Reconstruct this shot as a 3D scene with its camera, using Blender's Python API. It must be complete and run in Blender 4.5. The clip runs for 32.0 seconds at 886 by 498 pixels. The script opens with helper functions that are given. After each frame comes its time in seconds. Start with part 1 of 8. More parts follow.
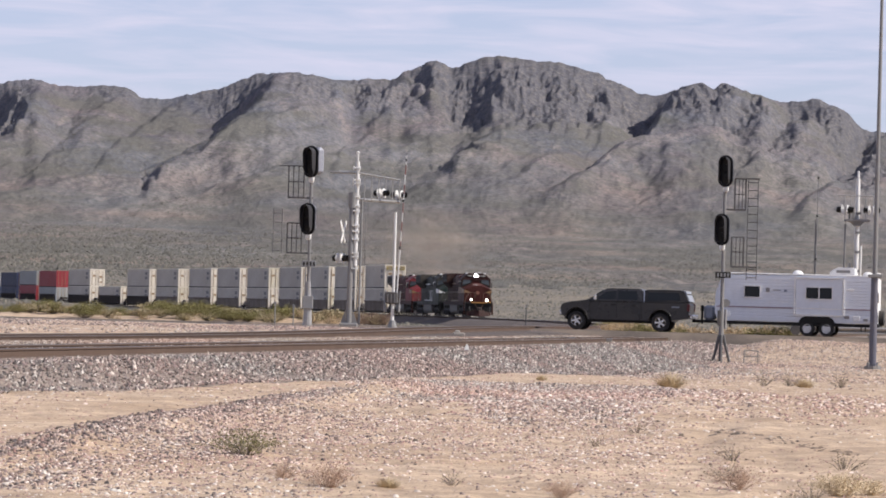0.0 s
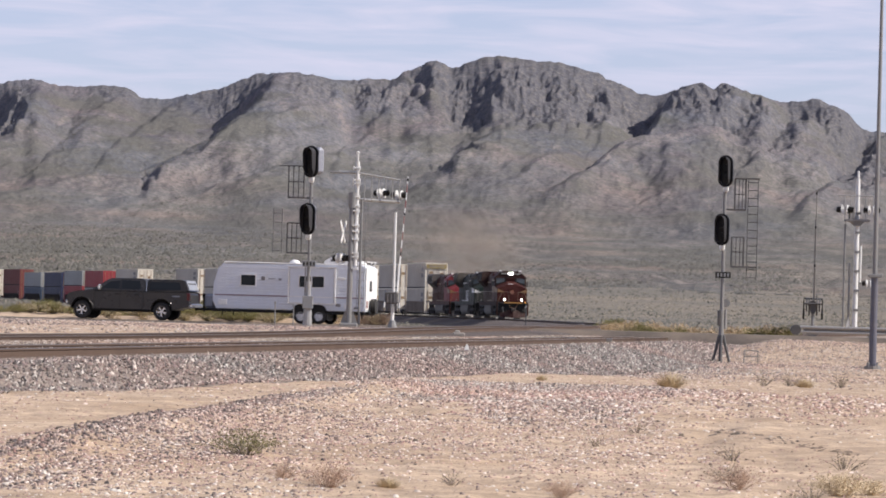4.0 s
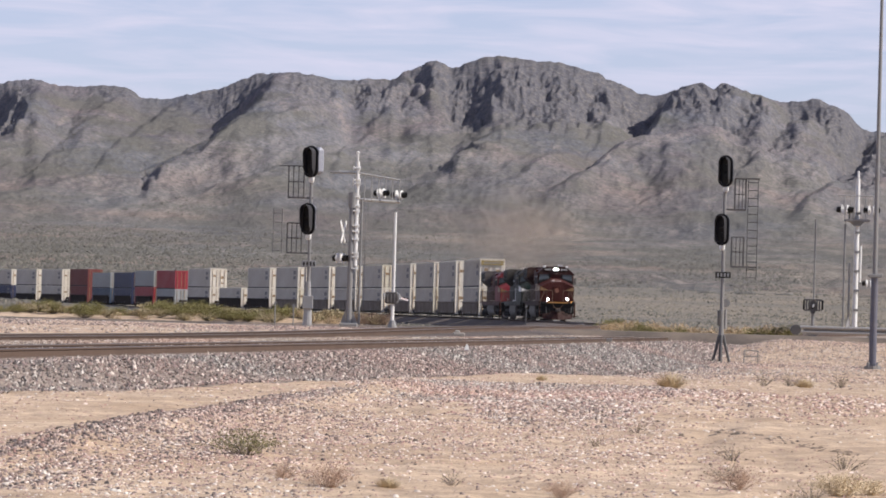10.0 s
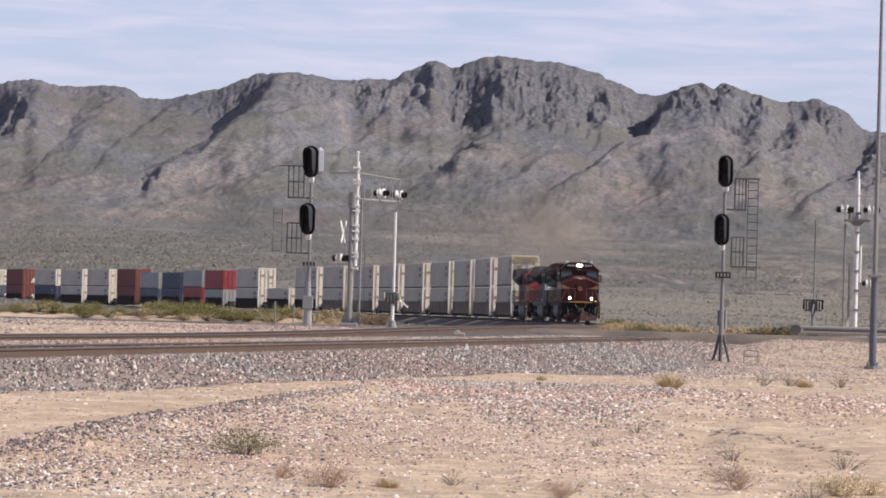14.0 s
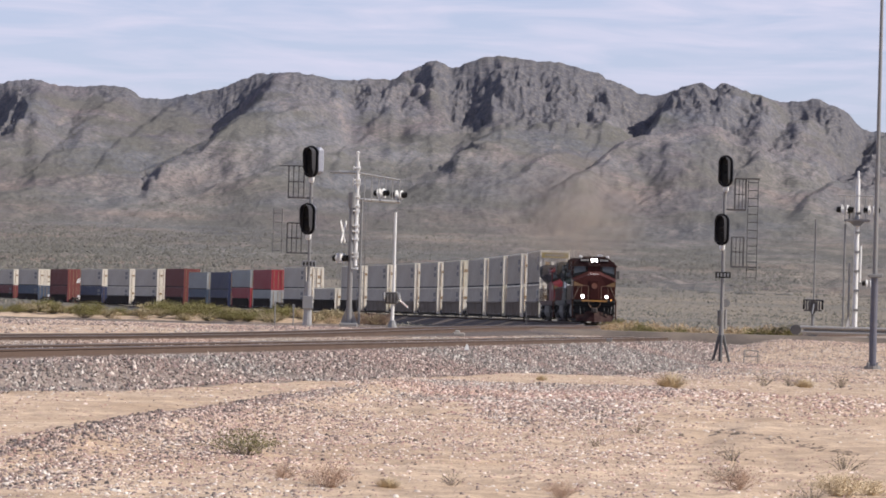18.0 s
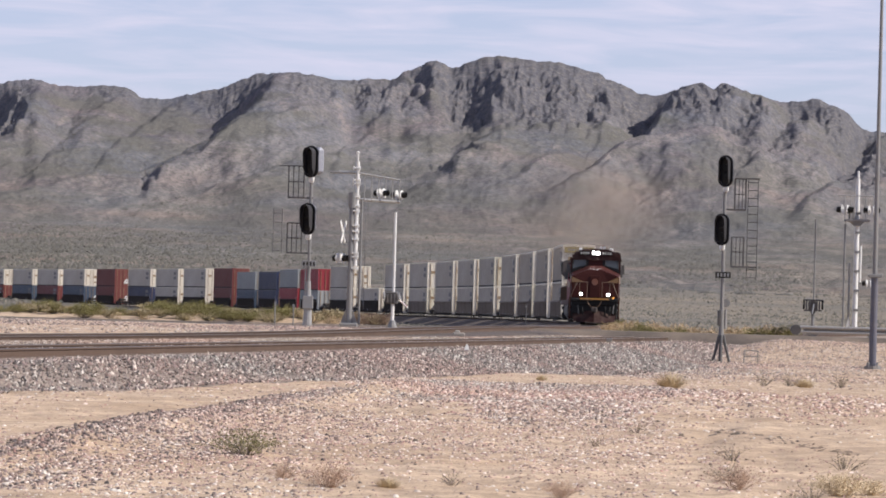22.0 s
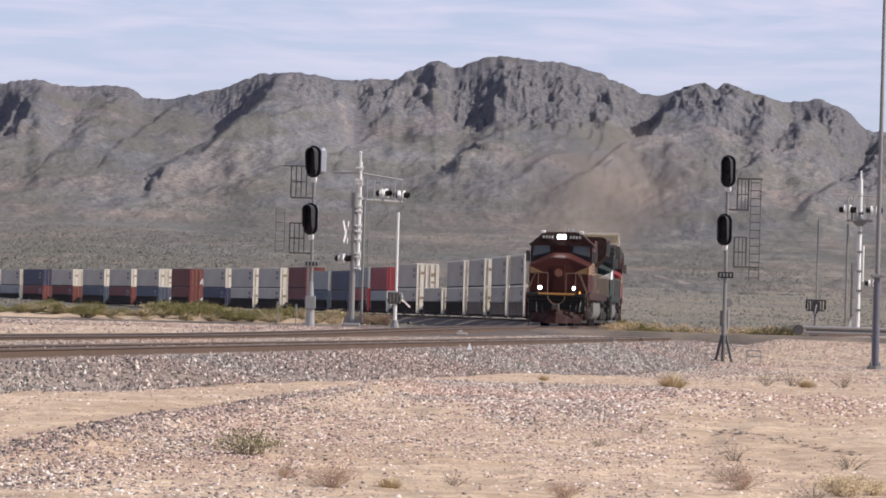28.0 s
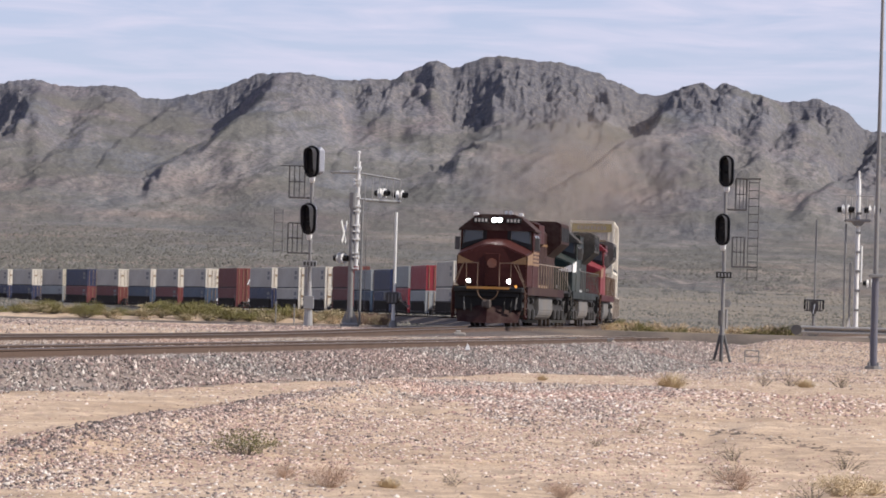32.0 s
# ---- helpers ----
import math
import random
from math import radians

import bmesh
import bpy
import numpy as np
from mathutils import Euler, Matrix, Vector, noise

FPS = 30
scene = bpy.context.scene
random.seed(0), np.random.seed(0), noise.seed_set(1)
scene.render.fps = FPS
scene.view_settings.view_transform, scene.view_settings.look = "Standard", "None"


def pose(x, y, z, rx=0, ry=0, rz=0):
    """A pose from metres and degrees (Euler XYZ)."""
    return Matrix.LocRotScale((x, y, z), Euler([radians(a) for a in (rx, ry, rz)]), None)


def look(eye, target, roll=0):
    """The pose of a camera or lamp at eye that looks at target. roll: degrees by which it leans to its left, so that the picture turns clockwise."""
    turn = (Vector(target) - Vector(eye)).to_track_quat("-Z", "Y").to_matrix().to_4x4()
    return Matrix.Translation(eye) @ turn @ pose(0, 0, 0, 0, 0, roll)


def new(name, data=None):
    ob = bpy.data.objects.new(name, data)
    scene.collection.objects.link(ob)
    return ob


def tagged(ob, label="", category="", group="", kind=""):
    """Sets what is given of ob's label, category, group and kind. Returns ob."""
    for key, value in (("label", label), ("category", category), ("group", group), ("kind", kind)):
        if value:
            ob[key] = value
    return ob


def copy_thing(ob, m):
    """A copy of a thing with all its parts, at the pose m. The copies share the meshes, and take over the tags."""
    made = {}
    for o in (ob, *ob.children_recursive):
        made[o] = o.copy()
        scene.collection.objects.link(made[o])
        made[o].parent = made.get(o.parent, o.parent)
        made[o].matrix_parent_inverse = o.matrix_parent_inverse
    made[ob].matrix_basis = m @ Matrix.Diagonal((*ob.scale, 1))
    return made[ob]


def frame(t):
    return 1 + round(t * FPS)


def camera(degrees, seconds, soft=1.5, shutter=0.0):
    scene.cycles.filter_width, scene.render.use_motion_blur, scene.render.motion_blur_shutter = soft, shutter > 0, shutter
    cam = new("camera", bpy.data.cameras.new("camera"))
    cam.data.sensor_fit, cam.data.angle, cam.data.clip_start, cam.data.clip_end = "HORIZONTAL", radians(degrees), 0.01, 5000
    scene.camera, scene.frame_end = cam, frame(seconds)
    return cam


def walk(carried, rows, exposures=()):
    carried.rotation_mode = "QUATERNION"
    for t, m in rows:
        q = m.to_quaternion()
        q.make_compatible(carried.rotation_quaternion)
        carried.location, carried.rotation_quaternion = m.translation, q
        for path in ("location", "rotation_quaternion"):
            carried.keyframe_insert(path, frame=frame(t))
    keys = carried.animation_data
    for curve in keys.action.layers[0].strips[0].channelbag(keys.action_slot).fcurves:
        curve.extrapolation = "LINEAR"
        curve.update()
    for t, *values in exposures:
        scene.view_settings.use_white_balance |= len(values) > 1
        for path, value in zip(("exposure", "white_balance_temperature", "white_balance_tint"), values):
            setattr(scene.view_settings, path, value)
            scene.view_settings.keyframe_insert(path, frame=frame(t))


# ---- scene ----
FOV = 12.782
EYE = (0.0, 0.0, 1.6)
ROLL = 1.62


def aim(shift=0.0):
    """The camera's pose; shift: thousandths by which the picture slides to the right."""
    return look(EYE, (-0.45 - shift, 1000.0, 1.6 + 15.75), ROLL)


cam = camera(FOV, 32.0, soft=1.8)
WOBBLE = [(0, 0), (24.4, 0), (25.0, 0.40), (25.5, 0.20), (27.5, 0.83), (28.0, 0.65), (28.5, 0.65), (29.0, 0.82),
          (29.5, 0.80), (30.0, 0.64), (30.5, 0.50), (31.0, 0.42), (31.5, 0.22), (32.0, 0.2)]
walk(cam, [(t, aim(s)) for t, s in WOBBLE], [(0.0, 0.34, 6000.0, 13.0), (32.0, 0.34, 6000.0, 13.0)])

# ---- light ----
SUN_AZ = 103.0     # degrees clockwise from the view direction (the y axis)
SUN_EL = 39.0
world = bpy.data.worlds.new("desert_sky")
scene.world = world
world.use_nodes = True
wn, wl = world.node_tree.nodes, world.node_tree.links
wn.clear()
w_out = wn.new("ShaderNodeOutputWorld")
w_bg = wn.new("ShaderNodeBackground")
w_sky = wn.new("ShaderNodeTexSky")
w_sky.sky_type = "NISHITA"
w_sky.sun_disc = False
w_sky.sun_elevation = radians(SUN_EL)
w_sky.sun_rotation = radians(SUN_AZ)
w_sky.altitude = 700
w_sky.air_density = 1.0
w_sky.dust_density = 0.6
w_sky.ozone_density = 2.0
w_bg.inputs["Strength"].default_value = 0.078
# thin streaks of high cloud, laid over the whole sky
w_tc = wn.new("ShaderNodeTexCoord")
w_map = wn.new("ShaderNodeMapping")
w_map.inputs["Scale"].default_value = (-22.0, 22.0, 190.0)
w_map.inputs["Rotation"].default_value = (0.0, radians(2.0), 0.0)
w_noise = wn.new("ShaderNodeTexNoise")
w_noise.inputs["Scale"].default_value = 1.0
w_noise.inputs["Detail"].default_value = 6.0
w_noise.inputs["Roughness"].default_value = 0.55
w_noise.inputs["Distortion"].default_value = 0.6
w_ramp = wn.new("ShaderNodeValToRGB")
w_ramp.color_ramp.elements[0].position = 0.38
w_ramp.color_ramp.elements[0].color = (0.48, 0.48, 0.48, 1)
w_ramp.color_ramp.elements[1].position = 0.66
w_ramp.color_ramp.elements[1].color = (1.0, 1.0, 1.0, 1)
w_mix = wn.new("ShaderNodeMixRGB")
w_mix.inputs[2].default_value = (7.15, 6.95, 7.9, 1)
wl.new(w_tc.outputs["Generated"], w_map.inputs["Vector"])
wl.new(w_map.outputs["Vector"], w_noise.inputs["Vector"])
wl.new(w_noise.outputs["Fac"], w_ramp.inputs["Fac"])
# the cloud is a thin veil low down and opens to clear blue overhead
w_sep = wn.new("ShaderNodeSeparateXYZ")
w_high = wn.new("ShaderNodeMapRange")
w_high.inputs["From Min"].default_value = 0.12
w_high.inputs["From Max"].default_value = 0.42
w_high.inputs["To Min"].default_value = 1.0
w_high.inputs["To Max"].default_value = 0.6
w_veil = wn.new("ShaderNodeMath")
w_veil.operation = "MULTIPLY"
wl.new(w_tc.outputs["Generated"], w_sep.inputs["Vector"])
wl.new(w_sep.outputs["Z"], w_high.inputs["Value"])
wl.new(w_ramp.outputs["Color"], w_veil.inputs[0])
wl.new(w_high.outputs["Result"], w_veil.inputs[1])
wl.new(w_veil.outputs["Value"], w_mix.inputs["Fac"])
w_tone = wn.new("ShaderNodeMixRGB")
w_tone.blend_type = "MULTIPLY"
w_tone.inputs[0].default_value = 1.0
w_tone.inputs[2].default_value = (1.0, 0.975, 1.15, 1)
wl.new(w_sky.outputs["Color"], w_tone.inputs[1])
wl.new(w_tone.outputs["Color"], w_mix.inputs[1])
wl.new(w_mix.outputs["Color"], w_bg.inputs["Color"])
wl.new(w_bg.outputs["Background"], w_out.inputs["Surface"])

sun_data = bpy.data.lights.new("sun", "SUN")
sun_data.energy = 5.0
sun_data.angle = radians(0.53)
sun_data.color = (1.0, 0.90, 0.75)
sun = new("sun", sun_data)
sa, se = radians(SUN_AZ), radians(SUN_EL)
sun_way = Vector((math.sin(sa) * math.cos(se), math.cos(sa) * math.cos(se), math.sin(se)))
sun.matrix_world = look(sun_way * 300, (0, 0, 0))


# ---- small tools ----
def clamp01(a):
    return np.clip(a, 0.0, 1.0)


def smooth(a, lo, hi):
    t = clamp01((np.asarray(a, float) - lo) / (hi - lo))
    return t * t * (3 - 2 * t)


def lattice(ix, iy, seed):
    h = (ix.astype(np.int64) * 374761393 + iy.astype(np.int64) * 668265263 + seed * 974634777) & 0xFFFFFFFF
    h = ((h ^ (h >> 13)) * 1274126177) & 0xFFFFFFFF
    return ((h ^ (h >> 16)) & 0xFFFF) / 65535.0


def vnoise(x, y, seed=0):
    """Smooth noise in the plane, 0 to 1."""
    x, y = np.asarray(x, float), np.asarray(y, float)
    ix, iy = np.floor(x), np.floor(y)
    fx, fy = x - ix, y - iy
    fx, fy = fx ** 3 * (fx * (fx * 6 - 15) + 10), fy ** 3 * (fy * (fy * 6 - 15) + 10)
    a, b = lattice(ix, iy, seed), lattice(ix + 1, iy, seed)
    c, d = lattice(ix, iy + 1, seed), lattice(ix + 1, iy + 1, seed)
    return (a + (b - a) * fx) * (1 - fy) + (c + (d - c) * fx) * fy


def fbm(x, y, octaves=5, seed=0, gain=0.5):
    total, amp, norm = 0.0, 1.0, 0.0
    for o in range(octaves):
        total = total + amp * vnoise(x * 2 ** o + 17.3 * o, y * 2 ** o - 9.1 * o, seed + o)
        norm += amp
        amp *= gain
    return total / norm


def ridged(x, y, octaves=5, seed=0, gain=0.55):
    total, amp, norm = 0.0, 1.0, 0.0
    for o in range(octaves):
        total = total + amp * (1 - np.abs(2 * vnoise(x * 2 ** o + 31.7 * o, y * 2 ** o + 5.3 * o, seed + o) - 1))
        norm += amp
        amp *= gain
    return total / norm


def part(name, bm, material, parent=None, label=""):
    """One bmesh as one mesh object, under a thing or a part."""
    me = bpy.data.meshes.new(name)
    bm.to_mesh(me)
    bm.free()
    me.materials.append(material)
    ob = new(name, me)
    ob.parent = parent
    if label:
        ob["label"] = label
    return ob


def share(name, me, parent=None, m=None):
    """One more object on a mesh that is already there."""
    ob = new(name, me)
    ob.parent = parent
    if m is not None:
        ob.matrix_basis = m
    return ob


def thing(name, label, category, group="", m=None):
    ob = new(name)
    ob.empty_display_size = 0.3
    if m is not None:
        ob.matrix_basis = m
    return tagged(ob, label, category, group)


def grid_mesh(name, P, material, closed=False, shade=True):
    """A sheet from an array of points, rows by columns by 3."""
    r, c = P.shape[:2]
    idx = np.arange(r * c).reshape(r, c)
    if closed:
        idx = np.concatenate([idx, idx[:, :1]], axis=1)
    q = np.stack([idx[:-1, :-1], idx[:-1, 1:], idx[1:, 1:], idx[1:, :-1]], -1).reshape(-1, 4)
    me = bpy.data.meshes.new(name)
    me.from_pydata(P.reshape(-1, 3).tolist(), [], q.tolist())
    if shade:
        me.polygons.foreach_set("use_smooth", np.ones(len(q), bool))
    me.materials.append(material)
    me.update()
    return new(name, me)


def soup(name, V, F, material, smooth_faces=False):
    me = bpy.data.meshes.new(name)
    me.from_pydata(V.tolist(), [], F.tolist())
    if smooth_faces:
        me.polygons.foreach_set("use_smooth", np.ones(len(F), bool))
    me.materials.append(material)
    me.update()
    return new(name, me)


def box(bm, c, s, rz=0.0, bevel=0.0, m=None):
    """A box of size s about c, turned by rz degrees, with its edges cut by bevel."""
    mat4 = Matrix.Translation(c) @ Matrix.Rotation(radians(rz), 4, "Z") @ Matrix.Diagonal((*s, 1))
    if m is not None:
        mat4 = m @ mat4
    g = bmesh.ops.create_cube(bm, size=1, matrix=mat4)
    if bevel:
        es = list({e for v in g["verts"] for e in v.link_edges})
        bmesh.ops.bevel(bm, geom=es, offset=bevel, segments=1, affect="EDGES")


def rod(bm, a, b, r, r2=None, seg=10):
    """A round bar from a to b."""
    a, b = Vector(a), Vector(b)
    d = b - a
    m = Matrix.Translation((a + b) / 2) @ d.to_track_quat("Z", "Y").to_matrix().to_4x4()
    bmesh.ops.create_cone(bm, cap_ends=True, segments=seg, radius1=r, radius2=r if r2 is None else r2, depth=d.length, matrix=m)


def prism(bm, pts, x0, x1, axis="X"):
    """A profile of (a, b) points drawn out along an axis from x0 to x1."""
    def at(a, b, c):
        return {"X": (c, a, b), "Y": (a, c, b), "Z": (a, b, c)}[axis]
    lo = [bm.verts.new(at(a, b, x0)) for a, b in pts]
    hi = [bm.verts.new(at(a, b, x1)) for a, b in pts]
    n = len(pts)
    fs = [bm.faces.new(lo), bm.faces.new(hi)]
    for i in range(n):
        fs.append(bm.faces.new((lo[i], lo[(i + 1) % n], hi[(i + 1) % n], hi[i])))
    bmesh.ops.recalc_face_normals(bm, faces=fs)


# ---- materials ----
def material(name, rough=0.8, metal=0.0):
    m = bpy.data.materials.new(name)
    m.use_nodes = True
    b = m.node_tree.nodes["Principled BSDF"]
    b.inputs["Roughness"].default_value = rough
    b.inputs["Metallic"].default_value = metal
    return m, m.node_tree.nodes, m.node_tree.links, b


def noise_node(nodes, links, scale, detail=4.0, rough=0.55, vector=None, kind="ShaderNodeTexNoise"):
    n = nodes.new(kind)
    n.inputs["Scale"].default_value = scale
    if kind == "ShaderNodeTexNoise":
        n.inputs["Detail"].default_value = detail
        n.inputs["Roughness"].default_value = rough
    if vector is not None:
        links.new(vector, n.inputs["Vector"])
    return n


def ramp_node(nodes, links, fac, stops):
    r = nodes.new("ShaderNodeValToRGB")
    el = r.color_ramp.elements
    while len(el) < len(stops):
        el.new(0.5)
    for e, (p, c) in zip(el, stops):
        e.position = p
        e.color = (*c, 1)
    links.new(fac, r.inputs["Fac"])
    return r


def mix_node(nodes, links, fac, a, b, mode="MIX"):
    m = nodes.new("ShaderNodeMixRGB")
    m.blend_type = mode
    for socket, v in ((m.inputs[0], fac), (m.inputs[1], a), (m.inputs[2], b)):
        if isinstance(v, bpy.types.NodeSocket):
            links.new(v, socket)
        elif isinstance(v, tuple):
            socket.default_value = (*v, 1)
        else:
            socket.default_value = v
    return m.outputs[0]


def paint(name, color, rough=0.5, metal=0.0, dirt=0.25, scale=1.5, fine=25.0, dirt_color=(0.23, 0.19, 0.15), bump=0.0, grain=0.2, gloss=0.5):
    """A painted or plain surface with blotches, grain and dust."""
    m, nodes, links, b = material(name, rough, metal)
    b.inputs["Specular IOR Level"].default_value = gloss
    tc = nodes.new("ShaderNodeTexCoord")
    big = noise_node(nodes, links, scale, 5.0, 0.6, tc.outputs["Object"])
    small = noise_node(nodes, links, fine, 3.0, 0.6, tc.outputs["Object"])
    dark = tuple(c * (1 - grain) for c in color)
    light = tuple(min(1.0, c * (1 + grain * 0.5)) for c in color)
    base = ramp_node(nodes, links, small.outputs["Fac"], [(0.3, dark), (0.7, light)])
    fac = ramp_node(nodes, links, big.outputs["Fac"], [(0.42, (0, 0, 0)), (0.75, (dirt, dirt, dirt))])
    col = mix_node(nodes, links, fac.outputs["Color"], base.outputs["Color"], dirt_color)
    links.new(col, b.inputs["Base Color"])
    rr = ramp_node(nodes, links, big.outputs["Fac"], [(0.3, (rough * 0.85,) * 3), (0.8, (min(1, rough * 1.25),) * 3)])
    links.new(rr.outputs["Color"], b.inputs["Roughness"])
    if bump:
        bp = nodes.new("ShaderNodeBump")
        bp.inputs["Strength"].default_value = bump
        bp.inputs["Distance"].default_value = 0.01
        links.new(small.outputs["Fac"], bp.inputs["Height"])
        links.new(bp.outputs["Normal"], b.inputs["Normal"])
    return m


def glow(name, color, strength):
    m, nodes, links, b = material(name, 0.3)
    b.inputs["Base Color"].default_value = (*color, 1)
    b.inputs["Emission Color"].default_value = (*color, 1)
    b.inputs["Emission Strength"].default_value = strength
    return m


# ---- the lie of the land ----
CREST = [(0, 148), (60, 143), (130, 155), (190, 150), (225, 157), (250, 173), (300, 176), (335, 168), (380, 160), (465, 129),
         (520, 128), (580, 140), (660, 138), (690, 142), (730, 120), (770, 107), (800, 120), (835, 108), (890, 97), (940, 105),
         (990, 110), (1050, 128), (1100, 150), (1135, 166), (1170, 168), (1205, 155), (1243, 147), (1262, 158), (1285, 148),
         (1330, 165), (1390, 182), (1450, 176), (1490, 195), (1525, 232), (1568, 238)]
LENS = 7000.0
A_OFF, A_SLOPE = -19.6, 0.167       # centre line of the near track: x = A_OFF + A_SLOPE * y
A_COS = 1 / math.sqrt(1 + A_SLOPE ** 2)
A_TOP = 0.75                        # rail tops
ROAD_W = 7.0


def beyond(x, y):
    """Distance from the near track's centre line, positive on its far side."""
    return (A_OFF + A_SLOPE * y - x) * A_COS


def toe(y):
    return -3.2 - 2.1 * clamp01((y - 59) / 73.0) + 1.7 * smooth(y, 136, 162)


def road_y(x):
    """The road's centre line, which runs away to the left."""
    return 176.0 - 0.2 * (x - 5.0)


def road_drop(x):
    """How far the road and its verge fall away towards the left."""
    return 0.075 * clamp01((5.0 - np.asarray(x, float)) / 8.0) + 0.085 * clamp01((-3.0 - np.asarray(x, float)) / 15.0)


def road_z(x):
    return 0.94 - road_drop(x)


def ground_z(x, y):
    x, y = np.asarray(x, float), np.asarray(y, float)
    d = beyond(x, y)
    r = np.hypot(x, y)
    near = 0.2 - 0.2 * smooth(y, 55, 130) - 0.06 * smooth(y, 45, 20)
    near = near + 0.10 * (fbm(x * 0.35, y * 0.12, 4, 3) - 0.5) + 0.05 * (fbm(x * 1.7, y * 0.9, 3, 8) - 0.5)
    # gravel berm beside the sandy track
    berm = x - (-3.05 + 0.083 * (y - 45))
    near = near + 0.16 * np.exp(-(berm / 0.55) ** 2) * smooth(y, 84, 66) * smooth(y, 30, 40)
    # rut and washed-out edge on the sandy flat
    rut = x - (3.6 + 0.05 * (y - 50) + 0.5 * np.sin(y * 0.12))
    near = near - 0.035 * np.exp(-(rut / 0.35) ** 2) * smooth(y, 36, 48) * smooth(y, 100, 80)
    near = near + 0.05 * (fbm(x * 1.1, y * 0.35, 4, 17) - 0.5) + 0.035 * (fbm(x * 5.0, y * 2.0, 3, 19) - 0.5) * smooth(y, 120, 60)
    step = smooth(y + 2.5 * (fbm(x * 0.5, y * 0.05, 3, 12) - 0.5), 100, 106)
    near = near - 0.16 * step * smooth(x, 1.5, 5)
    near = near + (0.9 - 0.42 * smooth(np.abs(d), 6.0, 3.2) * (y < 200) - near) * smooth(y, 157, 173)
    far = 0.82 + 0.06 * smooth(y, 120, 168)
    base = near + (far - near) * smooth(d, -0.6, 7.5)
    base = np.minimum(base, np.where((np.abs(d) < 2.6) & (y < 171), A_TOP - 0.3, 99.0))
    # past the road the plain lies lower
    low = 0.1 + 0.35 * (fbm(x * 0.05, y * 0.05, 3, 5) - 0.5)
    mound = 0.30 * smooth(y, 184, 190) * smooth(y, 214, 200) * smooth(fbm(x * 0.11, y * 0.05, 3, 21), 0.35, 0.62) * smooth(x, 2, -6)
    base = base + (low - base) * smooth(y, 188, 232) + mound
    base = base - road_drop(x) * smooth(y, 150, 167) * smooth(y, 230, 196)
    # a low bank of spoil along the far side of the curved track
    tx = np.interp(y, _py[::-1], _px[::-1])
    base = base + 0.6 * np.exp(-((x - tx - 5.5) / 4.0) ** 2) * smooth(y, 208, 228) * smooth(y, 560, 400)
    rise = 42.0 * (np.maximum(r - 520, 0) / 1800.0) ** 1.5 * (y > 0)
    base = base + rise
    return base


# ---- the curved track of the train ----
K_S = (-650.0, -500.0, -350.0, -200.0, -80.0, 40.0, 160.0)
K_V = (-0.00029, -0.00029, 0.000727, 0.001069, 0.000817, 0.001115, 0.0005)
S0, DS = -900.0, 2.0
_s = np.arange(S0, 330.0, DS)
_k = np.interp(_s, K_S, K_V)
_th = np.concatenate([[0.0], np.cumsum((_k[1:] + _k[:-1]) / 2 * DS)])
_i0 = int(round(-S0 / DS))
_th = np.minimum(_th - _th[_i0] + 0.0033, math.atan(A_SLOPE))
_dx, _dy = -np.sin(_th), -np.cos(_th)
_px = np.concatenate([[0.0], np.cumsum((_dx[1:] + _dx[:-1]) / 2 * DS)])
_py = np.concatenate([[0.0], np.cumsum((_dy[1:] + _dy[:-1]) / 2 * DS)])
_px, _py = _px - _px[_i0] + 10.644, _py - _py[_i0] + 291.18


def track_z(y):
    """Rail tops of the train's track."""
    return 1.04 - 0.215 * smooth(y, 170, 97)


def track_at(s):
    """Place and heading (radians) on the train's track."""
    x, y, th = np.interp(s, _s, _px), np.interp(s, _s, _py), np.interp(s, _s, _th)
    return x, y, track_z(y), th


def run(t):
    """How far the train has gone."""
    return -129.0 + 7.956 * t + 0.00071 * t * t


def car_pose(t, back, half):
    """The pose of a vehicle whose middle is so far behind the headlight, on trucks half apart from its middle."""
    s = run(t) - back
    ax, ay, az, _ = track_at(s + half)
    bx, by, bz, _ = track_at(s - half)
    d = Vector((ax - bx, ay - by, az - bz))
    x = d.normalized()
    yv = Vector((0, 0, 1)).cross(x).normalized()
    z = x.cross(yv)
    m = Matrix((x, yv, z)).transposed().to_4x4()
    m.translation = ((ax + bx) / 2, (ay + by) / 2, (az + bz) / 2)
    return m


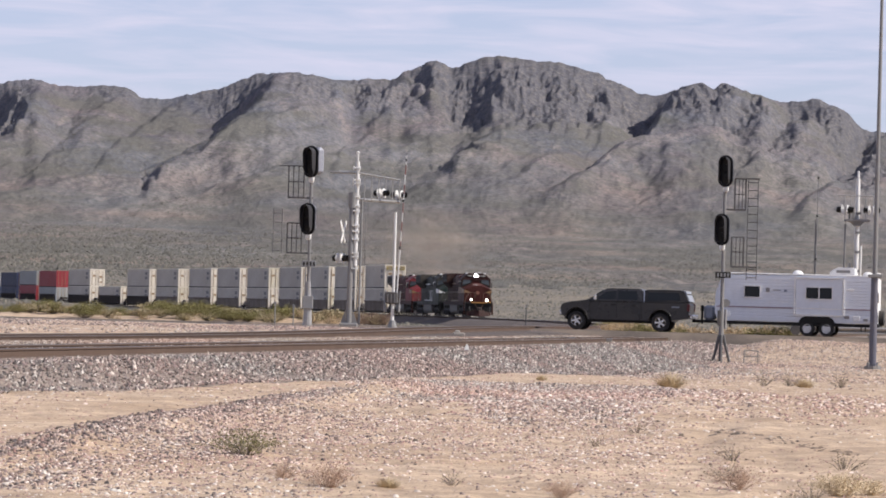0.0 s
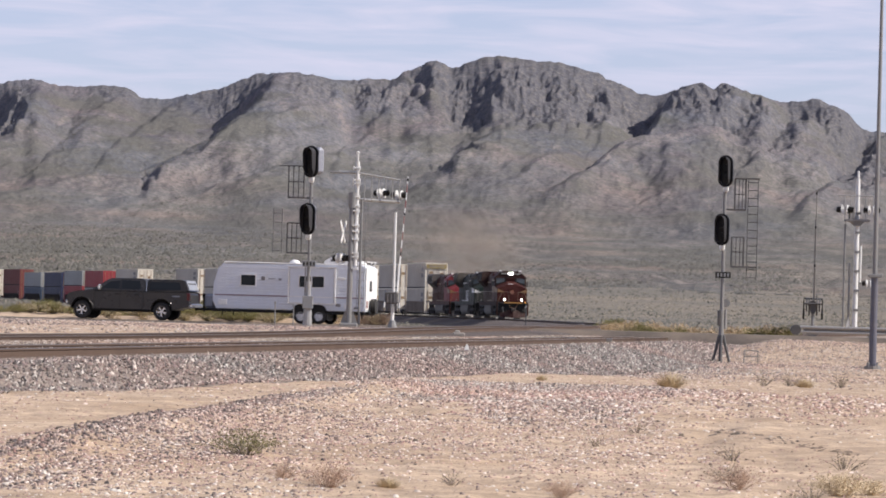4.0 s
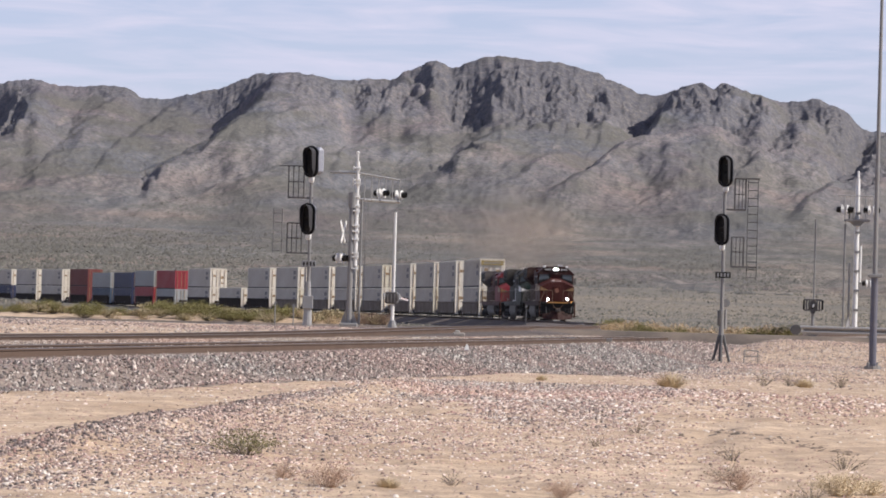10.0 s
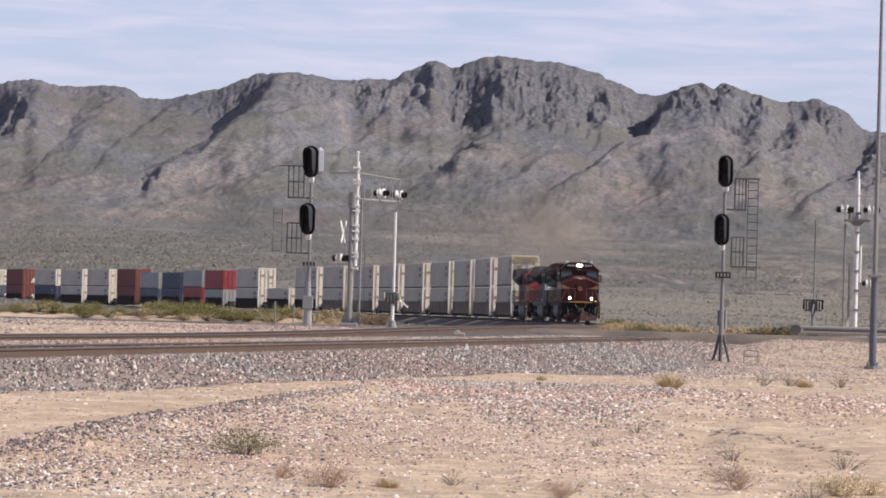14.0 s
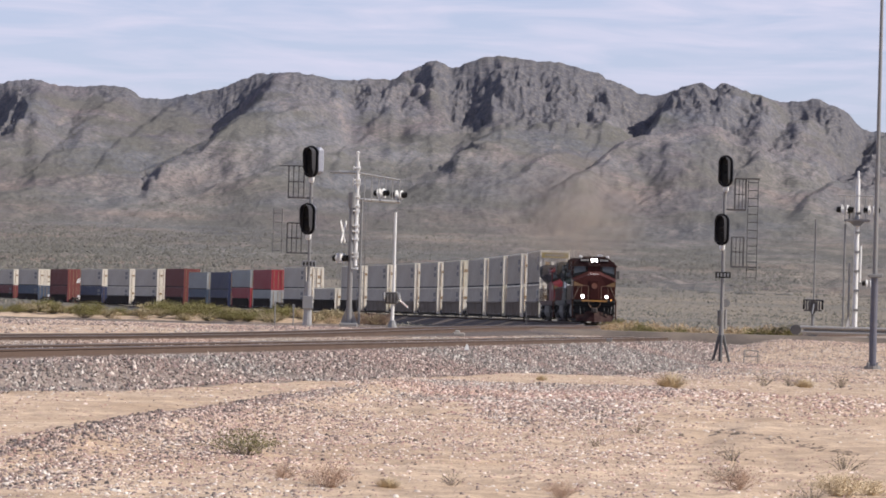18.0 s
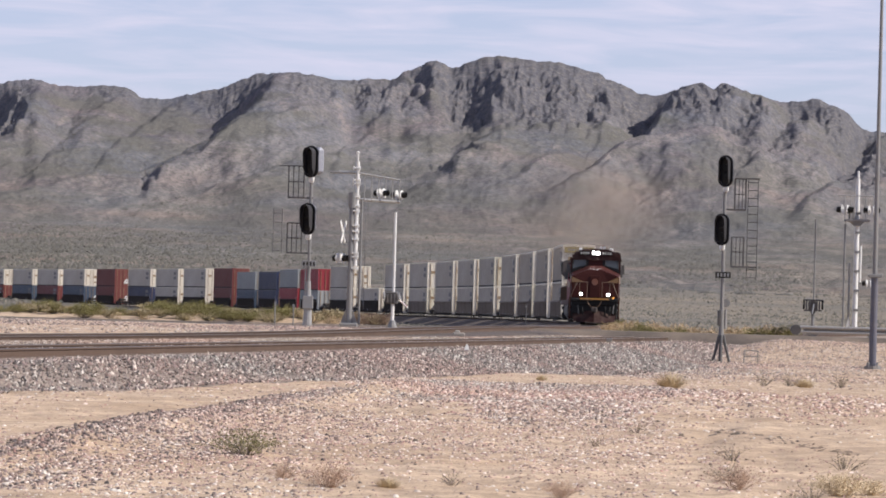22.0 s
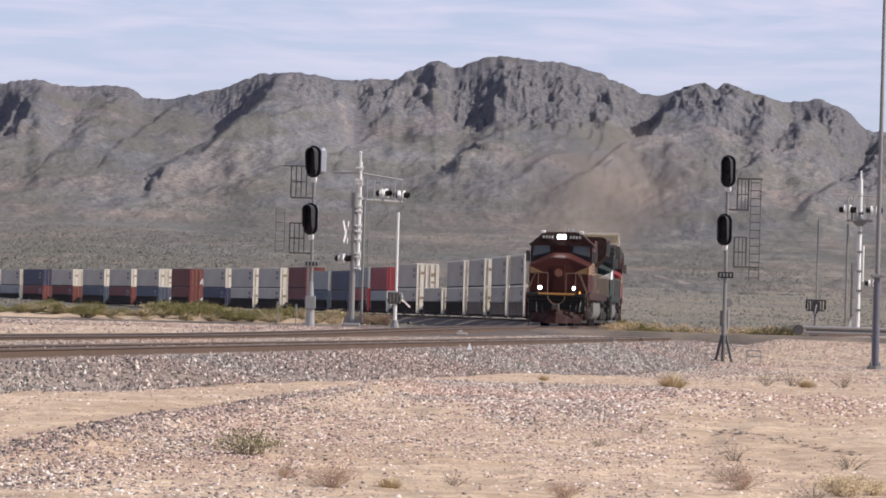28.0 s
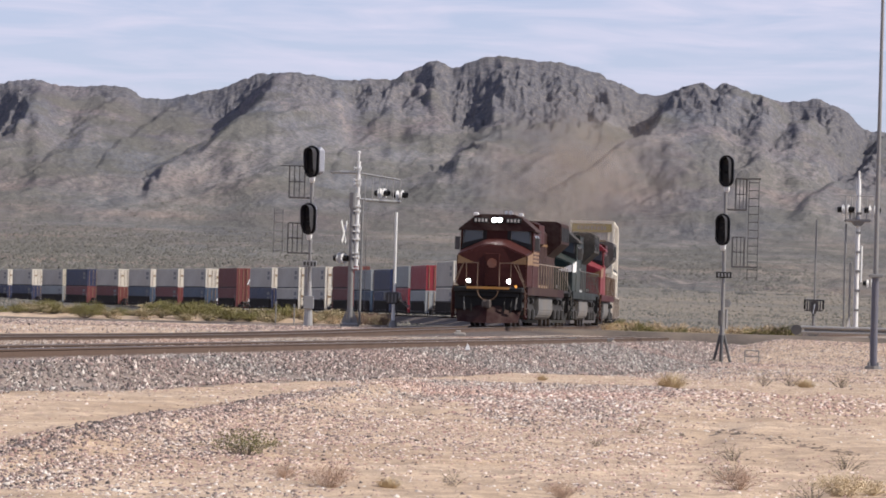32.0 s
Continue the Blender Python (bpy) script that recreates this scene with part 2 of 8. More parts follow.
# ---- surfaces ----
def earth_material(name, sand, pale, dark, speck=0.5, bush=0.0):
    """Dry ground: sand with patches of gravel; further off a scatter of scrub."""
    m, nodes, links, b = material(name, 0.95)
    geo = nodes.new("ShaderNodeNewGeometry")
    pos = geo.outputs["Position"]
    big = noise_node(nodes, links, 0.22, 5.0, 0.6, pos)
    mid = noise_node(nodes, links, 2.2, 5.0, 0.65, pos)
    fine = noise_node(nodes, links, 22.0, 4.0, 0.7, pos)
    c1 = ramp_node(nodes, links, big.outputs["Fac"], [(0.35, sand), (0.62, pale)])
    c2 = ramp_node(nodes, links, mid.outputs["Fac"], [(0.38, (0.64, 0.62, 0.60)), (0.66, (1.1, 1.08, 1.06))])
    col = mix_node(nodes, links, 1.0, c1.outputs["Color"], c2.outputs["Color"], "MULTIPLY")
    f = ramp_node(nodes, links, fine.outputs["Fac"], [(0.52, (0, 0, 0)), (0.64, (speck,) * 3)])
    col = mix_node(nodes, links, f.outputs["Color"], col, dark)
    if bush:
        v = nodes.new("ShaderNodeTexVoronoi")
        v.inputs["Scale"].default_value = 0.3
        links.new(pos, v.inputs["Vector"])
        vf = ramp_node(nodes, links, v.outputs["Distance"], [(0.20, (bush,) * 3), (0.42, (0, 0, 0))])
        col = mix_node(nodes, links, vf.outputs["Color"], col, (0.055, 0.058, 0.035))
        v2 = noise_node(nodes, links, 0.012, 5.0, 0.6, pos)
        vf2 = ramp_node(nodes, links, v2.outputs["Fac"], [(0.42, (0, 0, 0)), (0.56, (0.75,) * 3)])
        col = mix_node(nodes, links, vf2.outputs["Color"], col, (0.10, 0.094, 0.078))
        drift = noise_node(nodes, links, 0.42, 5.0, 0.72, pos)
        tone = ramp_node(nodes, links, drift.outputs["Fac"], [(0.36, (0.62, 0.63, 0.62)), (0.62, (1.28, 1.24, 1.20))])
        col = mix_node(nodes, links, 1.0, col, tone.outputs["Color"], "MULTIPLY")
    links.new(col, b.inputs["Base Color"])
    bp = nodes.new("ShaderNodeBump")
    bp.inputs["Strength"].default_value = 0.6
    bp.inputs["Distance"].default_value = 0.05
    links.new(mid.outputs["Fac"], bp.inputs["Height"])
    bp2 = nodes.new("ShaderNodeBump")
    bp2.inputs["Strength"].default_value = 0.5
    bp2.inputs["Distance"].default_value = 0.015
    links.new(fine.outputs["Fac"], bp2.inputs["Height"])
    links.new(bp.outputs["Normal"], bp2.inputs["Normal"])
    links.new(bp2.outputs["Normal"], b.inputs["Normal"])
    return m


def stone_material(name, tones, rough=0.85):
    """Loose stones, each of its own tone."""
    m, nodes, links, b = material(name, rough)
    geo = nodes.new("ShaderNodeNewGeometry")
    n = len(tones)
    r = ramp_node(nodes, links, geo.outputs["Random Per Island"], [(i / n, c) for i, c in enumerate(tones)])
    r.color_ramp.interpolation = "CONSTANT"
    fine = noise_node(nodes, links, 40.0, 3.0, 0.6, geo.outputs["Position"])
    c2 = ramp_node(nodes, links, fine.outputs["Fac"], [(0.3, (0.75,) * 3), (0.7, (1.1,) * 3)])
    col = mix_node(nodes, links, 1.0, r.outputs["Color"], c2.outputs["Color"], "MULTIPLY")
    wide = noise_node(nodes, links, 0.06, 3.0, 0.6, geo.outputs["Position"])
    cast = ramp_node(nodes, links, wide.outputs["Fac"], [(0.40, (1.06, 0.98, 0.96)), (0.60, (0.93, 1.0, 1.02))])
    links.new(mix_node(nodes, links, 1.0, col, cast.outputs["Color"], "MULTIPLY"), b.inputs["Base Color"])
    return m


M_GROUND = earth_material("desert_ground", (0.42, 0.31, 0.20), (0.53, 0.41, 0.285), (0.20, 0.14, 0.105), 0.7)
M_PLAIN = earth_material("scrub_plain", (0.165, 0.146, 0.112), (0.25, 0.214, 0.160), (0.100, 0.089, 0.070), 0.5, 0.4)
M_BALLAST = earth_material("ballast_bed", (0.225, 0.18, 0.145), (0.30, 0.245, 0.20), (0.07, 0.055, 0.047), 0.85)
M_CINDER = earth_material("dark_cinder_bed", (0.075, 0.057, 0.047), (0.108, 0.084, 0.068), (0.03, 0.026, 0.024), 0.7)
M_STONES = stone_material("ballast_stones", [(0.13, 0.104, 0.092), (0.30, 0.246, 0.21), (0.38, 0.325, 0.28), (0.24, 0.172, 0.15), (0.055, 0.046, 0.043), (0.64, 0.565, 0.49), (0.33, 0.24, 0.208), (0.085, 0.070, 0.065), (0.20, 0.17, 0.158), (0.11, 0.092, 0.084), (0.23, 0.165, 0.145)])
M_SPILL = stone_material("mixed_spilled_stone", [(0.34, 0.25, 0.205), (0.50, 0.41, 0.34), (0.20, 0.14, 0.122), (0.075, 0.06, 0.055), (0.30, 0.212, 0.18), (0.66, 0.58, 0.50), (0.12, 0.095, 0.086), (0.40, 0.305, 0.25), (0.16, 0.125, 0.113)])
M_RUSTSTONES = stone_material("rust_stained_stones", [(0.27, 0.20, 0.15), (0.40, 0.315, 0.25), (0.18, 0.125, 0.095), (0.11, 0.08, 0.064), (0.52, 0.45, 0.385), (0.31, 0.225, 0.17)])
M_GRAVEL = stone_material("loose_gravel", [(0.40, 0.285, 0.215), (0.58, 0.47, 0.385), (0.25, 0.165, 0.135), (0.46, 0.345, 0.27), (0.74, 0.65, 0.57), (0.34, 0.205, 0.175), (0.15, 0.105, 0.086), (0.30, 0.22, 0.19), (0.50, 0.36, 0.30)])
M_DARKGRAVEL = stone_material("dark_gravel", [(0.14, 0.112, 0.097), (0.26, 0.205, 0.175), (0.07, 0.057, 0.052), (0.40, 0.325, 0.275), (0.24, 0.158, 0.132), (0.105, 0.085, 0.077)])
M_RAIL = paint("rusty_rail", (0.098, 0.066, 0.049), 0.85, 0.0, 0.6, 0.8, 30.0, (0.075, 0.054, 0.045), gloss=0.2)
M_RAILHEAD = paint("worn_rail_head", (0.10, 0.09, 0.085), 0.5, 0.6, 0.3, 1.0, 20.0)
M_TIE = paint("weathered_tie", (0.12, 0.10, 0.085), 0.9, 0.0, 0.4, 2.0, 30.0, bump=0.4)
M_ASPHALT = paint("worn_asphalt", (0.098, 0.083, 0.071), 0.95, 0.0, 0.8, 0.35, 18.0, (0.24, 0.192, 0.15), bump=0.4, gloss=0.12)


def mountain_material():
    """Scree and thin scrub, with bare rock where it breaks out; the blue of distant haze is put into the colours."""
    m, nodes, links, b = material("desert_mountain", 0.95)
    b.inputs["Specular IOR Level"].default_value = 0.1
    geo = nodes.new("ShaderNodeNewGeometry")
    pos = geo.outputs["Position"]

    def drawn(sx, sy, sz, turn=0.0):
        mp = nodes.new("ShaderNodeMapping")
        mp.inputs["Scale"].default_value = (sx, sy, sz)
        mp.inputs["Rotation"].default_value = (0.0, 0.0, radians(turn))
        links.new(pos, mp.inputs["Vector"])
        return mp.outputs["Vector"]

    down = drawn(1.0, 0.22, 1.0)                        # long downhill
    big = noise_node(nodes, links, 0.009, 7.0, 0.66, down)
    tint = noise_node(nodes, links, 0.0045, 4.0, 0.6, pos)
    mid = noise_node(nodes, links, 0.16, 6.0, 0.75, pos)
    fleck = noise_node(nodes, links, 0.42, 3.0, 0.7, pos)
    # soil and rock tones carry extra blue in place of air haze
    soil = ramp_node(nodes, links, big.outputs["Fac"], [(0.34, (0.102, 0.099, 0.113)), (0.48, (0.140, 0.131, 0.140)), (0.62, (0.202, 0.176, 0.170))])
    warm = ramp_node(nodes, links, tint.outputs["Fac"], [(0.40, (0.92, 0.97, 1.0)), (0.52, (1.0, 0.98, 0.97)), (0.66, (1.13, 0.98, 0.92))])
    rock = ramp_node(nodes, links, mid.outputs["Fac"], [(0.33, (0.070, 0.074, 0.091)), (0.52, (0.111, 0.108, 0.118)), (0.70, (0.198, 0.176, 0.161))])
    mottle = ramp_node(nodes, links, mid.outputs["Fac"], [(0.36, (0.66, 0.66, 0.68)), (0.64, (1.25, 1.19, 1.13))])
    # painted haze: the face turns cooler and bluer with height
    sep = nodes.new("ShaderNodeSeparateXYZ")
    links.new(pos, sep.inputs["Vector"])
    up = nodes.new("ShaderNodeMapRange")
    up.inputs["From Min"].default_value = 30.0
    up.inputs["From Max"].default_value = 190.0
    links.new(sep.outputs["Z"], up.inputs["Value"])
    haze_tint = ramp_node(nodes, links, up.outputs["Result"], [(0.0, (1.02, 1.06, 0.93)), (0.45, (1.03, 1.08, 1.06)), (1.0, (0.89, 0.975, 1.08))])
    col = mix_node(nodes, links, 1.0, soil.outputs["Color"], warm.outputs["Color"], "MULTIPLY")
    col = mix_node(nodes, links, 1.0, col, haze_tint.outputs["Color"], "MULTIPLY")
    col = mix_node(nodes, links, 1.0, col, mottle.outputs["Color"], "MULTIPLY")
    # pale washes that run down the slopes, some to one side and some to the other
    for turn, lo in ((24.0, 0.56), (-30.0, 0.58)):
        streak = noise_node(nodes, links, 0.055, 6.0, 0.72, drawn(1.0, 0.14, 0.7, turn))
        pale = ramp_node(nodes, links, streak.outputs["Fac"], [(lo, (0, 0, 0)), (lo + 0.12, (0.5,) * 3)])
        col = mix_node(nodes, links, pale.outputs["Color"], col, (0.30, 0.255, 0.225))
    # bands of darker scrub and straw over the foot slopes
    band = noise_node(nodes, links, 0.010, 5.0, 0.68, drawn(1.0, 0.55, 3.0, 8.0))
    bandf = ramp_node(nodes, links, band.outputs["Fac"], [(0.45, (0, 0, 0)), (0.58, (0.8,) * 3)])
    col = mix_node(nodes, links, bandf.outputs["Color"], col, (0.102, 0.099, 0.086))
    att = nodes.new("ShaderNodeAttribute")
    att.attribute_name = "bare_rock"
    col = mix_node(nodes, links, att.outputs["Fac"], col, rock.outputs["Color"])
    v = nodes.new("ShaderNodeTexVoronoi")
    v.inputs["Scale"].default_value = 0.30
    links.new(pos, v.inputs["Vector"])
    vf = ramp_node(nodes, links, v.outputs["Distance"], [(0.22, (0.62,) * 3), (0.50, (0, 0, 0))])
    col = mix_node(nodes, links, vf.outputs["Color"], col, (0.082, 0.080, 0.076))
    vs = ramp_node(nodes, links, fleck.outputs["Fac"], [(0.58, (0, 0, 0)), (0.70, (0.5,) * 3)])
    col = mix_node(nodes, links, vs.outputs["Color"], col, (0.30, 0.26, 0.215))
    links.new(col, b.inputs["Base Color"])
    bp = nodes.new("ShaderNodeBump")
    bp.inputs["Strength"].default_value = 0.8
    bp.inputs["Distance"].default_value = 1.6
    links.new(mid.outputs["Fac"], bp.inputs["Height"])
    runs = noise_node(nodes, links, 0.05, 5.0, 0.65, drawn(1.0, 0.22, 0.6))
    bp2 = nodes.new("ShaderNodeBump")
    bp2.inputs["Strength"].default_value = 0.6
    bp2.inputs["Distance"].default_value = 4.0
    links.new(runs.outputs["Fac"], bp2.inputs["Height"])
    links.new(bp.outputs["Normal"], bp2.inputs["Normal"])
    links.new(bp2.outputs["Normal"], b.inputs["Normal"])
    return m


M_MOUNTAIN = mountain_material()


# ---- ground and mountains ----
def build_ground():
    fine = np.linspace(-0.125, 0.125, 360)
    rest = np.linspace(0.125, 2 * math.pi - 0.125, 74)[1:-1]
    ang = np.concatenate([fine, rest])
    rad = np.concatenate([[0.0, 6.0, 14.0, 20.0], np.geomspace(24, 240, 330), np.geomspace(246, 4900, 90)])
    R, T = np.meshgrid(rad, ang, indexing="ij")
    X, Y = R * np.sin(T), R * np.cos(T)
    Z = ground_z(X, Y)
    Z = np.where(R > 1250, Z - (R - 1250) * 0.2 * (np.abs(X) < Y), Z)
    Z = np.maximum(Z, -60.0)
    ob = grid_mesh("ground", np.stack([X, Y, Z], -1), M_GROUND, closed=True)
    ob.data.materials.append(M_PLAIN)
    n = len(ang)
    rows = np.repeat(np.arange(len(rad) - 1), n)
    ob.data.polygons.foreach_set("material_index", (rad[rows] > 214).astype(np.int32))
    tagged(ob, "dry pale desert sand and gravel reaching to the mountains", "ground", kind="structure")


def crest_height(q):
    """The skyline's height over the horizon, in thousandths times seven, along the angle q."""
    ca, sa_ = math.cos(radians(ROLL)), math.sin(radians(ROLL))
    us, es = [], []
    for x, y in CREST:
        du, dv = x - 784.0, y - 551.1
        us.append(du * ca + dv * sa_)
        es.append(du * sa_ - dv * ca)
    us = [-1500, -1150] + us + [1000, 1350]
    es = [300, 330] + es + [250, 230]
    return np.interp(q, us, es)


def ragged(q):
    return crest_height(q) + 7.0 * (fbm(q * 0.075, q * 0, 4, 17) - 0.5)


def spur(Q, E, pts, width, amp, fade=None, left=0.55, right=1.7):
    """A rib on the mountain's face, given by its line in angle and height; steeper to its left. fade: how slowly its toe runs out."""
    ca, sa_ = math.cos(radians(ROLL)), math.sin(radians(ROLL))
    line = [((x - 784) * ca + (y - 551.1) * sa_, (x - 784) * sa_ - (y - 551.1) * ca) for x, y in pts]
    es = [e for _, e in line][::-1]
    us = [u for u, _ in line][::-1]
    mid = np.interp(E, es, us)
    off = Q - mid
    k = np.where(off < 0, width * left, width * right)
    body = np.maximum(0, 1 - np.abs(off) / k)
    body = 0.5 * body + 0.5 * body * body * (3 - 2 * body)
    run_out = 0.5 * (es[-1] - es[0]) if fade is None else fade
    ends = smooth(E, es[0] - 30, es[0] - 30 + run_out) * smooth(E, es[-1] + 30, es[-1] - 10)
    return amp * body * ends


def rocky(Q, E, spots):
    """Where bare rock breaks out: soft ovals (x, y, half width, half height, strength)."""
    ca, sa_ = math.cos(radians(ROLL)), math.sin(radians(ROLL))
    m = 0.0
    for x, y, a, b, k in spots:
        u, e = (x - 784) * ca + (y - 551.1) * sa_, (x - 784) * sa_ - (y - 551.1) * ca
        d = np.hypot((Q - u) / a, (E - e) / b)
        m = np.maximum(m, k * smooth(d, 1.25, 0.75))
    return m


RANGE = {}


def range_z(q, r):
    """The mountain face's height at an angle and a distance."""
    i = np.clip(np.searchsorted(RANGE["r"], r) - 1, 0, len(RANGE["r"]) - 2)
    f = (r - RANGE["r"][i]) / (RANGE["r"][i + 1] - RANGE["r"][i])
    j = np.clip(np.searchsorted(RANGE["q"], q), 0, len(RANGE["q"]) - 1)
    return RANGE["z"][i, j] * (1 - f) + RANGE["z"][i + 1, j] * f


CRAGS = [(838, 148, 62, 44, 1.0), (990, 162, 140, 52, 1.0), (1140, 192, 45, 32, 0.8), (1222, 185, 68, 44, 1.0), (1288, 165, 36, 28, 1.0), (1290, 222, 75, 18, 0.7),
         (1345, 250, 70, 22, 0.5), (1440, 198, 58, 28, 0.9), (1500, 228, 42, 32, 0.8), (440, 150, 60, 24, 0.7), (380, 168, 45, 16, 0.6), (650, 178, 46, 24, 0.9),
         (705, 170, 40, 30, 0.6), (768, 122, 42, 26, 0.8), (12, 195, 34, 42, 1.0), (205, 158, 55, 18, 0.8), (545, 180, 40, 26, 0.6), (262, 314, 20, 8, 0.7),
         (805, 272, 42, 11, 0.6), (540, 140, 70, 14, 0.6), (1290, 290, 70, 22, 0.4), (1515, 300, 45, 50, 0.7)]


def build_mountains():
    q = np.concatenate([np.linspace(-1150, -830, 40)[:-1], np.linspace(-830, 830, 860), np.linspace(830, 1150, 40)[1:]])
    r = np.concatenate([np.geomspace(1150, 2400, 80), np.linspace(2410, 3640, 290), np.linspace(3650, 4300, 18)])
    Rr, Q = np.meshgrid(r, q, indexing="ij")
    base = 42.0 * (np.maximum(Rr - 520, 0) / 1800.0) ** 1.5
    rc = np.full_like(Q, 3640.0)
    foot = 2640 + 200 * (fbm(Q * 0.004, Q * 0, 3, 9) - 0.5)
    t = (Rr - foot) / (rc - foot)
    tt = clamp01(t)
    line = crest_height(Q)
    soft = sum(w * crest_height(Q + o) for o, w in zip(range(-72, 73, 18), (1, 3, 6, 9, 10, 9, 6, 3, 1))) / 48.0
    hc = (soft + (line - soft) * smooth(tt, 0.72, 1.0) + (ragged(Q) - line) * smooth(tt, 0.93, 1.0)) / LENS * rc
    hb_c = 42.0 * ((rc - 520) / 1800.0) ** 1.5
    prof = 0.45 * tt + 0.55 * tt ** 1.9
    h = base + (hc - hb_c) * prof
    E = h / Rr * LENS                                    # height in the eye's line
    warp = 46 * (fbm(Q * 0.010, E * 0.012, 4, 31) - 0.5) + 16 * (fbm(Q * 0.035, E * 0.05, 3, 35) - 0.5)
    Qw, Ew = Q + warp, E + 30 * (fbm(Q * 0.015 + 7, E * 0.02, 3, 33) - 0.5)
    # long smooth spurs
    ribs = 0.0
    for pts, w, amp in (([(522, 128), (500, 175), (440, 235), (300, 320)], 190, 25), ([(905, 97), (915, 190), (860, 290), (770, 360)], 190, 13),
                        ([(790, 108), (735, 160), (640, 235)], 90, 14), ([(1255, 147), (1215, 215), (1120, 290), (1010, 350)], 170, 30),
                        ([(1460, 175), (1390, 250), (1270, 330)], 120, 14), ([(690, 140), (640, 205), (600, 300)], 90, 11),
                        ([(1060, 140), (1075, 210), (1020, 300)], 80, 9), ([(215, 153), (170, 215), (100, 310)], 120, 8),
                        ([(1568, 236), (1510, 310), (1430, 380)], 100, 13), ([(70, 143), (30, 190), (-40, 280)], 100, 12), ([(1300, 190), (1330, 260), (1290, 350)], 90, 9),
                        ([(1190, 205), (1130, 255), (1030, 340)], 70, 9), ([(330, 160), (270, 215), (170, 300)], 80, 8)):
        ribs = np.maximum(ribs, spur(Qw, Ew, pts, w, 1.1 * amp, None, 0.5, 1.7))
    # cliffs under the crest, which stand over the scree
    cliffs = 0.0
    for pts, w, amp, fade in (([(890, 97), (884, 135), (876, 176)], 95, 11, 34), ([(1000, 108), (992, 150), (985, 205)], 60, 10, 30), ([(1075, 135), (1068, 170), (1060, 212)], 55, 10, 30),
                              ([(470, 128), (462, 155), (445, 180)], 100, 10, 34), ([(1243, 147), (1232, 172), (1205, 200)], 74, 9, 30), ([(1285, 148), (1292, 180), (1288, 205)], 36, 8, 30),
                              ([(1450, 176), (1462, 200), (1470, 232)], 46, 11, 30), ([(700, 142), (690, 162), (672, 196)], 58, 10, 36), ([(785, 110), (790, 130), (780, 165)], 48, 11, 34),
                              ([(30, 150), (38, 190), (36, 235)], 55, 10, 30), ([(1340, 205), (1350, 222), (1345, 240)], 60, 6, 24), ([(1400, 225), (1410, 250), (1400, 290)], 50, 5, 30),
                              ([(270, 302), (284, 310), (266, 322)], 34, 3, 20), ([(830, 258), (838, 268), (815, 286)], 50, 7, 22)):
        cliffs = np.maximum(cliffs, spur(Q + warp + 34 * (fbm(Q * 0.03, E * 0.045, 4, 37) - 0.5), E + warp * 0.3, pts, w, amp, fade, 0.7, 1.5))
    X = Q / LENS * Rr
    env = smooth(tt, 0.05, 0.45)
    wa = 0.5 * (fbm(X / 210.0, Rr / 210.0, 3, 61) - 0.5)
    wb = 0.5 * (fbm(X / 210.0 + 9, Rr / 210.0 + 5, 3, 63) - 0.5)
    side = ridged((0.93 * X - 0.37 * Rr) / 130.0 + wa, (0.37 * X + 0.93 * Rr) / 620.0 + wb, 3, 60, 0.42)
    gully = ridged((0.97 * X - 0.24 * Rr) / 36.0 + wa * 2, (0.24 * X + 0.97 * Rr) / 380.0 + wb, 3, 66, 0.55)
    ledge = fbm(X / 60.0, Rr / 90.0, 5, 91)
    rill = ridged((0.88 * X - 0.47 * Rr) / 21.0 + wa * 3, (0.47 * X + 0.88 * Rr) / 240.0 + wb, 3, 68, 0.6)
    rock = clamp01(rocky(Q + 22 * (fbm(Q * 0.04, E * 0.05, 3, 95) - 0.5), E + 26 * (fbm(Q * 0.05 + 3, E * 0.04, 3, 97) - 0.5), CRAGS) + 0.3 * smooth(E / crest_height(Q), 0.86, 0.97))
    crag = ridged(X / 17.0 + wa * 3, Rr / 95.0, 4, 80, 0.6)
    lump = ridged(X / 26.0, Rr / 34.0, 4, 84, 0.6)
    strata = ridged(X / 95.0 + wa * 2, Rr / 21.0 + wb * 2, 3, 88, 0.6)      # ledges that lie level across the right-hand shoulder
    ledgy = rocky(Q + 30 * (fbm(Q * 0.03, E * 0.03, 3, 96) - 0.5), E, [(1330, 250, 75, 45, 1.0), (1420, 285, 70, 50, 0.8), (1490, 270, 60, 45, 0.7), (1240, 250, 50, 25, 0.5), (560, 185, 60, 25, 0.5), (200, 175, 90, 25, 0.5)])
    share_up = E / crest_height(Q)
    fade = 1 - smooth(t, 0.90, 1.0)
    bold = rocky(Q, E * 0 + 380, [(800, 160, 110, 900, 1.0), (1010, 160, 150, 900, 1.0), (1220, 160, 110, 900, 0.95), (430, 160, 90, 900, 0.4), (680, 160, 70, 900, 0.6), (1450, 160, 90, 900, 0.6), (0, 160, 60, 900, 0.8)])
    hollow = (5 + 10 * bold) * smooth(share_up, 0.40, 0.85)
    h = h + fade * (np.maximum(ribs, 0) + cliffs - hollow + env * (9 * (side - 0.7) + 5.5 * (gully - 0.65) + 4 * (ledge - 0.5) + 3.6 * (rill - 0.65)))
    h = h + fade * ledgy * 7.0 * (strata - 0.75)
    h = h + rock * (11 * (crag - 0.85) + 10 * (lump - 0.85) + 5 * (fbm(X / 9.0, Rr / 22.0, 3, 99) - 0.6)) * (0.12 + 0.88 * fade)
    h = h + 3 * (fbm(Q * 0.03, Rr * 0.012, 4, 15) - 0.5) * smooth(tt, -0.3, 0.2)
    # nothing in front of the crest stands over it in the eye's line
    top = ragged(Q) / LENS * Rr + 1.3 * (fbm(Q * 0.06, Rr * 0.02, 3, 71) - 0.5)
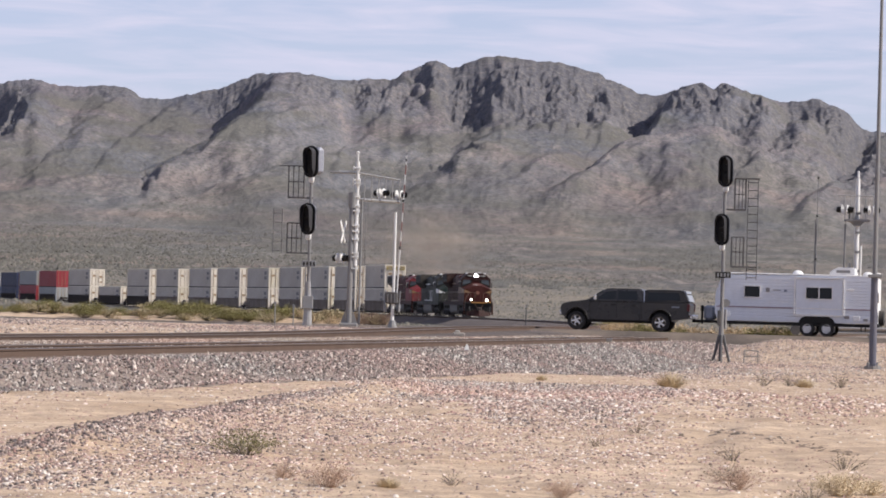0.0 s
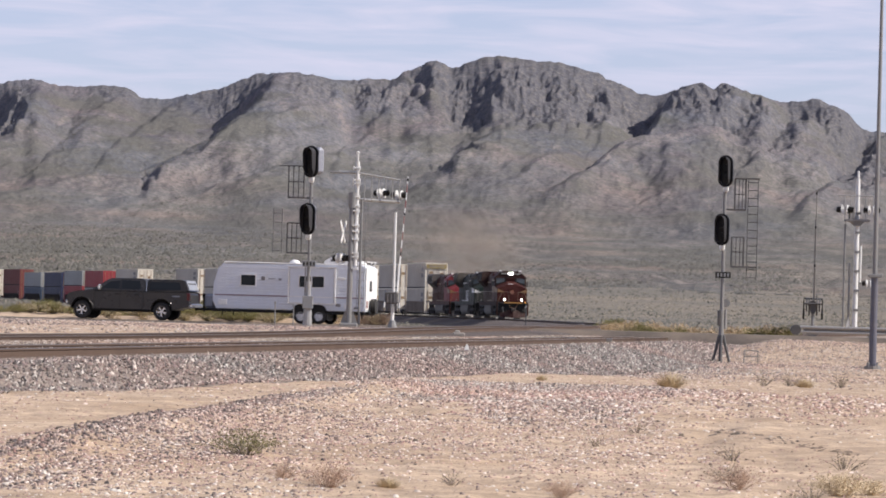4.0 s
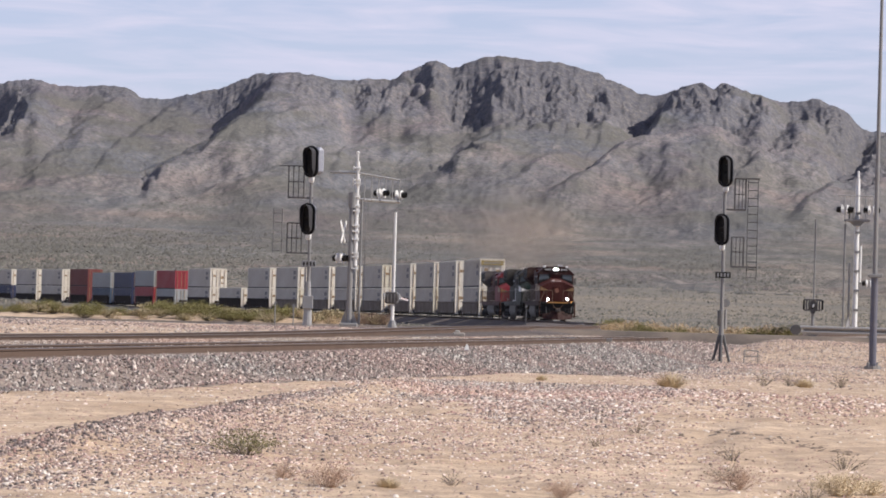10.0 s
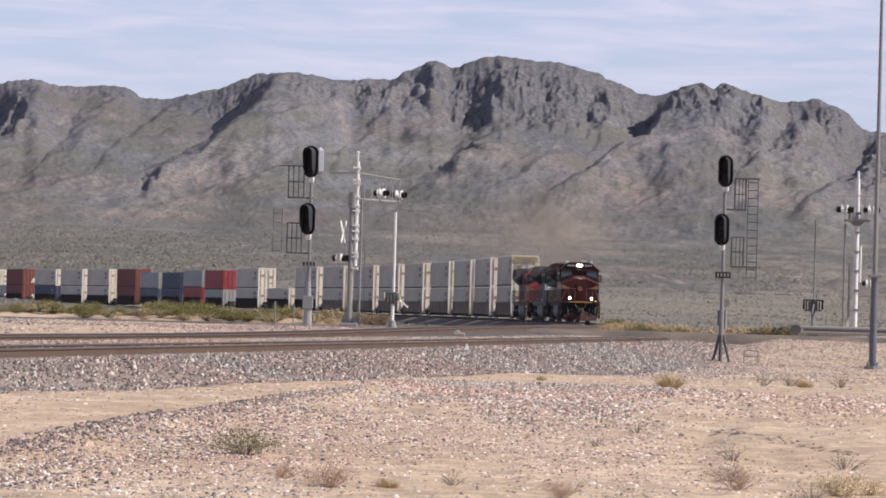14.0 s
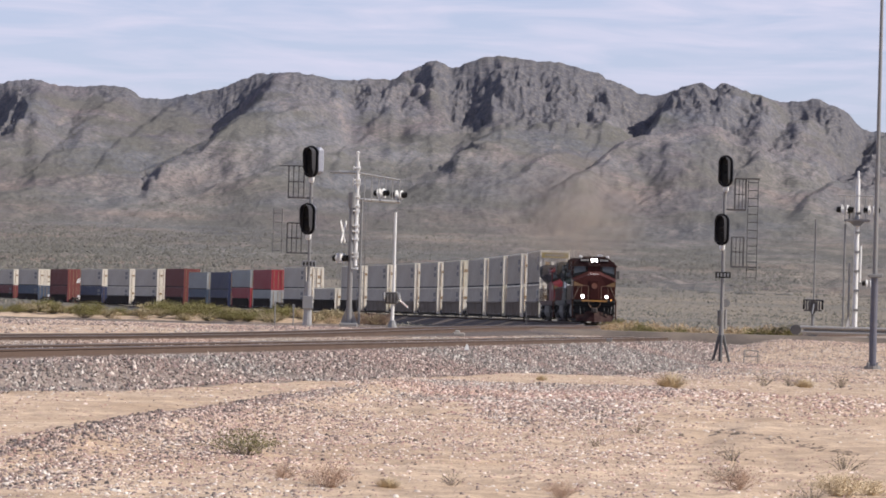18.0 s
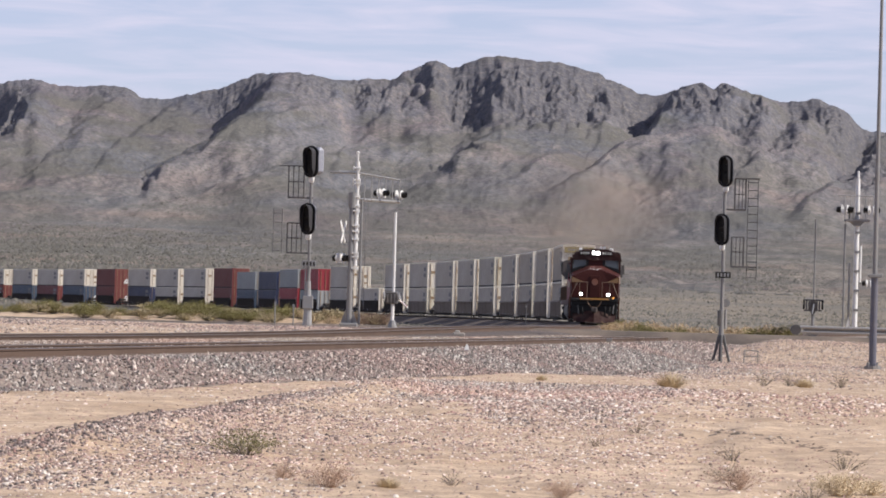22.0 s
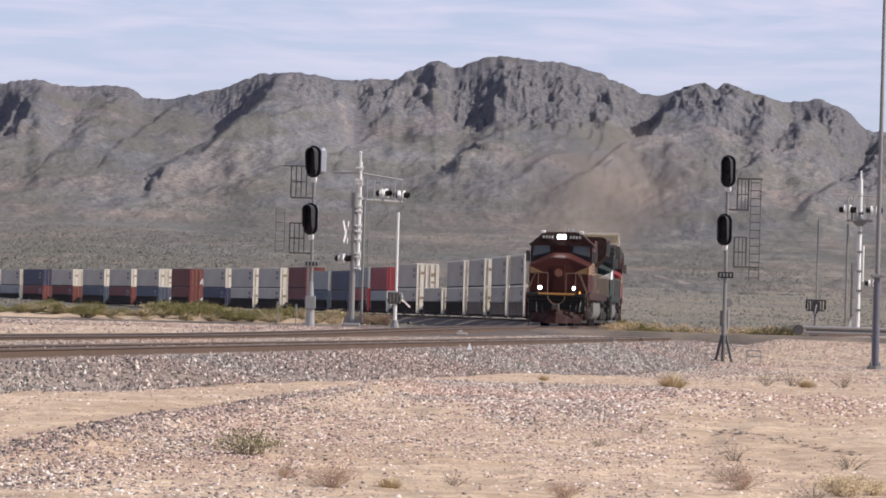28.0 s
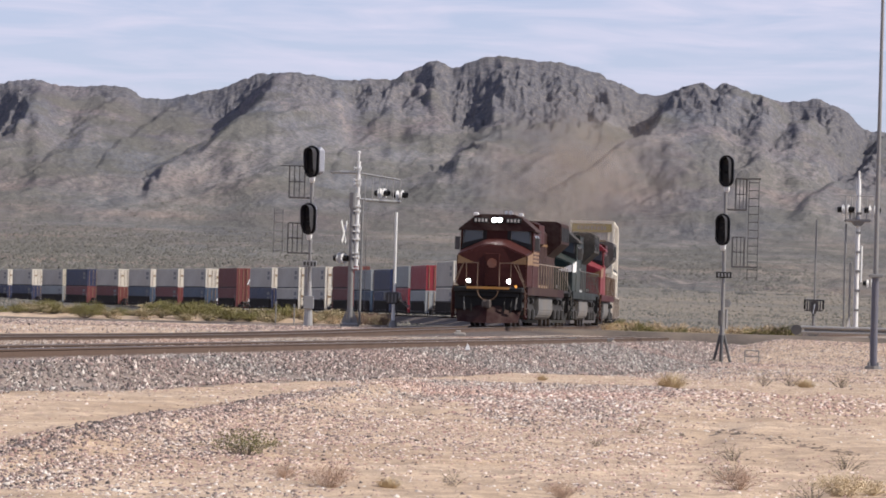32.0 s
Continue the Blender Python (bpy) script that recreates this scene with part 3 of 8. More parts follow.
    h = np.where(t < 1, top - np.logaddexp(0, (top - h) / 1.5) * 1.5, h)
    back = np.maximum(Rr - rc, 0)
    h = np.where(t >= 1, ragged(Q) / LENS * rc - back * 0.45 + 3 * (fbm(Q * 0.05, Rr * 0.02, 3, 7) - 0.5), h)
    Y = np.sqrt(np.maximum(Rr ** 2 - X ** 2, 1))
    Z = 0.1 + h + 1.5 * smooth(tt, 0, 1)
    Z[0] -= 6
    RANGE.update(q=q, r=r, z=Z)
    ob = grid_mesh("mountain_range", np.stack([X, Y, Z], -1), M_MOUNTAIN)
    bare = ob.data.attributes.new("bare_rock", "FLOAT", "POINT")
    bare.data.foreach_set("value", np.broadcast_to(rock, Q.shape).astype(np.float32).ravel())
    tagged(ob, "bare brown desert mountains with rocky crests and gullied slopes", "mountains", kind="structure")


build_ground()
build_mountains()


# ---- tracks ----
RAIL = [(-0.07, 0.0), (0.07, 0.0), (0.07, 0.012), (0.012, 0.03), (0.012, 0.125), (0.035, 0.135), (0.035, 0.158), (-0.035, 0.158), (-0.035, 0.135), (-0.012, 0.125), (-0.012, 0.03), (-0.07, 0.012)]


def sweep(name, pts, profile, mat_, parent=None, closed=True):
    """A profile of (aside, up) drawn along points (x, y, z, heading)."""
    V = []
    for x, y, z, th in pts:
        nx, ny = -math.cos(th), math.sin(th)       # aside: to the far side of the line
        V += [(x + nx * a, y + ny * a, z + b) for a, b in profile]
    n = len(profile)
    F = []
    m = n if closed else n - 1
    for i in range(len(pts) - 1):
        for j in range(m):
            k = (j + 1) % n
            F.append((i * n + j, i * n + k, (i + 1) * n + k, (i + 1) * n + j))
    me = bpy.data.meshes.new(name)
    me.from_pydata(V, [], F)
    me.materials.append(mat_)
    bm = bmesh.new()
    bm.from_mesh(me)
    bmesh.ops.recalc_face_normals(bm, faces=bm.faces)
    bm.to_mesh(me)
    bm.free()
    ob = new(name, me)
    ob.parent = parent
    return ob


def line_a(y):
    return A_OFF + A_SLOPE * y, y, A_TOP, math.atan(A_SLOPE)


def build_track(name, label, pts, tie_pts):
    top = tagged(new(name), label, "railway track", kind="structure")
    for side in (-0.7525, 0.7525):
        prof = [(a + side, b - 0.172) for a, b in RAIL]
        rail = sweep("rail", pts, prof, M_RAIL, top)
        rail["label"] = "long rust-brown steel rail"
        head = [(side - 0.034, -0.0155), (side + 0.034, -0.0155), (side + 0.03, 0.0), (side - 0.03, 0.0)]
        sweep("rail_head", pts, head, M_RAILHEAD, rail)
    V, F = [], []
    for x, y, z, th in tie_pts:
        f = (-math.sin(th), -math.cos(th))
        n_ = (-math.cos(th), math.sin(th))
        b0 = len(V)
        for dz in (-0.36, -0.178):
            for sa_, sn in ((-0.11, -1.3), (0.11, -1.3), (0.11, 1.3), (-0.11, 1.3)):
                V.append((x + f[0] * sa_ + n_[0] * sn, y + f[1] * sa_ + n_[1] * sn, z + dz))
        F += [(b0 + a, b0 + b, b0 + c, b0 + d) for a, b, c, d in ((4, 5, 6, 7), (0, 1, 5, 4), (1, 2, 6, 5), (2, 3, 7, 6), (3, 0, 4, 7))]
    ties = soup("ties", np.array(V), np.array(F), M_TIE)
    ties.parent = top
    tagged(ties, "row of weathered wooden ties bedded in ballast", kind="stuff")
    return top


A_PTS = [line_a(y) for y in np.arange(8.0, 420.0, 4.0)]
build_track("track_near", "straight railway track with rust-brown rails on stone ballast", A_PTS, [line_a(y) for y in np.arange(40.0, 300.0, 0.53)])
B_S = np.arange(-760.0, 300.0, 4.0)
B_PTS = [track_at(s) for s in B_S]
build_track("track_curved", "long curved railway track crossing the desert plain", B_PTS, [track_at(s) for s in np.arange(-420.0, 250.0, 0.53)])


def build_ballast():
    # bed of the near track, with its long shoulder towards the open sand
    ys = np.arange(8.0, 420.0, 1.0)
    rows = []
    for y in ys:
        x, _, z, th = line_a(y)
        nx, ny = -math.cos(th), math.sin(th)
        tz = float(ground_z(x - nx * -toe(y), y - ny * -toe(y)))
        jit = 0.10 * (vnoise(y * 0.7, 3.1, 2) - 0.5)
        row = []
        for d, zz in ((toe(y) - 0.7 + jit * 4, tz - 0.12), (toe(y) + jit * 3, tz + 0.03), ((toe(y) - 2.0) / 2, (tz + A_TOP - 0.2) / 2 + 0.02), (-2.0, A_TOP - 0.2), (-1.4, A_TOP - 0.178),
                      (-0.83, A_TOP - 0.165), (-0.66, A_TOP - 0.12), (-0.3, A_TOP - 0.065), (0.0, A_TOP - 0.05), (0.3, A_TOP - 0.055), (0.66, A_TOP - 0.085), (0.83, A_TOP - 0.15), (1.5, A_TOP - 0.178), (2.2, A_TOP - 0.2), (3.0, A_TOP - 0.3)):
            wob = 0.03 * (vnoise(y * 1.3, d * 2.0, 6) - 0.5)
            row.append((x + nx * d, y + ny * d, zz + (wob if abs(d) > 1.0 else 0)))
        rows.append(row)
    ob = grid_mesh("ballast_near", np.array(rows), M_BALLAST)
    tagged(ob, "sloping bed of crushed grey-pink stone under the near track", "ballast", kind="structure")
    rows = []
    for s in np.arange(-760.0, 300.0, 2.5):
        x, y, z, th = track_at(s)
        nx, ny = -math.cos(th), math.sin(th)
        row = []
        for d in (-7.5, -5.0, -2.3, -1.6, -0.83, 0.0, 0.83, 1.6, 2.3, 5.0, 7.5):
            gz = float(ground_z(x + nx * d, y + ny * d))
            bed = z - {0: 0.19}.get(round(abs(d)), 0.17 if abs(d) < 1 else 0.178) - (0.04 if abs(d) > 2 else 0)
            if abs(d) > 4:
                bed = z - 0.22 - (abs(d) - 2.3) * 0.42
                bed = max(bed, gz - 0.1) if abs(d) < 6 else min(bed, gz - 0.1)
            row.append((x + nx * d, y + ny * d, bed))
        rows.append(row)
    ob = grid_mesh("ballast_curved", np.array(rows), M_CINDER)
    tagged(ob, "low dark embankment of crushed stone under the curved track", "ballast", kind="structure")


build_ballast()


def build_road():
    rows = []
    for x in np.arange(-420.0, 320.0, 2.0):
        y = road_y(x)
        w = ROAD_W / 2
        rows.append([(x, y - w - 0.9, 0.42), (x, y - w, road_z(x)), (x, y, road_z(x) + 0.03), (x, y + w, road_z(x)), (x, y + w + 0.9, 0.42)])
    ob = grid_mesh("road", np.array(rows), M_ASPHALT)
    tagged(ob, "worn grey asphalt road over the level crossing", "road", kind="structure")


build_road()


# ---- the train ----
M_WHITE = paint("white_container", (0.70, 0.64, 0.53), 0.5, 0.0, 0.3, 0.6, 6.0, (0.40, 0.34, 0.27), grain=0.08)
# dusty white again, darkened so the colour holds the shade of the long sides
M_SIDE_SHADE = paint("dusty_shaded_white_side", (0.53, 0.485, 0.415), 0.6, 0.0, 0.4, 0.35, 5.0, (0.36, 0.30, 0.24), grain=0.12)
M_BOX = {
    "white": M_WHITE,
    "cream": paint("cream_container", (0.64, 0.585, 0.45), 0.5, 0.0, 0.3, 0.6, 6.0, (0.42, 0.36, 0.29)),
    "grey": paint("grey_container", (0.33, 0.34, 0.33), 0.55, 0.0, 0.3, 0.6, 6.0),
    "red": paint("red_container", (0.29, 0.028, 0.038), 0.5, 0.0, 0.2, 0.6, 6.0, (0.26, 0.08, 0.078)),
    "rust": paint("rust_red_container", (0.16, 0.036, 0.031), 0.6, 0.0, 0.3, 0.6, 6.0, (0.2, 0.10, 0.08)),
    "navy": paint("navy_container", (0.022, 0.032, 0.085), 0.5, 0.0, 0.25, 0.6, 6.0),
    "blue": paint("blue_container", (0.05, 0.078, 0.125), 0.5, 0.0, 0.25, 0.6, 6.0),
    "maroon": paint("maroon_container", (0.17, 0.035, 0.035), 0.55, 0.0, 0.25, 0.6, 6.0),
}
M_ROD = paint("galvanised_bar", (0.50, 0.48, 0.44), 0.45, 0.7, 0.3)
M_BRONZE = paint("rusty_lock_rod", (0.33, 0.23, 0.13), 0.6, 0.3, 0.4)
M_YELLOW = paint("yellow_sign", (0.27, 0.205, 0.055), 0.6, grain=0.08)
M_DARK = paint("dark_underframe", (0.018, 0.016, 0.015), 0.85, 0.1, 0.2, 1.0, 20.0, (0.08, 0.066, 0.055))
M_WELLDARK = paint("grimy_well_car", (0.06, 0.052, 0.046), 0.85, 0.0, 0.4, 0.8, 12.0, (0.12, 0.09, 0.07), gloss=0.2)
M_WELL = paint("weathered_well_car", (0.33, 0.285, 0.24), 0.85, 0.0, 0.55, 0.8, 12.0, (0.17, 0.125, 0.10), gloss=0.2)
M_WHEEL = paint("steel_wheel", (0.06, 0.05, 0.045), 0.55, 0.5, 0.4)
M_MARK = paint("grey_lettering", (0.20, 0.19, 0.19), 0.6)
M_PALE = paint("pale_lettering", (0.75, 0.74, 0.72), 0.5)


def make_container(name, color, length, height, label, door=True, sign=False, logo=False):
    """A freight container; its front end looks along +x; the origin under its middle."""
    top = thing(name, label, "container", "containers on the train")
    L, W, H = length / 2, 1.285, height
    bm = bmesh.new()
    box(bm, (0, 0, H / 2), (2 * L - 0.1, 2 * W - 0.08, H - 0.06))
    n = int(length / 0.6)
    for i in range(n):                                   # side posts
        x = -L + 0.35 + (2 * L - 0.7) * i / (n - 1)
        for sgn in (-1, 1):
            box(bm, (x, sgn * (W - 0.025), H / 2), (0.09 if length > 14 else 0.26, 0.035, H - 0.3))
    # white and cream bodies get the shade-darkened white; ends keep the bright one
    part("body", bm, M_SIDE_SHADE if color in ("white", "cream") else M_BOX[color], top)
    bm = bmesh.new()
    for sx in (-1, 1):
        for sy in (-1, 1):
            box(bm, (sx * (L - 0.06), sy * (W - 0.06), H / 2), (0.14, 0.14, H), bevel=0.015)
        for z in (0.07, H - 0.06):
            box(bm, (sx * (L - 0.06), 0, z), (0.13, 2 * W - 0.1, 0.14))
    for sy in (-1, 1):
        box(bm, (0, sy * (W - 0.05), H - 0.06), (2 * L - 0.1, 0.11, 0.13))
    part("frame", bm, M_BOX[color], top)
    # bottom rails, dark of themselves and darkened for the shade in the stacking seam
    for sy in (-1, 1):
        bm = bmesh.new()
        box(bm, (0, sy * (W - 0.048), 0.07), (2 * L - 0.3, 0.115, 0.14))
        part("bottom_rail", bm, M_DARK, top, "dark bottom rail with the seam's shade in its colour")
    if door:
        for sy in (-1, 1):
            bm = bmesh.new()
            box(bm, (L - 0.03, sy * W * 0.47, H / 2), (0.05, W * 0.88, H - 0.32), bevel=0.01)
            for k in range(3):
                box(bm, (L, sy * W * 0.47, 0.55 + k * (H - 0.9) / 2.2), (0.03, W * 0.8, 0.10))
            d = part("door", bm, M_BOX[color], top)
            for off in (0.22, 0.72):
                bm = bmesh.new()
                rod(bm, (L + 0.035, sy * W * off, 0.15), (L + 0.035, sy * W * off, H - 0.15), 0.035, seg=6)
                part("lock_rod", bm, M_BRONZE if not sign else M_ROD, d)
    if sign:
        bm = bmesh.new()
        box(bm, (L + 0.09, 0, H - 0.40), (0.03, 2.3, 0.46))
        part("sign", bm, M_YELLOW, top, "yellow name board")
        bm = bmesh.new()
        for k in range(9):
            box(bm, (L + 0.108, -0.78 + k * 0.195, H - 0.40), (0.01, 0.12, 0.20))
        part("lettering", bm, M_MARK, top)
    if color in ("navy", "blue", "maroon", "rust"):      # pale slanted marks low on the end
        for k in range(2):
            bm = bmesh.new()
            prism(bm, [(0.25 + 0.34 * k, 0.5), (0.47 + 0.34 * k, 0.5), (0.85 + 0.34 * k, 1.35), (0.63 + 0.34 * k, 1.35)], L + 0.045, L + 0.06)
            part("end_mark", bm, M_PALE, top, "pale slanted mark")
    if color in ("white", "cream"):                      # brown notice plates on the doors
        for y_, z_, w_, h_ in ((-0.62, H * 0.62, 0.42, 0.30), (0.62, H * 0.55, 0.42, 0.42), (0.62, H * 0.25, 0.36, 0.22)):
            bm = bmesh.new()
            box(bm, (L + 0.012, y_, z_), (0.02, w_, h_))
            part("notice_plate", bm, M_BRONZE, top)
    if logo:
        for sy in (-1, 1):
            for z in (H - 0.75, H - 1.45):
                bm = bmesh.new()
                box(bm, (L - 2.2, sy * (W + 0.005), z), (1.5, 0.02, 0.45))
                part("side_mark", bm, M_MARK, top)
    return top


def freight_truck(top, x):
    bm = bmesh.new()
    for sy in (-1, 1):
        box(bm, (x, sy * 1.0, 0.52), (1.9, 0.16, 0.26), bevel=0.04)
        box(bm, (x, sy * 1.0, 0.40), (0.6, 0.2, 0.4), bevel=0.03)
    box(bm, (x, 0, 0.55), (0.5, 2.1, 0.25))
    fr = part("bogie", bm, M_DARK, top)
    for wx in (-0.88, 0.88):
        for sy in (-1, 1):
            bm = bmesh.new()
            rod(bm, (x + wx, sy * 0.71, 0.42), (x + wx, sy * 0.79, 0.42), 0.42, seg=16)
            part("wheel", bm, M_WHEEL, fr)


def make_well(length, label, steel):
    """A well car unit: a deep trough between its trucks."""
    top = thing("well_car", label, "freight car", "well cars of the train")
    L = length / 2
    W = 1.42
    for sy in (-1, 1):
        bm = bmesh.new()
        prism(bm, [(sy * W, 0.42), (sy * (W - 0.10), 0.36), (sy * (W - 0.14), 1.52), (sy * (W + 0.05), 1.57), (sy * (W + 0.05), 1.68), (sy * (W - 0.13), 1.68), (sy * (W - 0.13), 1.5), (sy * (W - 0.22), 1.5), (sy * (W - 0.22), 0.42)][::1], -L + 1.4, L - 1.4)
        n = int(length / 1.3)
        for i in range(n):
            box(bm, (-L + 1.9 + (2 * L - 3.8) * i / (n - 1), sy * (W - 0.02), 0.98), (0.10, 0.10, 1.1))
        part("side_sill", bm, steel, top)
        for k in range(5):
            bm = bmesh.new()
            box(bm, (-L + 2.4 + (2 * L - 4.8) * k / 4, sy * (W + 0.035), 0.50), (0.18, 0.02, 0.06))
            part("reflector", bm, M_PALE, top, "small white reflector strip")
    bm = bmesh.new()
    box(bm, (0, 0, 0.215), (2 * L - 3.0, 2.3, 0.12))
    part("well_floor", bm, M_DARK, top)
    for sx in (-1, 1):
        bm = bmesh.new()
        box(bm, (sx * (L - 0.55), 0, 1.02), (2.3, 1.0, 0.34), bevel=0.05)
        box(bm, (sx * (L - 1.35), 0, 0.95), (0.25, 2.7, 0.8), bevel=0.04)
        part("end_platform", bm, steel, top)
        bm = bmesh.new()
        for sy in (-1, 1):
            rod(bm, (sx * (L - 1.25), sy * 1.3, 1.3), (sx * (L - 1.25), sy * 1.3, 2.0), 0.02, seg=5)
        rod(bm, (sx * (L - 1.25), -1.3, 2.0), (sx * (L - 1.25), 1.3, 2.0), 0.02, seg=5)
        part("handrail", bm, M_ROD, top)
    freight_truck(top, L + 0.75)
    return top


# distance behind the headlight of each box's front end; length; lower and upper box
CARS = [(65.5, 14.6, "white", "sign"), (87.3, 14.6, "white", "white"), (106.2, 14.6, "cream", "white"), (125.3, 14.6, "white", "white"), (147.2, 14.6, "white", "cream"),
        (166.7, 14.6, "white", "white"), (185.6, 14.6, "white", "white"), (207.2, 14.6, "cream", "white"), (226.2, 14.6, "white", "white"), (245.0, 14.6, "white", ""),
        (265.8, 14.6, "white", "white"), (288.9, 12.2, "grey", "red"), (303.0, 12.2, "red", "grey"), (317.2, 12.2, "navy", "navy"), (331.6, 12.2, "blue", "grey"),
        (347.0, 12.2, "rust", "rust"), (364.5, 14.6, "white", "white"), (382.7, 14.6, "white", "white"), (401.0, 14.6, "navy", "white"), (424.5, 12.2, "rust", "rust"),
        (445.0, 14.6, "blue", "white"), (463.2, 14.6, "maroon", "white"), (481.3, 14.6, "blue", "white"), (502.5, 14.6, "rust", "white"), (523.5, 14.6, "maroon", "navy"),
        (540.3, 14.6, "grey", "cream"), (562.0, 14.6, "navy", "white"), (580.0, 14.6, "navy", "white"), (600.0, 14.6, "rust", "white"), (619.0, 14.6, "navy", "white")]
WORDS = {"white": "dusty white", "cream": "cream-white", "grey": "plain grey", "red": "bright red", "rust": "rust-red", "navy": "dark navy blue", "blue": "faded blue", "maroon": "dull maroon"}
moving = []            # (thing, distance behind the headlight, half the truck spacing, height over the rails)


def build_cars():
    masters, wells = {}, {}
    far = pose(0, 0, -50)
    for i, (d, length, low, up) in enumerate(CARS):
        pale = i < 8
        if (length, pale) not in wells:
            wells[length, pale] = make_well(length + (2.2 if length > 14 else 1.0), "weathered tan steel well car carrying stacked containers" if pale else "grimy dark well car carrying stacked containers", M_WELL if pale else M_WELLDARK)
            w = wells[length, pale]
        else:
            w = copy_thing(wells[length, pale], far)
        mid = d + length / 2
        moving.append((w, mid, length / 2 - 1, 0.0))
        low_h = 2.89 if length > 14 or low in ("red", "rust") else 2.6
        for level, kind in ((0.28, low), (0.29 + low_h, up)):
            if not kind:
                continue
            color = "white" if kind == "sign" else kind
            key = (kind, length)
            height = 2.89 if length > 14 or kind in ("red", "rust") else 2.6
            if key not in masters:
                masters[key] = make_container("container", color, length, height, f"{WORDS[color]} ribbed steel container in a well car" if kind != "sign" else "tall white container with a yellow board on its end",
                                              door=True, sign=kind == "sign", logo=length > 14)
                c = masters[key]
            else:
                c = copy_thing(masters[key], far)
            moving.append((c, mid, length / 2 - 1, level))


build_cars()


# ---- locomotives ----
M_GLASS, _n, _l, _b = material("tinted_glass", 0.06)
_b.inputs["Base Color"].default_value = (0.012, 0.014, 0.016, 1)
_b.inputs["IOR"].default_value = 1.5
_b.inputs["Specular IOR Level"].default_value = 0.25
M_CABGLASS, _n, _l, _b = material("cab_glass", 0.08)
_b.inputs["Base Color"].default_value = (0.055, 0.065, 0.075, 1)
_b.inputs["IOR"].default_value = 1.5
M_BLACK = paint("black_fittings", (0.010, 0.010, 0.010), 0.6, 0.0, 0.12, 2.0, 20.0, (0.06, 0.05, 0.042), gloss=0.25)
M_TANK = paint("dusty_fuel_tank", (0.10, 0.097, 0.092), 0.65, 0.0, 0.5, 1.0, 10.0)
M_GOLD = paint("gold_stripe", (0.20, 0.11, 0.04), 0.45, 0.0, 0.2)
M_RAILGOLD = paint("yellow_handrail", (0.12, 0.068, 0.036), 0.6)
M_STEP = paint("worn_yellow_edge", (0.42, 0.20, 0.035), 0.6, 0.0, 0.4, 1.5, 15.0)
M_CREAM = paint("cream_handrail", (0.24, 0.19, 0.14), 0.55)
M_EMBLEM = paint("orange_emblem", (0.17, 0.05, 0.022), 0.5)
M_SILVER = paint("silver_paint", (0.42, 0.41, 0.40), 0.4, 0.4, 0.3)
M_LAMP = glow("lit_headlight", (1.0, 0.95, 0.86), 80.0)
M_DITCH = glow("lit_ditch_light", (1.0, 0.92, 0.80), 45.0)
M_BOARD = glow("lit_number_board", (0.36, 0.34, 0.31), 0.12)
M_AMBER = glow("amber_lamp", (1.0, 0.45, 0.08), 0.5)
M_MAST0 = paint("dark_handrail", (0.07, 0.068, 0.065), 0.6)
SCHEMES = {
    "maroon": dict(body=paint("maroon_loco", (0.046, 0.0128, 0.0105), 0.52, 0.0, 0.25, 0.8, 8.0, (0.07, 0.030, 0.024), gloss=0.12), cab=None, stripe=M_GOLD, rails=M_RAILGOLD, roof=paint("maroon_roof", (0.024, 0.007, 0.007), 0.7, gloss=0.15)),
    "green": dict(body=paint("dark_green_loco", (0.012, 0.017, 0.016), 0.5, 0.0, 0.3, 0.8, 8.0, (0.05, 0.045, 0.04), gloss=0.1), cab=paint("green_cab", (0.012, 0.022, 0.021), 0.5, gloss=0.12), stripe=M_PALE, rails=M_MAST0, roof=paint("dusty_roof", (0.04, 0.039, 0.037), 0.7, gloss=0.1)),
    "red": dict(body=paint("dark_red_loco", (0.050, 0.010, 0.010), 0.5, 0.0, 0.3, 0.8, 8.0, (0.05, 0.025, 0.02), gloss=0.08), cab=paint("bright_red_cab", (0.17, 0.024, 0.032), 0.5, gloss=0.12), stripe=M_GOLD, rails=M_RAILGOLD, roof=paint("dark_roof", (0.06, 0.05, 0.05), 0.6)),
}


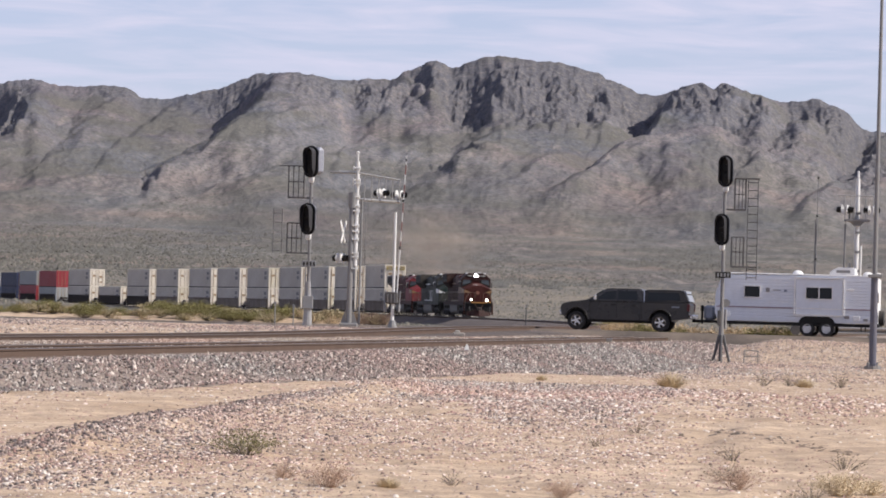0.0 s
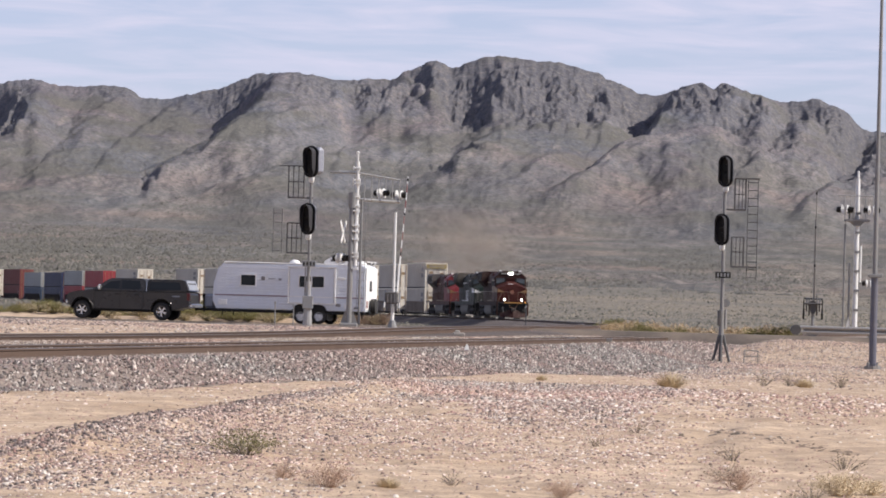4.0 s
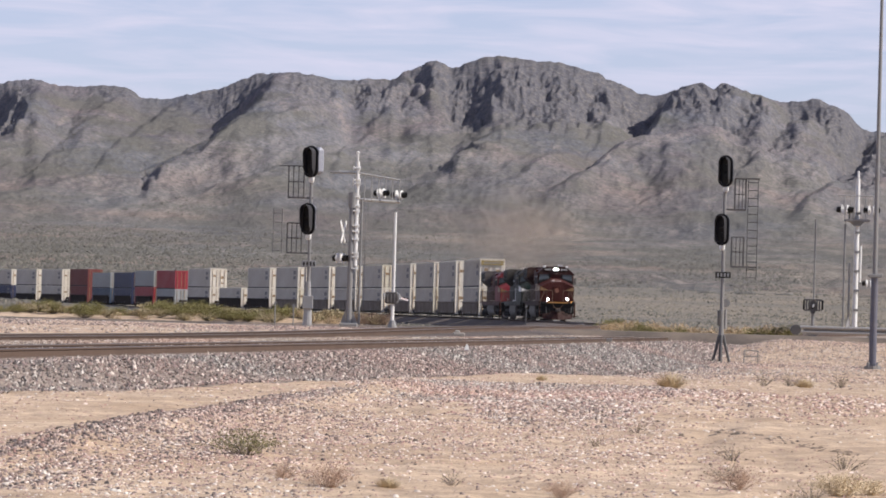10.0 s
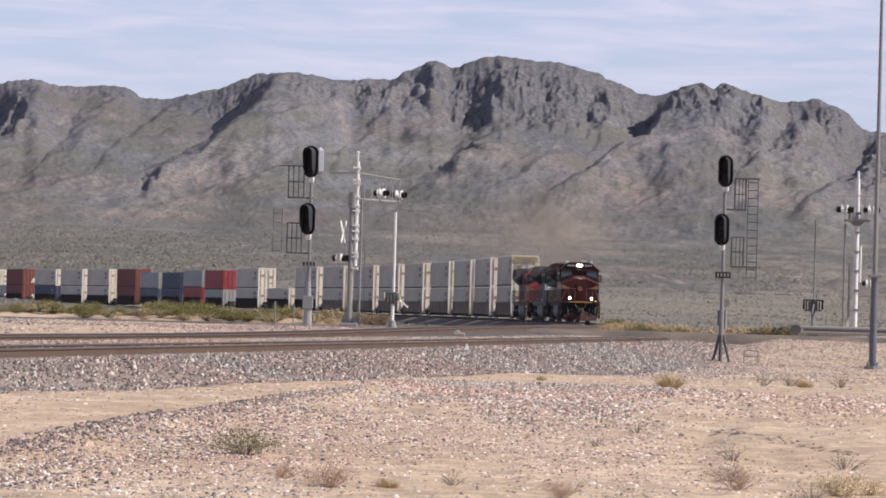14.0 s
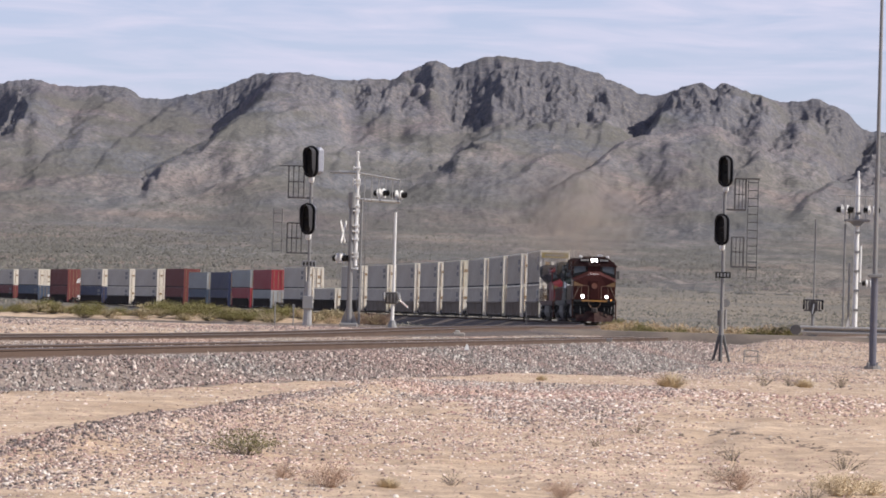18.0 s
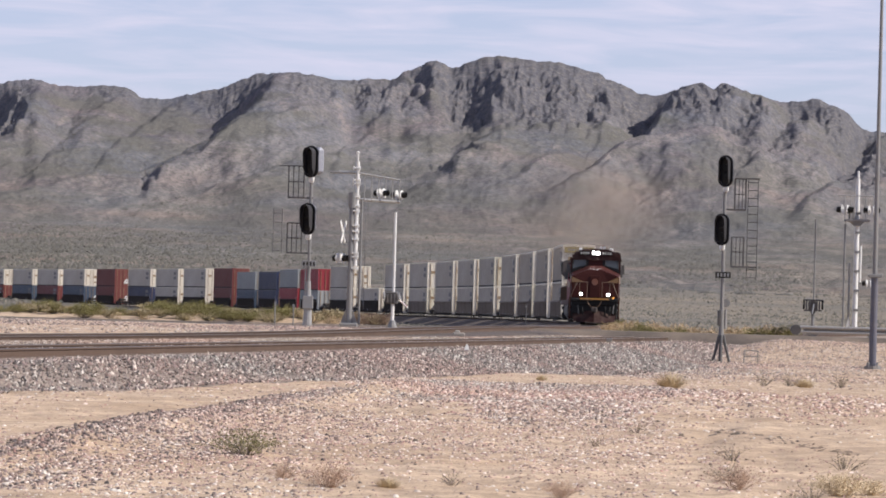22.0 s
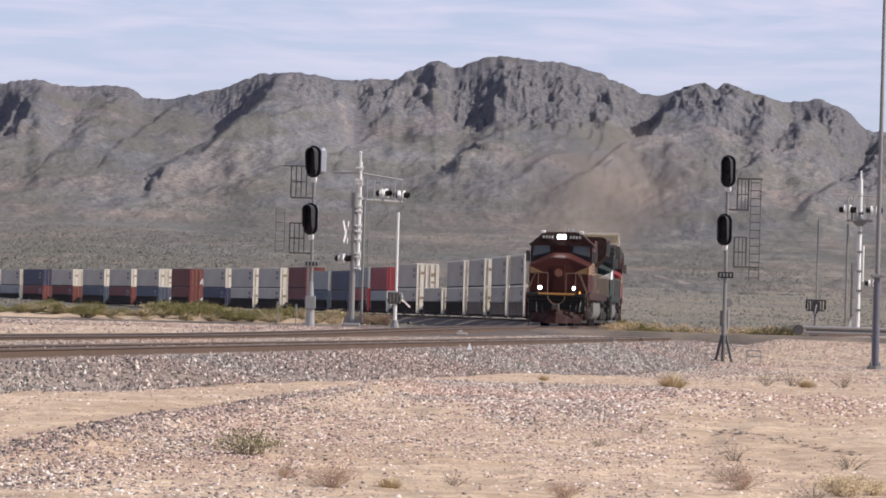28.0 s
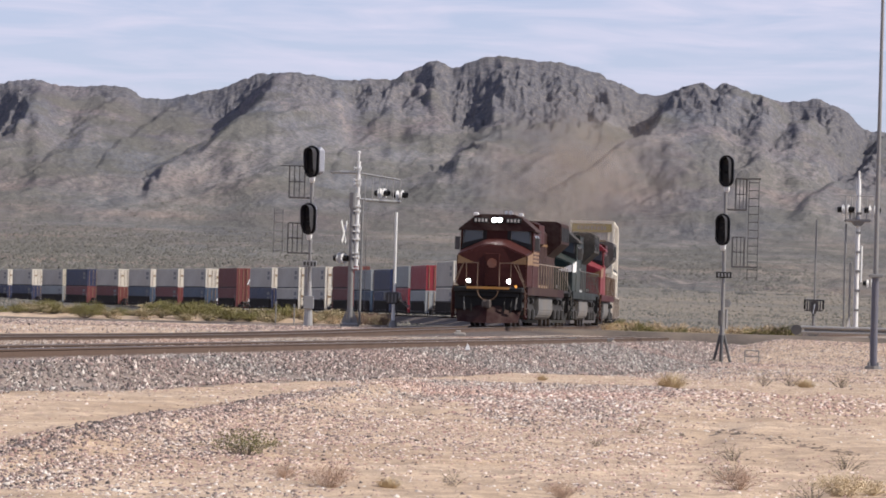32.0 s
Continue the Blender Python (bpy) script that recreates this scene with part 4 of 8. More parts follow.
def make_loco(kind, label, lit):
    sc = SCHEMES[kind]
    body, cabm = sc["body"], sc["cab"] or sc["body"]
    # the maroon hood, its doors and the skirt use the darker roof colour
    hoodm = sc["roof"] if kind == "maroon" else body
    top = thing("locomotive", label, "locomotive", "locomotives of the train")
    bm = bmesh.new()
    box(bm, (0, 0, 1.38), (20.6, 2.5, 0.36), bevel=0.03)
    box(bm, (-0.4, 0, 1.60), (19.4, 3.08, 0.10))
    part("frame", bm, M_BLACK, top)
    # hood with rounded shoulders
    bm = bmesh.new()
    prism(bm, [(-0.9, 1.65), (-0.9, 4.15), (-0.68, 4.42), (0.68, 4.42), (0.9, 4.15), (0.9, 1.65)], -9.6, 4.75)
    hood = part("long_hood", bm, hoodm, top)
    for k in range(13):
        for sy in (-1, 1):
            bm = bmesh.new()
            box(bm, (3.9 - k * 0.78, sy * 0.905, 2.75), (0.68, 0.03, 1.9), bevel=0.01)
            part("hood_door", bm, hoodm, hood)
    bm = bmesh.new()
    prism(bm, [(-0.9, 3.15), (-1.53, 3.75), (-1.53, 4.62), (-1.3, 4.74), (1.3, 4.74), (1.53, 4.62), (1.53, 3.75), (0.9, 3.15)], -9.7, -5.6)
    rad = part("radiator", bm, sc["roof"], top)
    for sy in (-1, 1):
        bm = bmesh.new()
        for k in range(9):
            box(bm, (-9.3 + k * 0.42, sy * 1.54, 4.18), (0.30, 0.03, 0.62))
        part("radiator_screen", bm, M_BLACK, rad)
    bm = bmesh.new()
    box(bm, (-2.6, 0, 4.5), (2.4, 1.5, 0.22), bevel=0.04)
    part("exhaust_housing", bm, sc["roof"], top)
    bm = bmesh.new()
    box(bm, (1.2, 0, 4.46), (1.2, 1.0, 0.25), bevel=0.04)
    part("roof_hatch", bm, sc["roof"], top)
    bm = bmesh.new()
    rod(bm, (-1.0, 0, 4.4), (-1.0, 0, 4.78), 0.28, 0.24, 12)
    part("exhaust_stack", bm, M_BLACK, top)
    # blower housing behind the cab
    bm = bmesh.new()
    prism(bm, [(-0.9, 3.2), (-1.5, 3.55), (-1.5, 4.35), (-0.9, 4.52), (0.9, 4.52), (1.5, 4.35), (1.5, 3.55), (0.9, 3.2)], 2.2, 4.7)
    part("blower_housing", bm, body, top)
    # cab
    bm = bmesh.new()
    prism(bm, [(-1.53, 1.65), (-1.53, 3.92), (-1.42, 4.1), (1.42, 4.1), (1.53, 3.92), (1.53, 1.65)], 4.78, 7.35)
    cab = part("cab", bm, cabm, top)
    bm = bmesh.new()
    prism(bm, [(-1.62, 3.98), (-1.60, 4.06), (-0.95, 4.60), (-0.7, 4.68), (0.7, 4.68), (0.95, 4.60), (1.60, 4.06), (1.62, 3.98), (1.45, 4.0), (-1.45, 4.0)], 4.65, 7.45)
    part("cab_roof", bm, sc["roof"] if kind != "red" else cabm, top)
    # nose
    bm = bmesh.new()
    rear = [(7.35, -1.52, 1.65), (7.35, -1.52, 3.16), (7.35, -0.42, 3.66), (7.35, 0.42, 3.66), (7.35, 1.52, 3.16), (7.35, 1.52, 1.65)]
    frnt = [(9.1, -1.46, 1.65), (9.1, -1.46, 2.96), (9.0, -0.40, 3.38), (9.0, 0.40, 3.38), (9.1, 1.46, 2.96), (9.1, 1.46, 1.65)]
    a = [bm.verts.new(v) for v in rear]
    c = [bm.verts.new(v) for v in frnt]
    bm.faces.new(a)
    bm.faces.new(c)
    for i in range(6):
        bm.faces.new((a[i], a[(i + 1) % 6], c[(i + 1) % 6], c[i]))
    bmesh.ops.recalc_face_normals(bm, faces=bm.faces)
    bmesh.ops.bevel(bm, geom=[e for e in bm.edges], offset=0.05, segments=2, affect="EDGES")
    nose = part("nose", bm, cabm, top)
    bm = bmesh.new()
    box(bm, (9.10, 0.0, 2.35), (0.05, 0.62, 1.35), bevel=0.02)
    part("nose_door", bm, cabm, nose)
    if kind == "maroon":
        bm = bmesh.new()
        bmesh.ops.create_cone(bm, cap_ends=True, segments=20, radius1=0.2, radius2=0.2, depth=0.03, matrix=Matrix.Translation((9.14, 0, 2.62)) @ Matrix.Rotation(radians(90), 4, "Y"))
        part("emblem", bm, M_EMBLEM, nose, "round orange-red emblem")
    for sy in (-1, 1):                                   # gold wedges that sweep round the nose
        bm = bmesh.new()
        q = [bm.verts.new(v) for v in ((9.115, sy * 0.74, 2.60), (9.115, sy * 0.74, 2.63), (9.115, sy * 1.42, 2.93), (9.115, sy * 1.43, 2.58))]
        bm.faces.new(q)
        r_ = bmesh.ops.extrude_face_region(bm, geom=list(bm.faces))
        bmesh.ops.translate(bm, vec=(0.012, 0, 0), verts=[v for v in r_["geom"] if isinstance(v, bmesh.types.BMVert)])
        bmesh.ops.recalc_face_normals(bm, faces=bm.faces)
        part("nose_stripe", bm, sc["stripe"], nose)
        bm = bmesh.new()
        q = [(7.4, sy * 1.524, 2.58), (7.4, sy * 1.524, 3.1), (9.05, sy * 1.466, 2.92), (9.05, sy * 1.466, 2.56)]
        vs = [bm.verts.new(v) for v in q] + [bm.verts.new((v[0], v[1] + sy * 0.012, v[2])) for v in q]
        for f in ((0, 1, 2, 3), (4, 5, 6, 7), (0, 1, 5, 4), (1, 2, 6, 5), (2, 3, 7, 6), (3, 0, 4, 7)):
            bm.faces.new([vs[i] for i in f])
        bmesh.ops.recalc_face_normals(bm, faces=bm.faces)
        part("side_stripe", bm, sc["stripe"], nose)
        for z in ((2.62, 2.78, 2.94, 3.10) if kind == "maroon" else ()):     # fine lines along cab and hood
            bm = bmesh.new()
            box(bm, (6.05, sy * 1.536, z), (2.5, 0.012, 0.10))
            part("cab_stripe", bm, sc["stripe"], cab)
        bm = bmesh.new()
        box(bm, (-0.8, sy * 0.925, 3.62), (10.5, 0.012, 0.10))
        box(bm, (-0.8, sy * 0.925, 1.78), (10.5, 0.012, 0.12))
        part("hood_stripe", bm, sc["stripe"], hood)
    # windscreen, side windows
    for sy in (-1, 1):
        bm = bmesh.new()
        prism(bm, [(sy * 0.44, 3.64), (sy * 0.44, 4.08), (sy * 1.42, 4.02), (sy * 1.50, 3.18), (sy * 1.2, 3.32)], 7.33, 7.385)
        dark_ = part("windscreen_surround", bm, M_BLACK, cab)
        bm = bmesh.new()
        prism(bm, [(sy * 0.62, 3.66), (sy * 0.62, 4.0), (sy * 1.34, 3.97), (sy * 1.40, 3.46)], 7.38, 7.40)
        part("windscreen", bm, M_CABGLASS, dark_, "blue-grey tinted windscreen")
        bm = bmesh.new()
        for z0, z1, y0, y1 in ((3.985, 4.01, 0.60, 1.36), (3.64, 4.0, 0.595, 0.62), (3.46, 3.97, 1.385, 1.42)):
            box(bm, (7.395, sy * (y0 + y1) / 2, (z0 + z1) / 2), (0.03, y1 - y0, z1 - z0))
        part("window_frame", bm, M_MAST0, dark_)
        for x in (5.45, 6.45):
            bm = bmesh.new()
            box(bm, (x, sy * 1.535, 3.55), (0.72, 0.03, 0.62), bevel=0.01)
            part("side_window", bm, M_GLASS, cab)
        bm = bmesh.new()
        box(bm, (7.15, sy * 1.68, 3.45), (0.05, 0.22, 0.55), bevel=0.01)
        part("mirror", bm, M_MAST0, cab)
        bm = bmesh.new()
        box(bm, (7.46, sy * 0.68, 4.42), (0.10, 0.66, 0.22), bevel=0.02)
        nb = part("number_board", bm, M_BLACK, top)
        bm = bmesh.new()
        for k in range(4):
            box(bm, (7.515, sy * 0.68 - 0.22 + k * 0.147, 4.42), (0.008, 0.085, 0.13))
        part("number_bars", bm, M_BOARD, nb)
    bm = bmesh.new()
    box(bm, (7.48, 0, 4.44), (0.14, 0.5, 0.28), bevel=0.03)
    hb = part("headlight_housing", bm, M_BLACK, top)
    for sy in (-0.12, 0.12):
        bm = bmesh.new()
        rod(bm, (7.53, sy, 4.44), (7.58, sy, 4.44), 0.09, seg=14)
        part("headlight", bm, M_LAMP if lit else M_SILVER, hb)
    # front platform, pilot, coupler
    bm = bmesh.new()
    box(bm, (9.75, 0, 1.50), (1.3, 2.84, 0.22), bevel=0.04)
    part("front_platform", bm, M_BLACK, top)
    bm = bmesh.new()
    box(bm, (10.42, 0, 1.58), (0.06, 1.75, 0.10))
    part("step_edge", bm, M_STEP if kind == "maroon" else sc["rails"], top, "yellow painted step edge")
    bm = bmesh.new()
    lo = [bm.verts.new((10.05 + (0.75 if z < 0.7 else 0.30) - abs(y) * 0.34, y, z)) for y, z in ((-1.24, 0.18), (-1.38, 0.86), (0, 0.86), (1.38, 0.86), (1.24, 0.18), (0, 0.12))]
    bk = [bm.verts.new((9.85, v.co.y, v.co.z)) for v in lo]
    bm.faces.new(lo)
    bm.faces.new(bk)
    for i in range(6):
        bm.faces.new((lo[i], lo[(i + 1) % 6], bk[(i + 1) % 6], bk[i]))
    bmesh.ops.recalc_face_normals(bm, faces=bm.faces)
    part("snowplow", bm, sc["roof"], top)
    bm = bmesh.new()
    box(bm, (10.1, 0, 1.05), (0.18, 2.78, 0.75), bevel=0.03)
    part("end_plate", bm, M_BLACK, top)
    for y_, z_ in ((-1.0, 1.2), (-0.72, 1.15), (0.7, 1.2), (0.98, 1.12), (1.2, 1.25)):
        bm = bmesh.new()
        rod(bm, (10.22, y_, z_), (10.4, y_ * 0.97, z_ - 0.3), 0.03, seg=6)
        rod(bm, (10.4, y_ * 0.97, z_ - 0.3), (10.36, y_ * 0.95, z_ - 0.55), 0.03, 0.045, 6)
        part("air_hose", bm, M_BLACK if abs(y_) < 1 else M_TANK, top)
    for sx in (-1, 1):
        bm = bmesh.new()
        box(bm, (sx * 10.75, 0, 0.92), (0.75, 0.34, 0.30), bevel=0.06)
        box(bm, (sx * 11.05, 0.1, 0.92), (0.2, 0.2, 0.34), bevel=0.05)
        part("coupler", bm, M_WHEEL, top)
    bm = bmesh.new()                                     # hanging hose bundle
    prev = None
    for k in range(11):
        a_ = math.pi * k / 10
        p = (10.5, -0.42 * math.cos(a_), 1.48 - 0.42 * math.sin(a_))
        if prev:
            rod(bm, prev, p, 0.025, seg=6)
        prev = p
    part("hose", bm, sc["rails"], top)
    for sy in (-1, 1):
        bm = bmesh.new()
        rod(bm, (10.05, sy * 0.83, 1.86), (10.22, sy * 0.83, 1.86), 0.12, seg=12)
        dl = part("ditch_light", bm, M_BLACK, top)
        bm = bmesh.new()
        rod(bm, (10.22, sy * 0.83, 1.86), (10.24, sy * 0.83, 1.86), 0.08, seg=12)
        part("lens", bm, M_DITCH if lit else M_SILVER, dl)
        # front handrail
        bm = bmesh.new()
        pts = [(10.35, sy * 0.45, 2.60), (10.35, sy * 1.02, 2.62), (10.3, sy * 1.24, 2.2), (10.25, sy * 1.44, 1.75), (10.2, sy * 1.52, 1.45), (10.2, sy * 1.52, 0.5)]
        for p, q in zip(pts, pts[1:]):
            rod(bm, p, q, 0.019, seg=6)
        rod(bm, (10.35, sy * 0.92, 2.62), (10.35, sy * 0.92, 1.6), 0.018, seg=6)
        rod(bm, (9.7, sy * 1.10, 2.62), (9.7, sy * 1.48, 1.62), 0.019, seg=6)
        rod(bm, (10.35, sy * 0.45, 2.62), (10.35, sy * 0.45, 1.6), 0.018, seg=6)
        part("front_handrail", bm, sc["rails"], top)
        bm = bmesh.new()
        for k in range(4):
            box(bm, (9.72, sy * 1.36, 0.45 + k * 0.31), (0.55, 0.34, 0.05))
        for x in (9.42, 10.02):
            box(bm, (x, sy * 1.5, 0.95), (0.05, 0.08, 1.25))
        part("step", bm, body, top)
        # side handrail: stanchions and rail
        bm = bmesh.new()
        rod(bm, (4.5, sy * 1.5, 2.68), (-9.9, sy * 1.5, 2.68), 0.022, seg=6)
        for k in range(13):
            rod(bm, (4.4 - k * 1.18, sy * 1.5, 1.6), (4.4 - k * 1.18, sy * 1.5, 2.68), 0.02, seg=6)
        part("side_handrail", bm, M_CREAM if kind == "maroon" else sc["rails"], top)
        bm = bmesh.new()
        box(bm, (1.0, sy * 1.53, 1.5), (17.0, 0.05, 0.34))
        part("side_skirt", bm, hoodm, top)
        if kind == "green":
            for k in range(7):
                bm = bmesh.new()
                box(bm, (3.6 - k * 0.62, sy * 1.2, 2.32), (0.26, 0.02, 1.1))
                part("white_bar", bm, M_PALE, top)
    bm = bmesh.new()
    prism(bm, [(-1.42, 0.70), (-1.34, 0.46), (-1.15, 0.32), (1.15, 0.32), (1.34, 0.46), (1.42, 0.70), (1.40, 1.28), (-1.40, 1.28)], -3.5, 3.1)
    bmesh.ops.bevel(bm, geom=list(bm.edges), offset=0.05, segments=2, affect="EDGES")
    part("fuel_tank", bm, M_TANK, top)
    for x in (-6.9, 6.9):
        bm = bmesh.new()
        for sy in (-1, 1):
            prism(bm, [(x - 2.7, 0.70), (x - 2.45, 0.92), (x - 1.2, 1.02), (x + 1.2, 1.02), (x + 2.45, 0.92), (x + 2.7, 0.70), (x + 1.4, 0.62), (x - 1.4, 0.62)], sy * 1.12, sy * 1.32, "Y")
            for wx in (-1.95, 0, 1.95):
                box(bm, (x + wx, sy * 1.30, 0.54), (0.52, 0.26, 0.46), bevel=0.06)
            for wx in (-1.0, 1.0):
                rod(bm, (x + wx - 0.28, sy * 1.34, 1.10), (x + wx + 0.28, sy * 1.34, 1.10), 0.13, seg=10)
                for k in (-0.2, 0.2):
                    rod(bm, (x + wx + k, sy * 1.26, 0.36), (x + wx + k, sy * 1.26, 0.70), 0.09, seg=8)
        box(bm, (x, 0, 0.85), (4.2, 1.9, 0.3))
        bogie = part("bogie", bm, M_DARK, top)
        for wx in (-1.95, 0, 1.95):
            for sy in (-1, 1):
                bm = bmesh.new()
                rod(bm, (x + wx, sy * 0.69, 0.52), (x + wx, sy * 0.83, 0.52), 0.52, seg=20)
                part("wheel", bm, M_WHEEL, bogie)
    bm = bmesh.new()
    rod(bm, (6.4, 0.5, 4.66), (6.9, 0.5, 4.78), 0.05, 0.09, 8)
    rod(bm, (6.4, 0.3, 4.66), (6.8, 0.3, 4.78), 0.05, 0.08, 8)
    part("horn", bm, M_SILVER, top)
    for sy in (-0.95, 0.95):
        bm = bmesh.new()
        box(bm, (6.9, sy, 4.68), (0.2, 0.2, 0.14), bevel=0.03)
        part("roof_antenna", bm, M_PALE, top)
    bm = bmesh.new()
    rod(bm, (10.4, 1.15, 1.66), (10.45, 1.15, 1.66), 0.06, seg=8)
    part("marker_lamp", bm, M_AMBER if lit else M_BLACK, top)
    return top


locos = []
for i, (kind_, lab, lit) in enumerate((("maroon", "dark maroon diesel locomotive with gold stripes and lit headlights", True),
                                       ("green", "dark green diesel locomotive with white side bars", False),
                                       ("red", "red diesel locomotive with yellow handrails", False))):
    lo_ = make_loco(kind_, lab, lit)
    locos.append(lo_)
    moving.append((lo_, 7.55 + 22.3 * i, 6.9, 0.0))


# ---- the pickup and its trailer ----
M_CASE0 = paint("blue_grey_plastic", (0.24, 0.26, 0.30), 0.5, 0.0, 0.2)
M_PICKUP = paint("grey_brown_car_paint", (0.036, 0.034, 0.033), 0.28, 0.3, 0.25, 1.0, 40.0, (0.13, 0.11, 0.09))
M_CAP = paint("dark_cap_paint", (0.014, 0.0135, 0.0135), 0.3, 0.0, 0.15, gloss=0.3)
M_TYRE = paint("black_tyre", (0.022, 0.021, 0.02), 0.9, 0.0, 0.3, 3.0, 30.0, (0.10, 0.085, 0.07))
M_CHROME = paint("bright_wheel_metal", (0.62, 0.61, 0.60), 0.25, 0.9, 0.15)
M_SIDING = paint("pale_aluminium_siding", (0.62, 0.645, 0.685), 0.45, 0.0, 0.12, 0.9, 5.0, (0.50, 0.46, 0.42), grain=0.05)
M_STRIPE = paint("plum_stripe", (0.26, 0.19, 0.22), 0.5)
M_RED = paint("red_tail_lamp", (0.16, 0.012, 0.014), 0.3)
ROAD_TURN = 168.7
wheels = []            # (wheel, radius, x, y)


def make_wheel(top, x, y, r, w, rim_mat, spokes):
    """A road wheel that turns about its axle; its own origin is the hub."""
    sy = 1 if y > 0 else -1
    bm = bmesh.new()
    prof = [(r * 0.60, -w / 2), (r * 0.93, -w / 2), (r, -w * 0.32), (r, w * 0.32), (r * 0.93, w / 2), (r * 0.60, w / 2)]
    seg = 28
    ring = [[bm.verts.new((p * math.cos(2 * math.pi * k / seg), q, p * math.sin(2 * math.pi * k / seg))) for p, q in prof] for k in range(seg)]
    for k in range(seg):
        for j in range(len(prof)):
            a, b = ring[k], ring[(k + 1) % seg]
            bm.faces.new((a[j], a[(j + 1) % len(prof)], b[(j + 1) % len(prof)], b[j]))
    bmesh.ops.recalc_face_normals(bm, faces=bm.faces)
    tyre = part("wheel", bm, M_TYRE, top)
    tyre.matrix_basis = pose(x, y, r)
    bm = bmesh.new()
    rod(bm, (0, sy * w * 0.1, 0), (0, sy * w * 0.2, 0), r * (0.61 if spokes else 0.5), seg=24)
    part("rim_back", bm, M_BLACK if spokes else rim_mat, tyre)
    bm = bmesh.new()
    rod(bm, (0, sy * w * 0.2, 0), (0, sy * w * 0.46, 0), r * 0.17, seg=12)
    if spokes:
        for k in range(spokes):
            a = 2 * math.pi * k / spokes
            mm = Matrix.Rotation(-a, 4, "Y")
            box(bm, (r * 0.36, sy * w * 0.32, 0), (r * 0.5, w * 0.14, r * 0.20), m=mm)
    else:
        for k in range(8):
            a = 2 * math.pi * k / 8
            rod(bm, (r * 0.42 * math.cos(a), sy * w * 0.2, r * 0.42 * math.sin(a)), (r * 0.42 * math.cos(a), sy * w * 0.24, r * 0.42 * math.sin(a)), r * 0.06, seg=8)
    part("rim", bm, rim_mat, tyre)
    bm = bmesh.new()
    n = 24
    for k in range(n):
        a, b = 2 * math.pi * k / n, 2 * math.pi * (k + 1) / n
        rod(bm, (r * 0.58 * math.cos(a), sy * w * 0.42, r * 0.58 * math.sin(a)), (r * 0.58 * math.cos(b), sy * w * 0.42, r * 0.58 * math.sin(b)), r * 0.05, seg=5)
    part("rim_lip", bm, rim_mat, tyre)
    wheels.append((tyre, r, x, y))


def arch(cx, r, z0, n=10, flip=False):
    pts = [(cx + r * math.cos(math.pi * k / n), z0 + r * math.sin(math.pi * k / n)) for k in range(n + 1)]
    return pts[::-1] if flip else pts


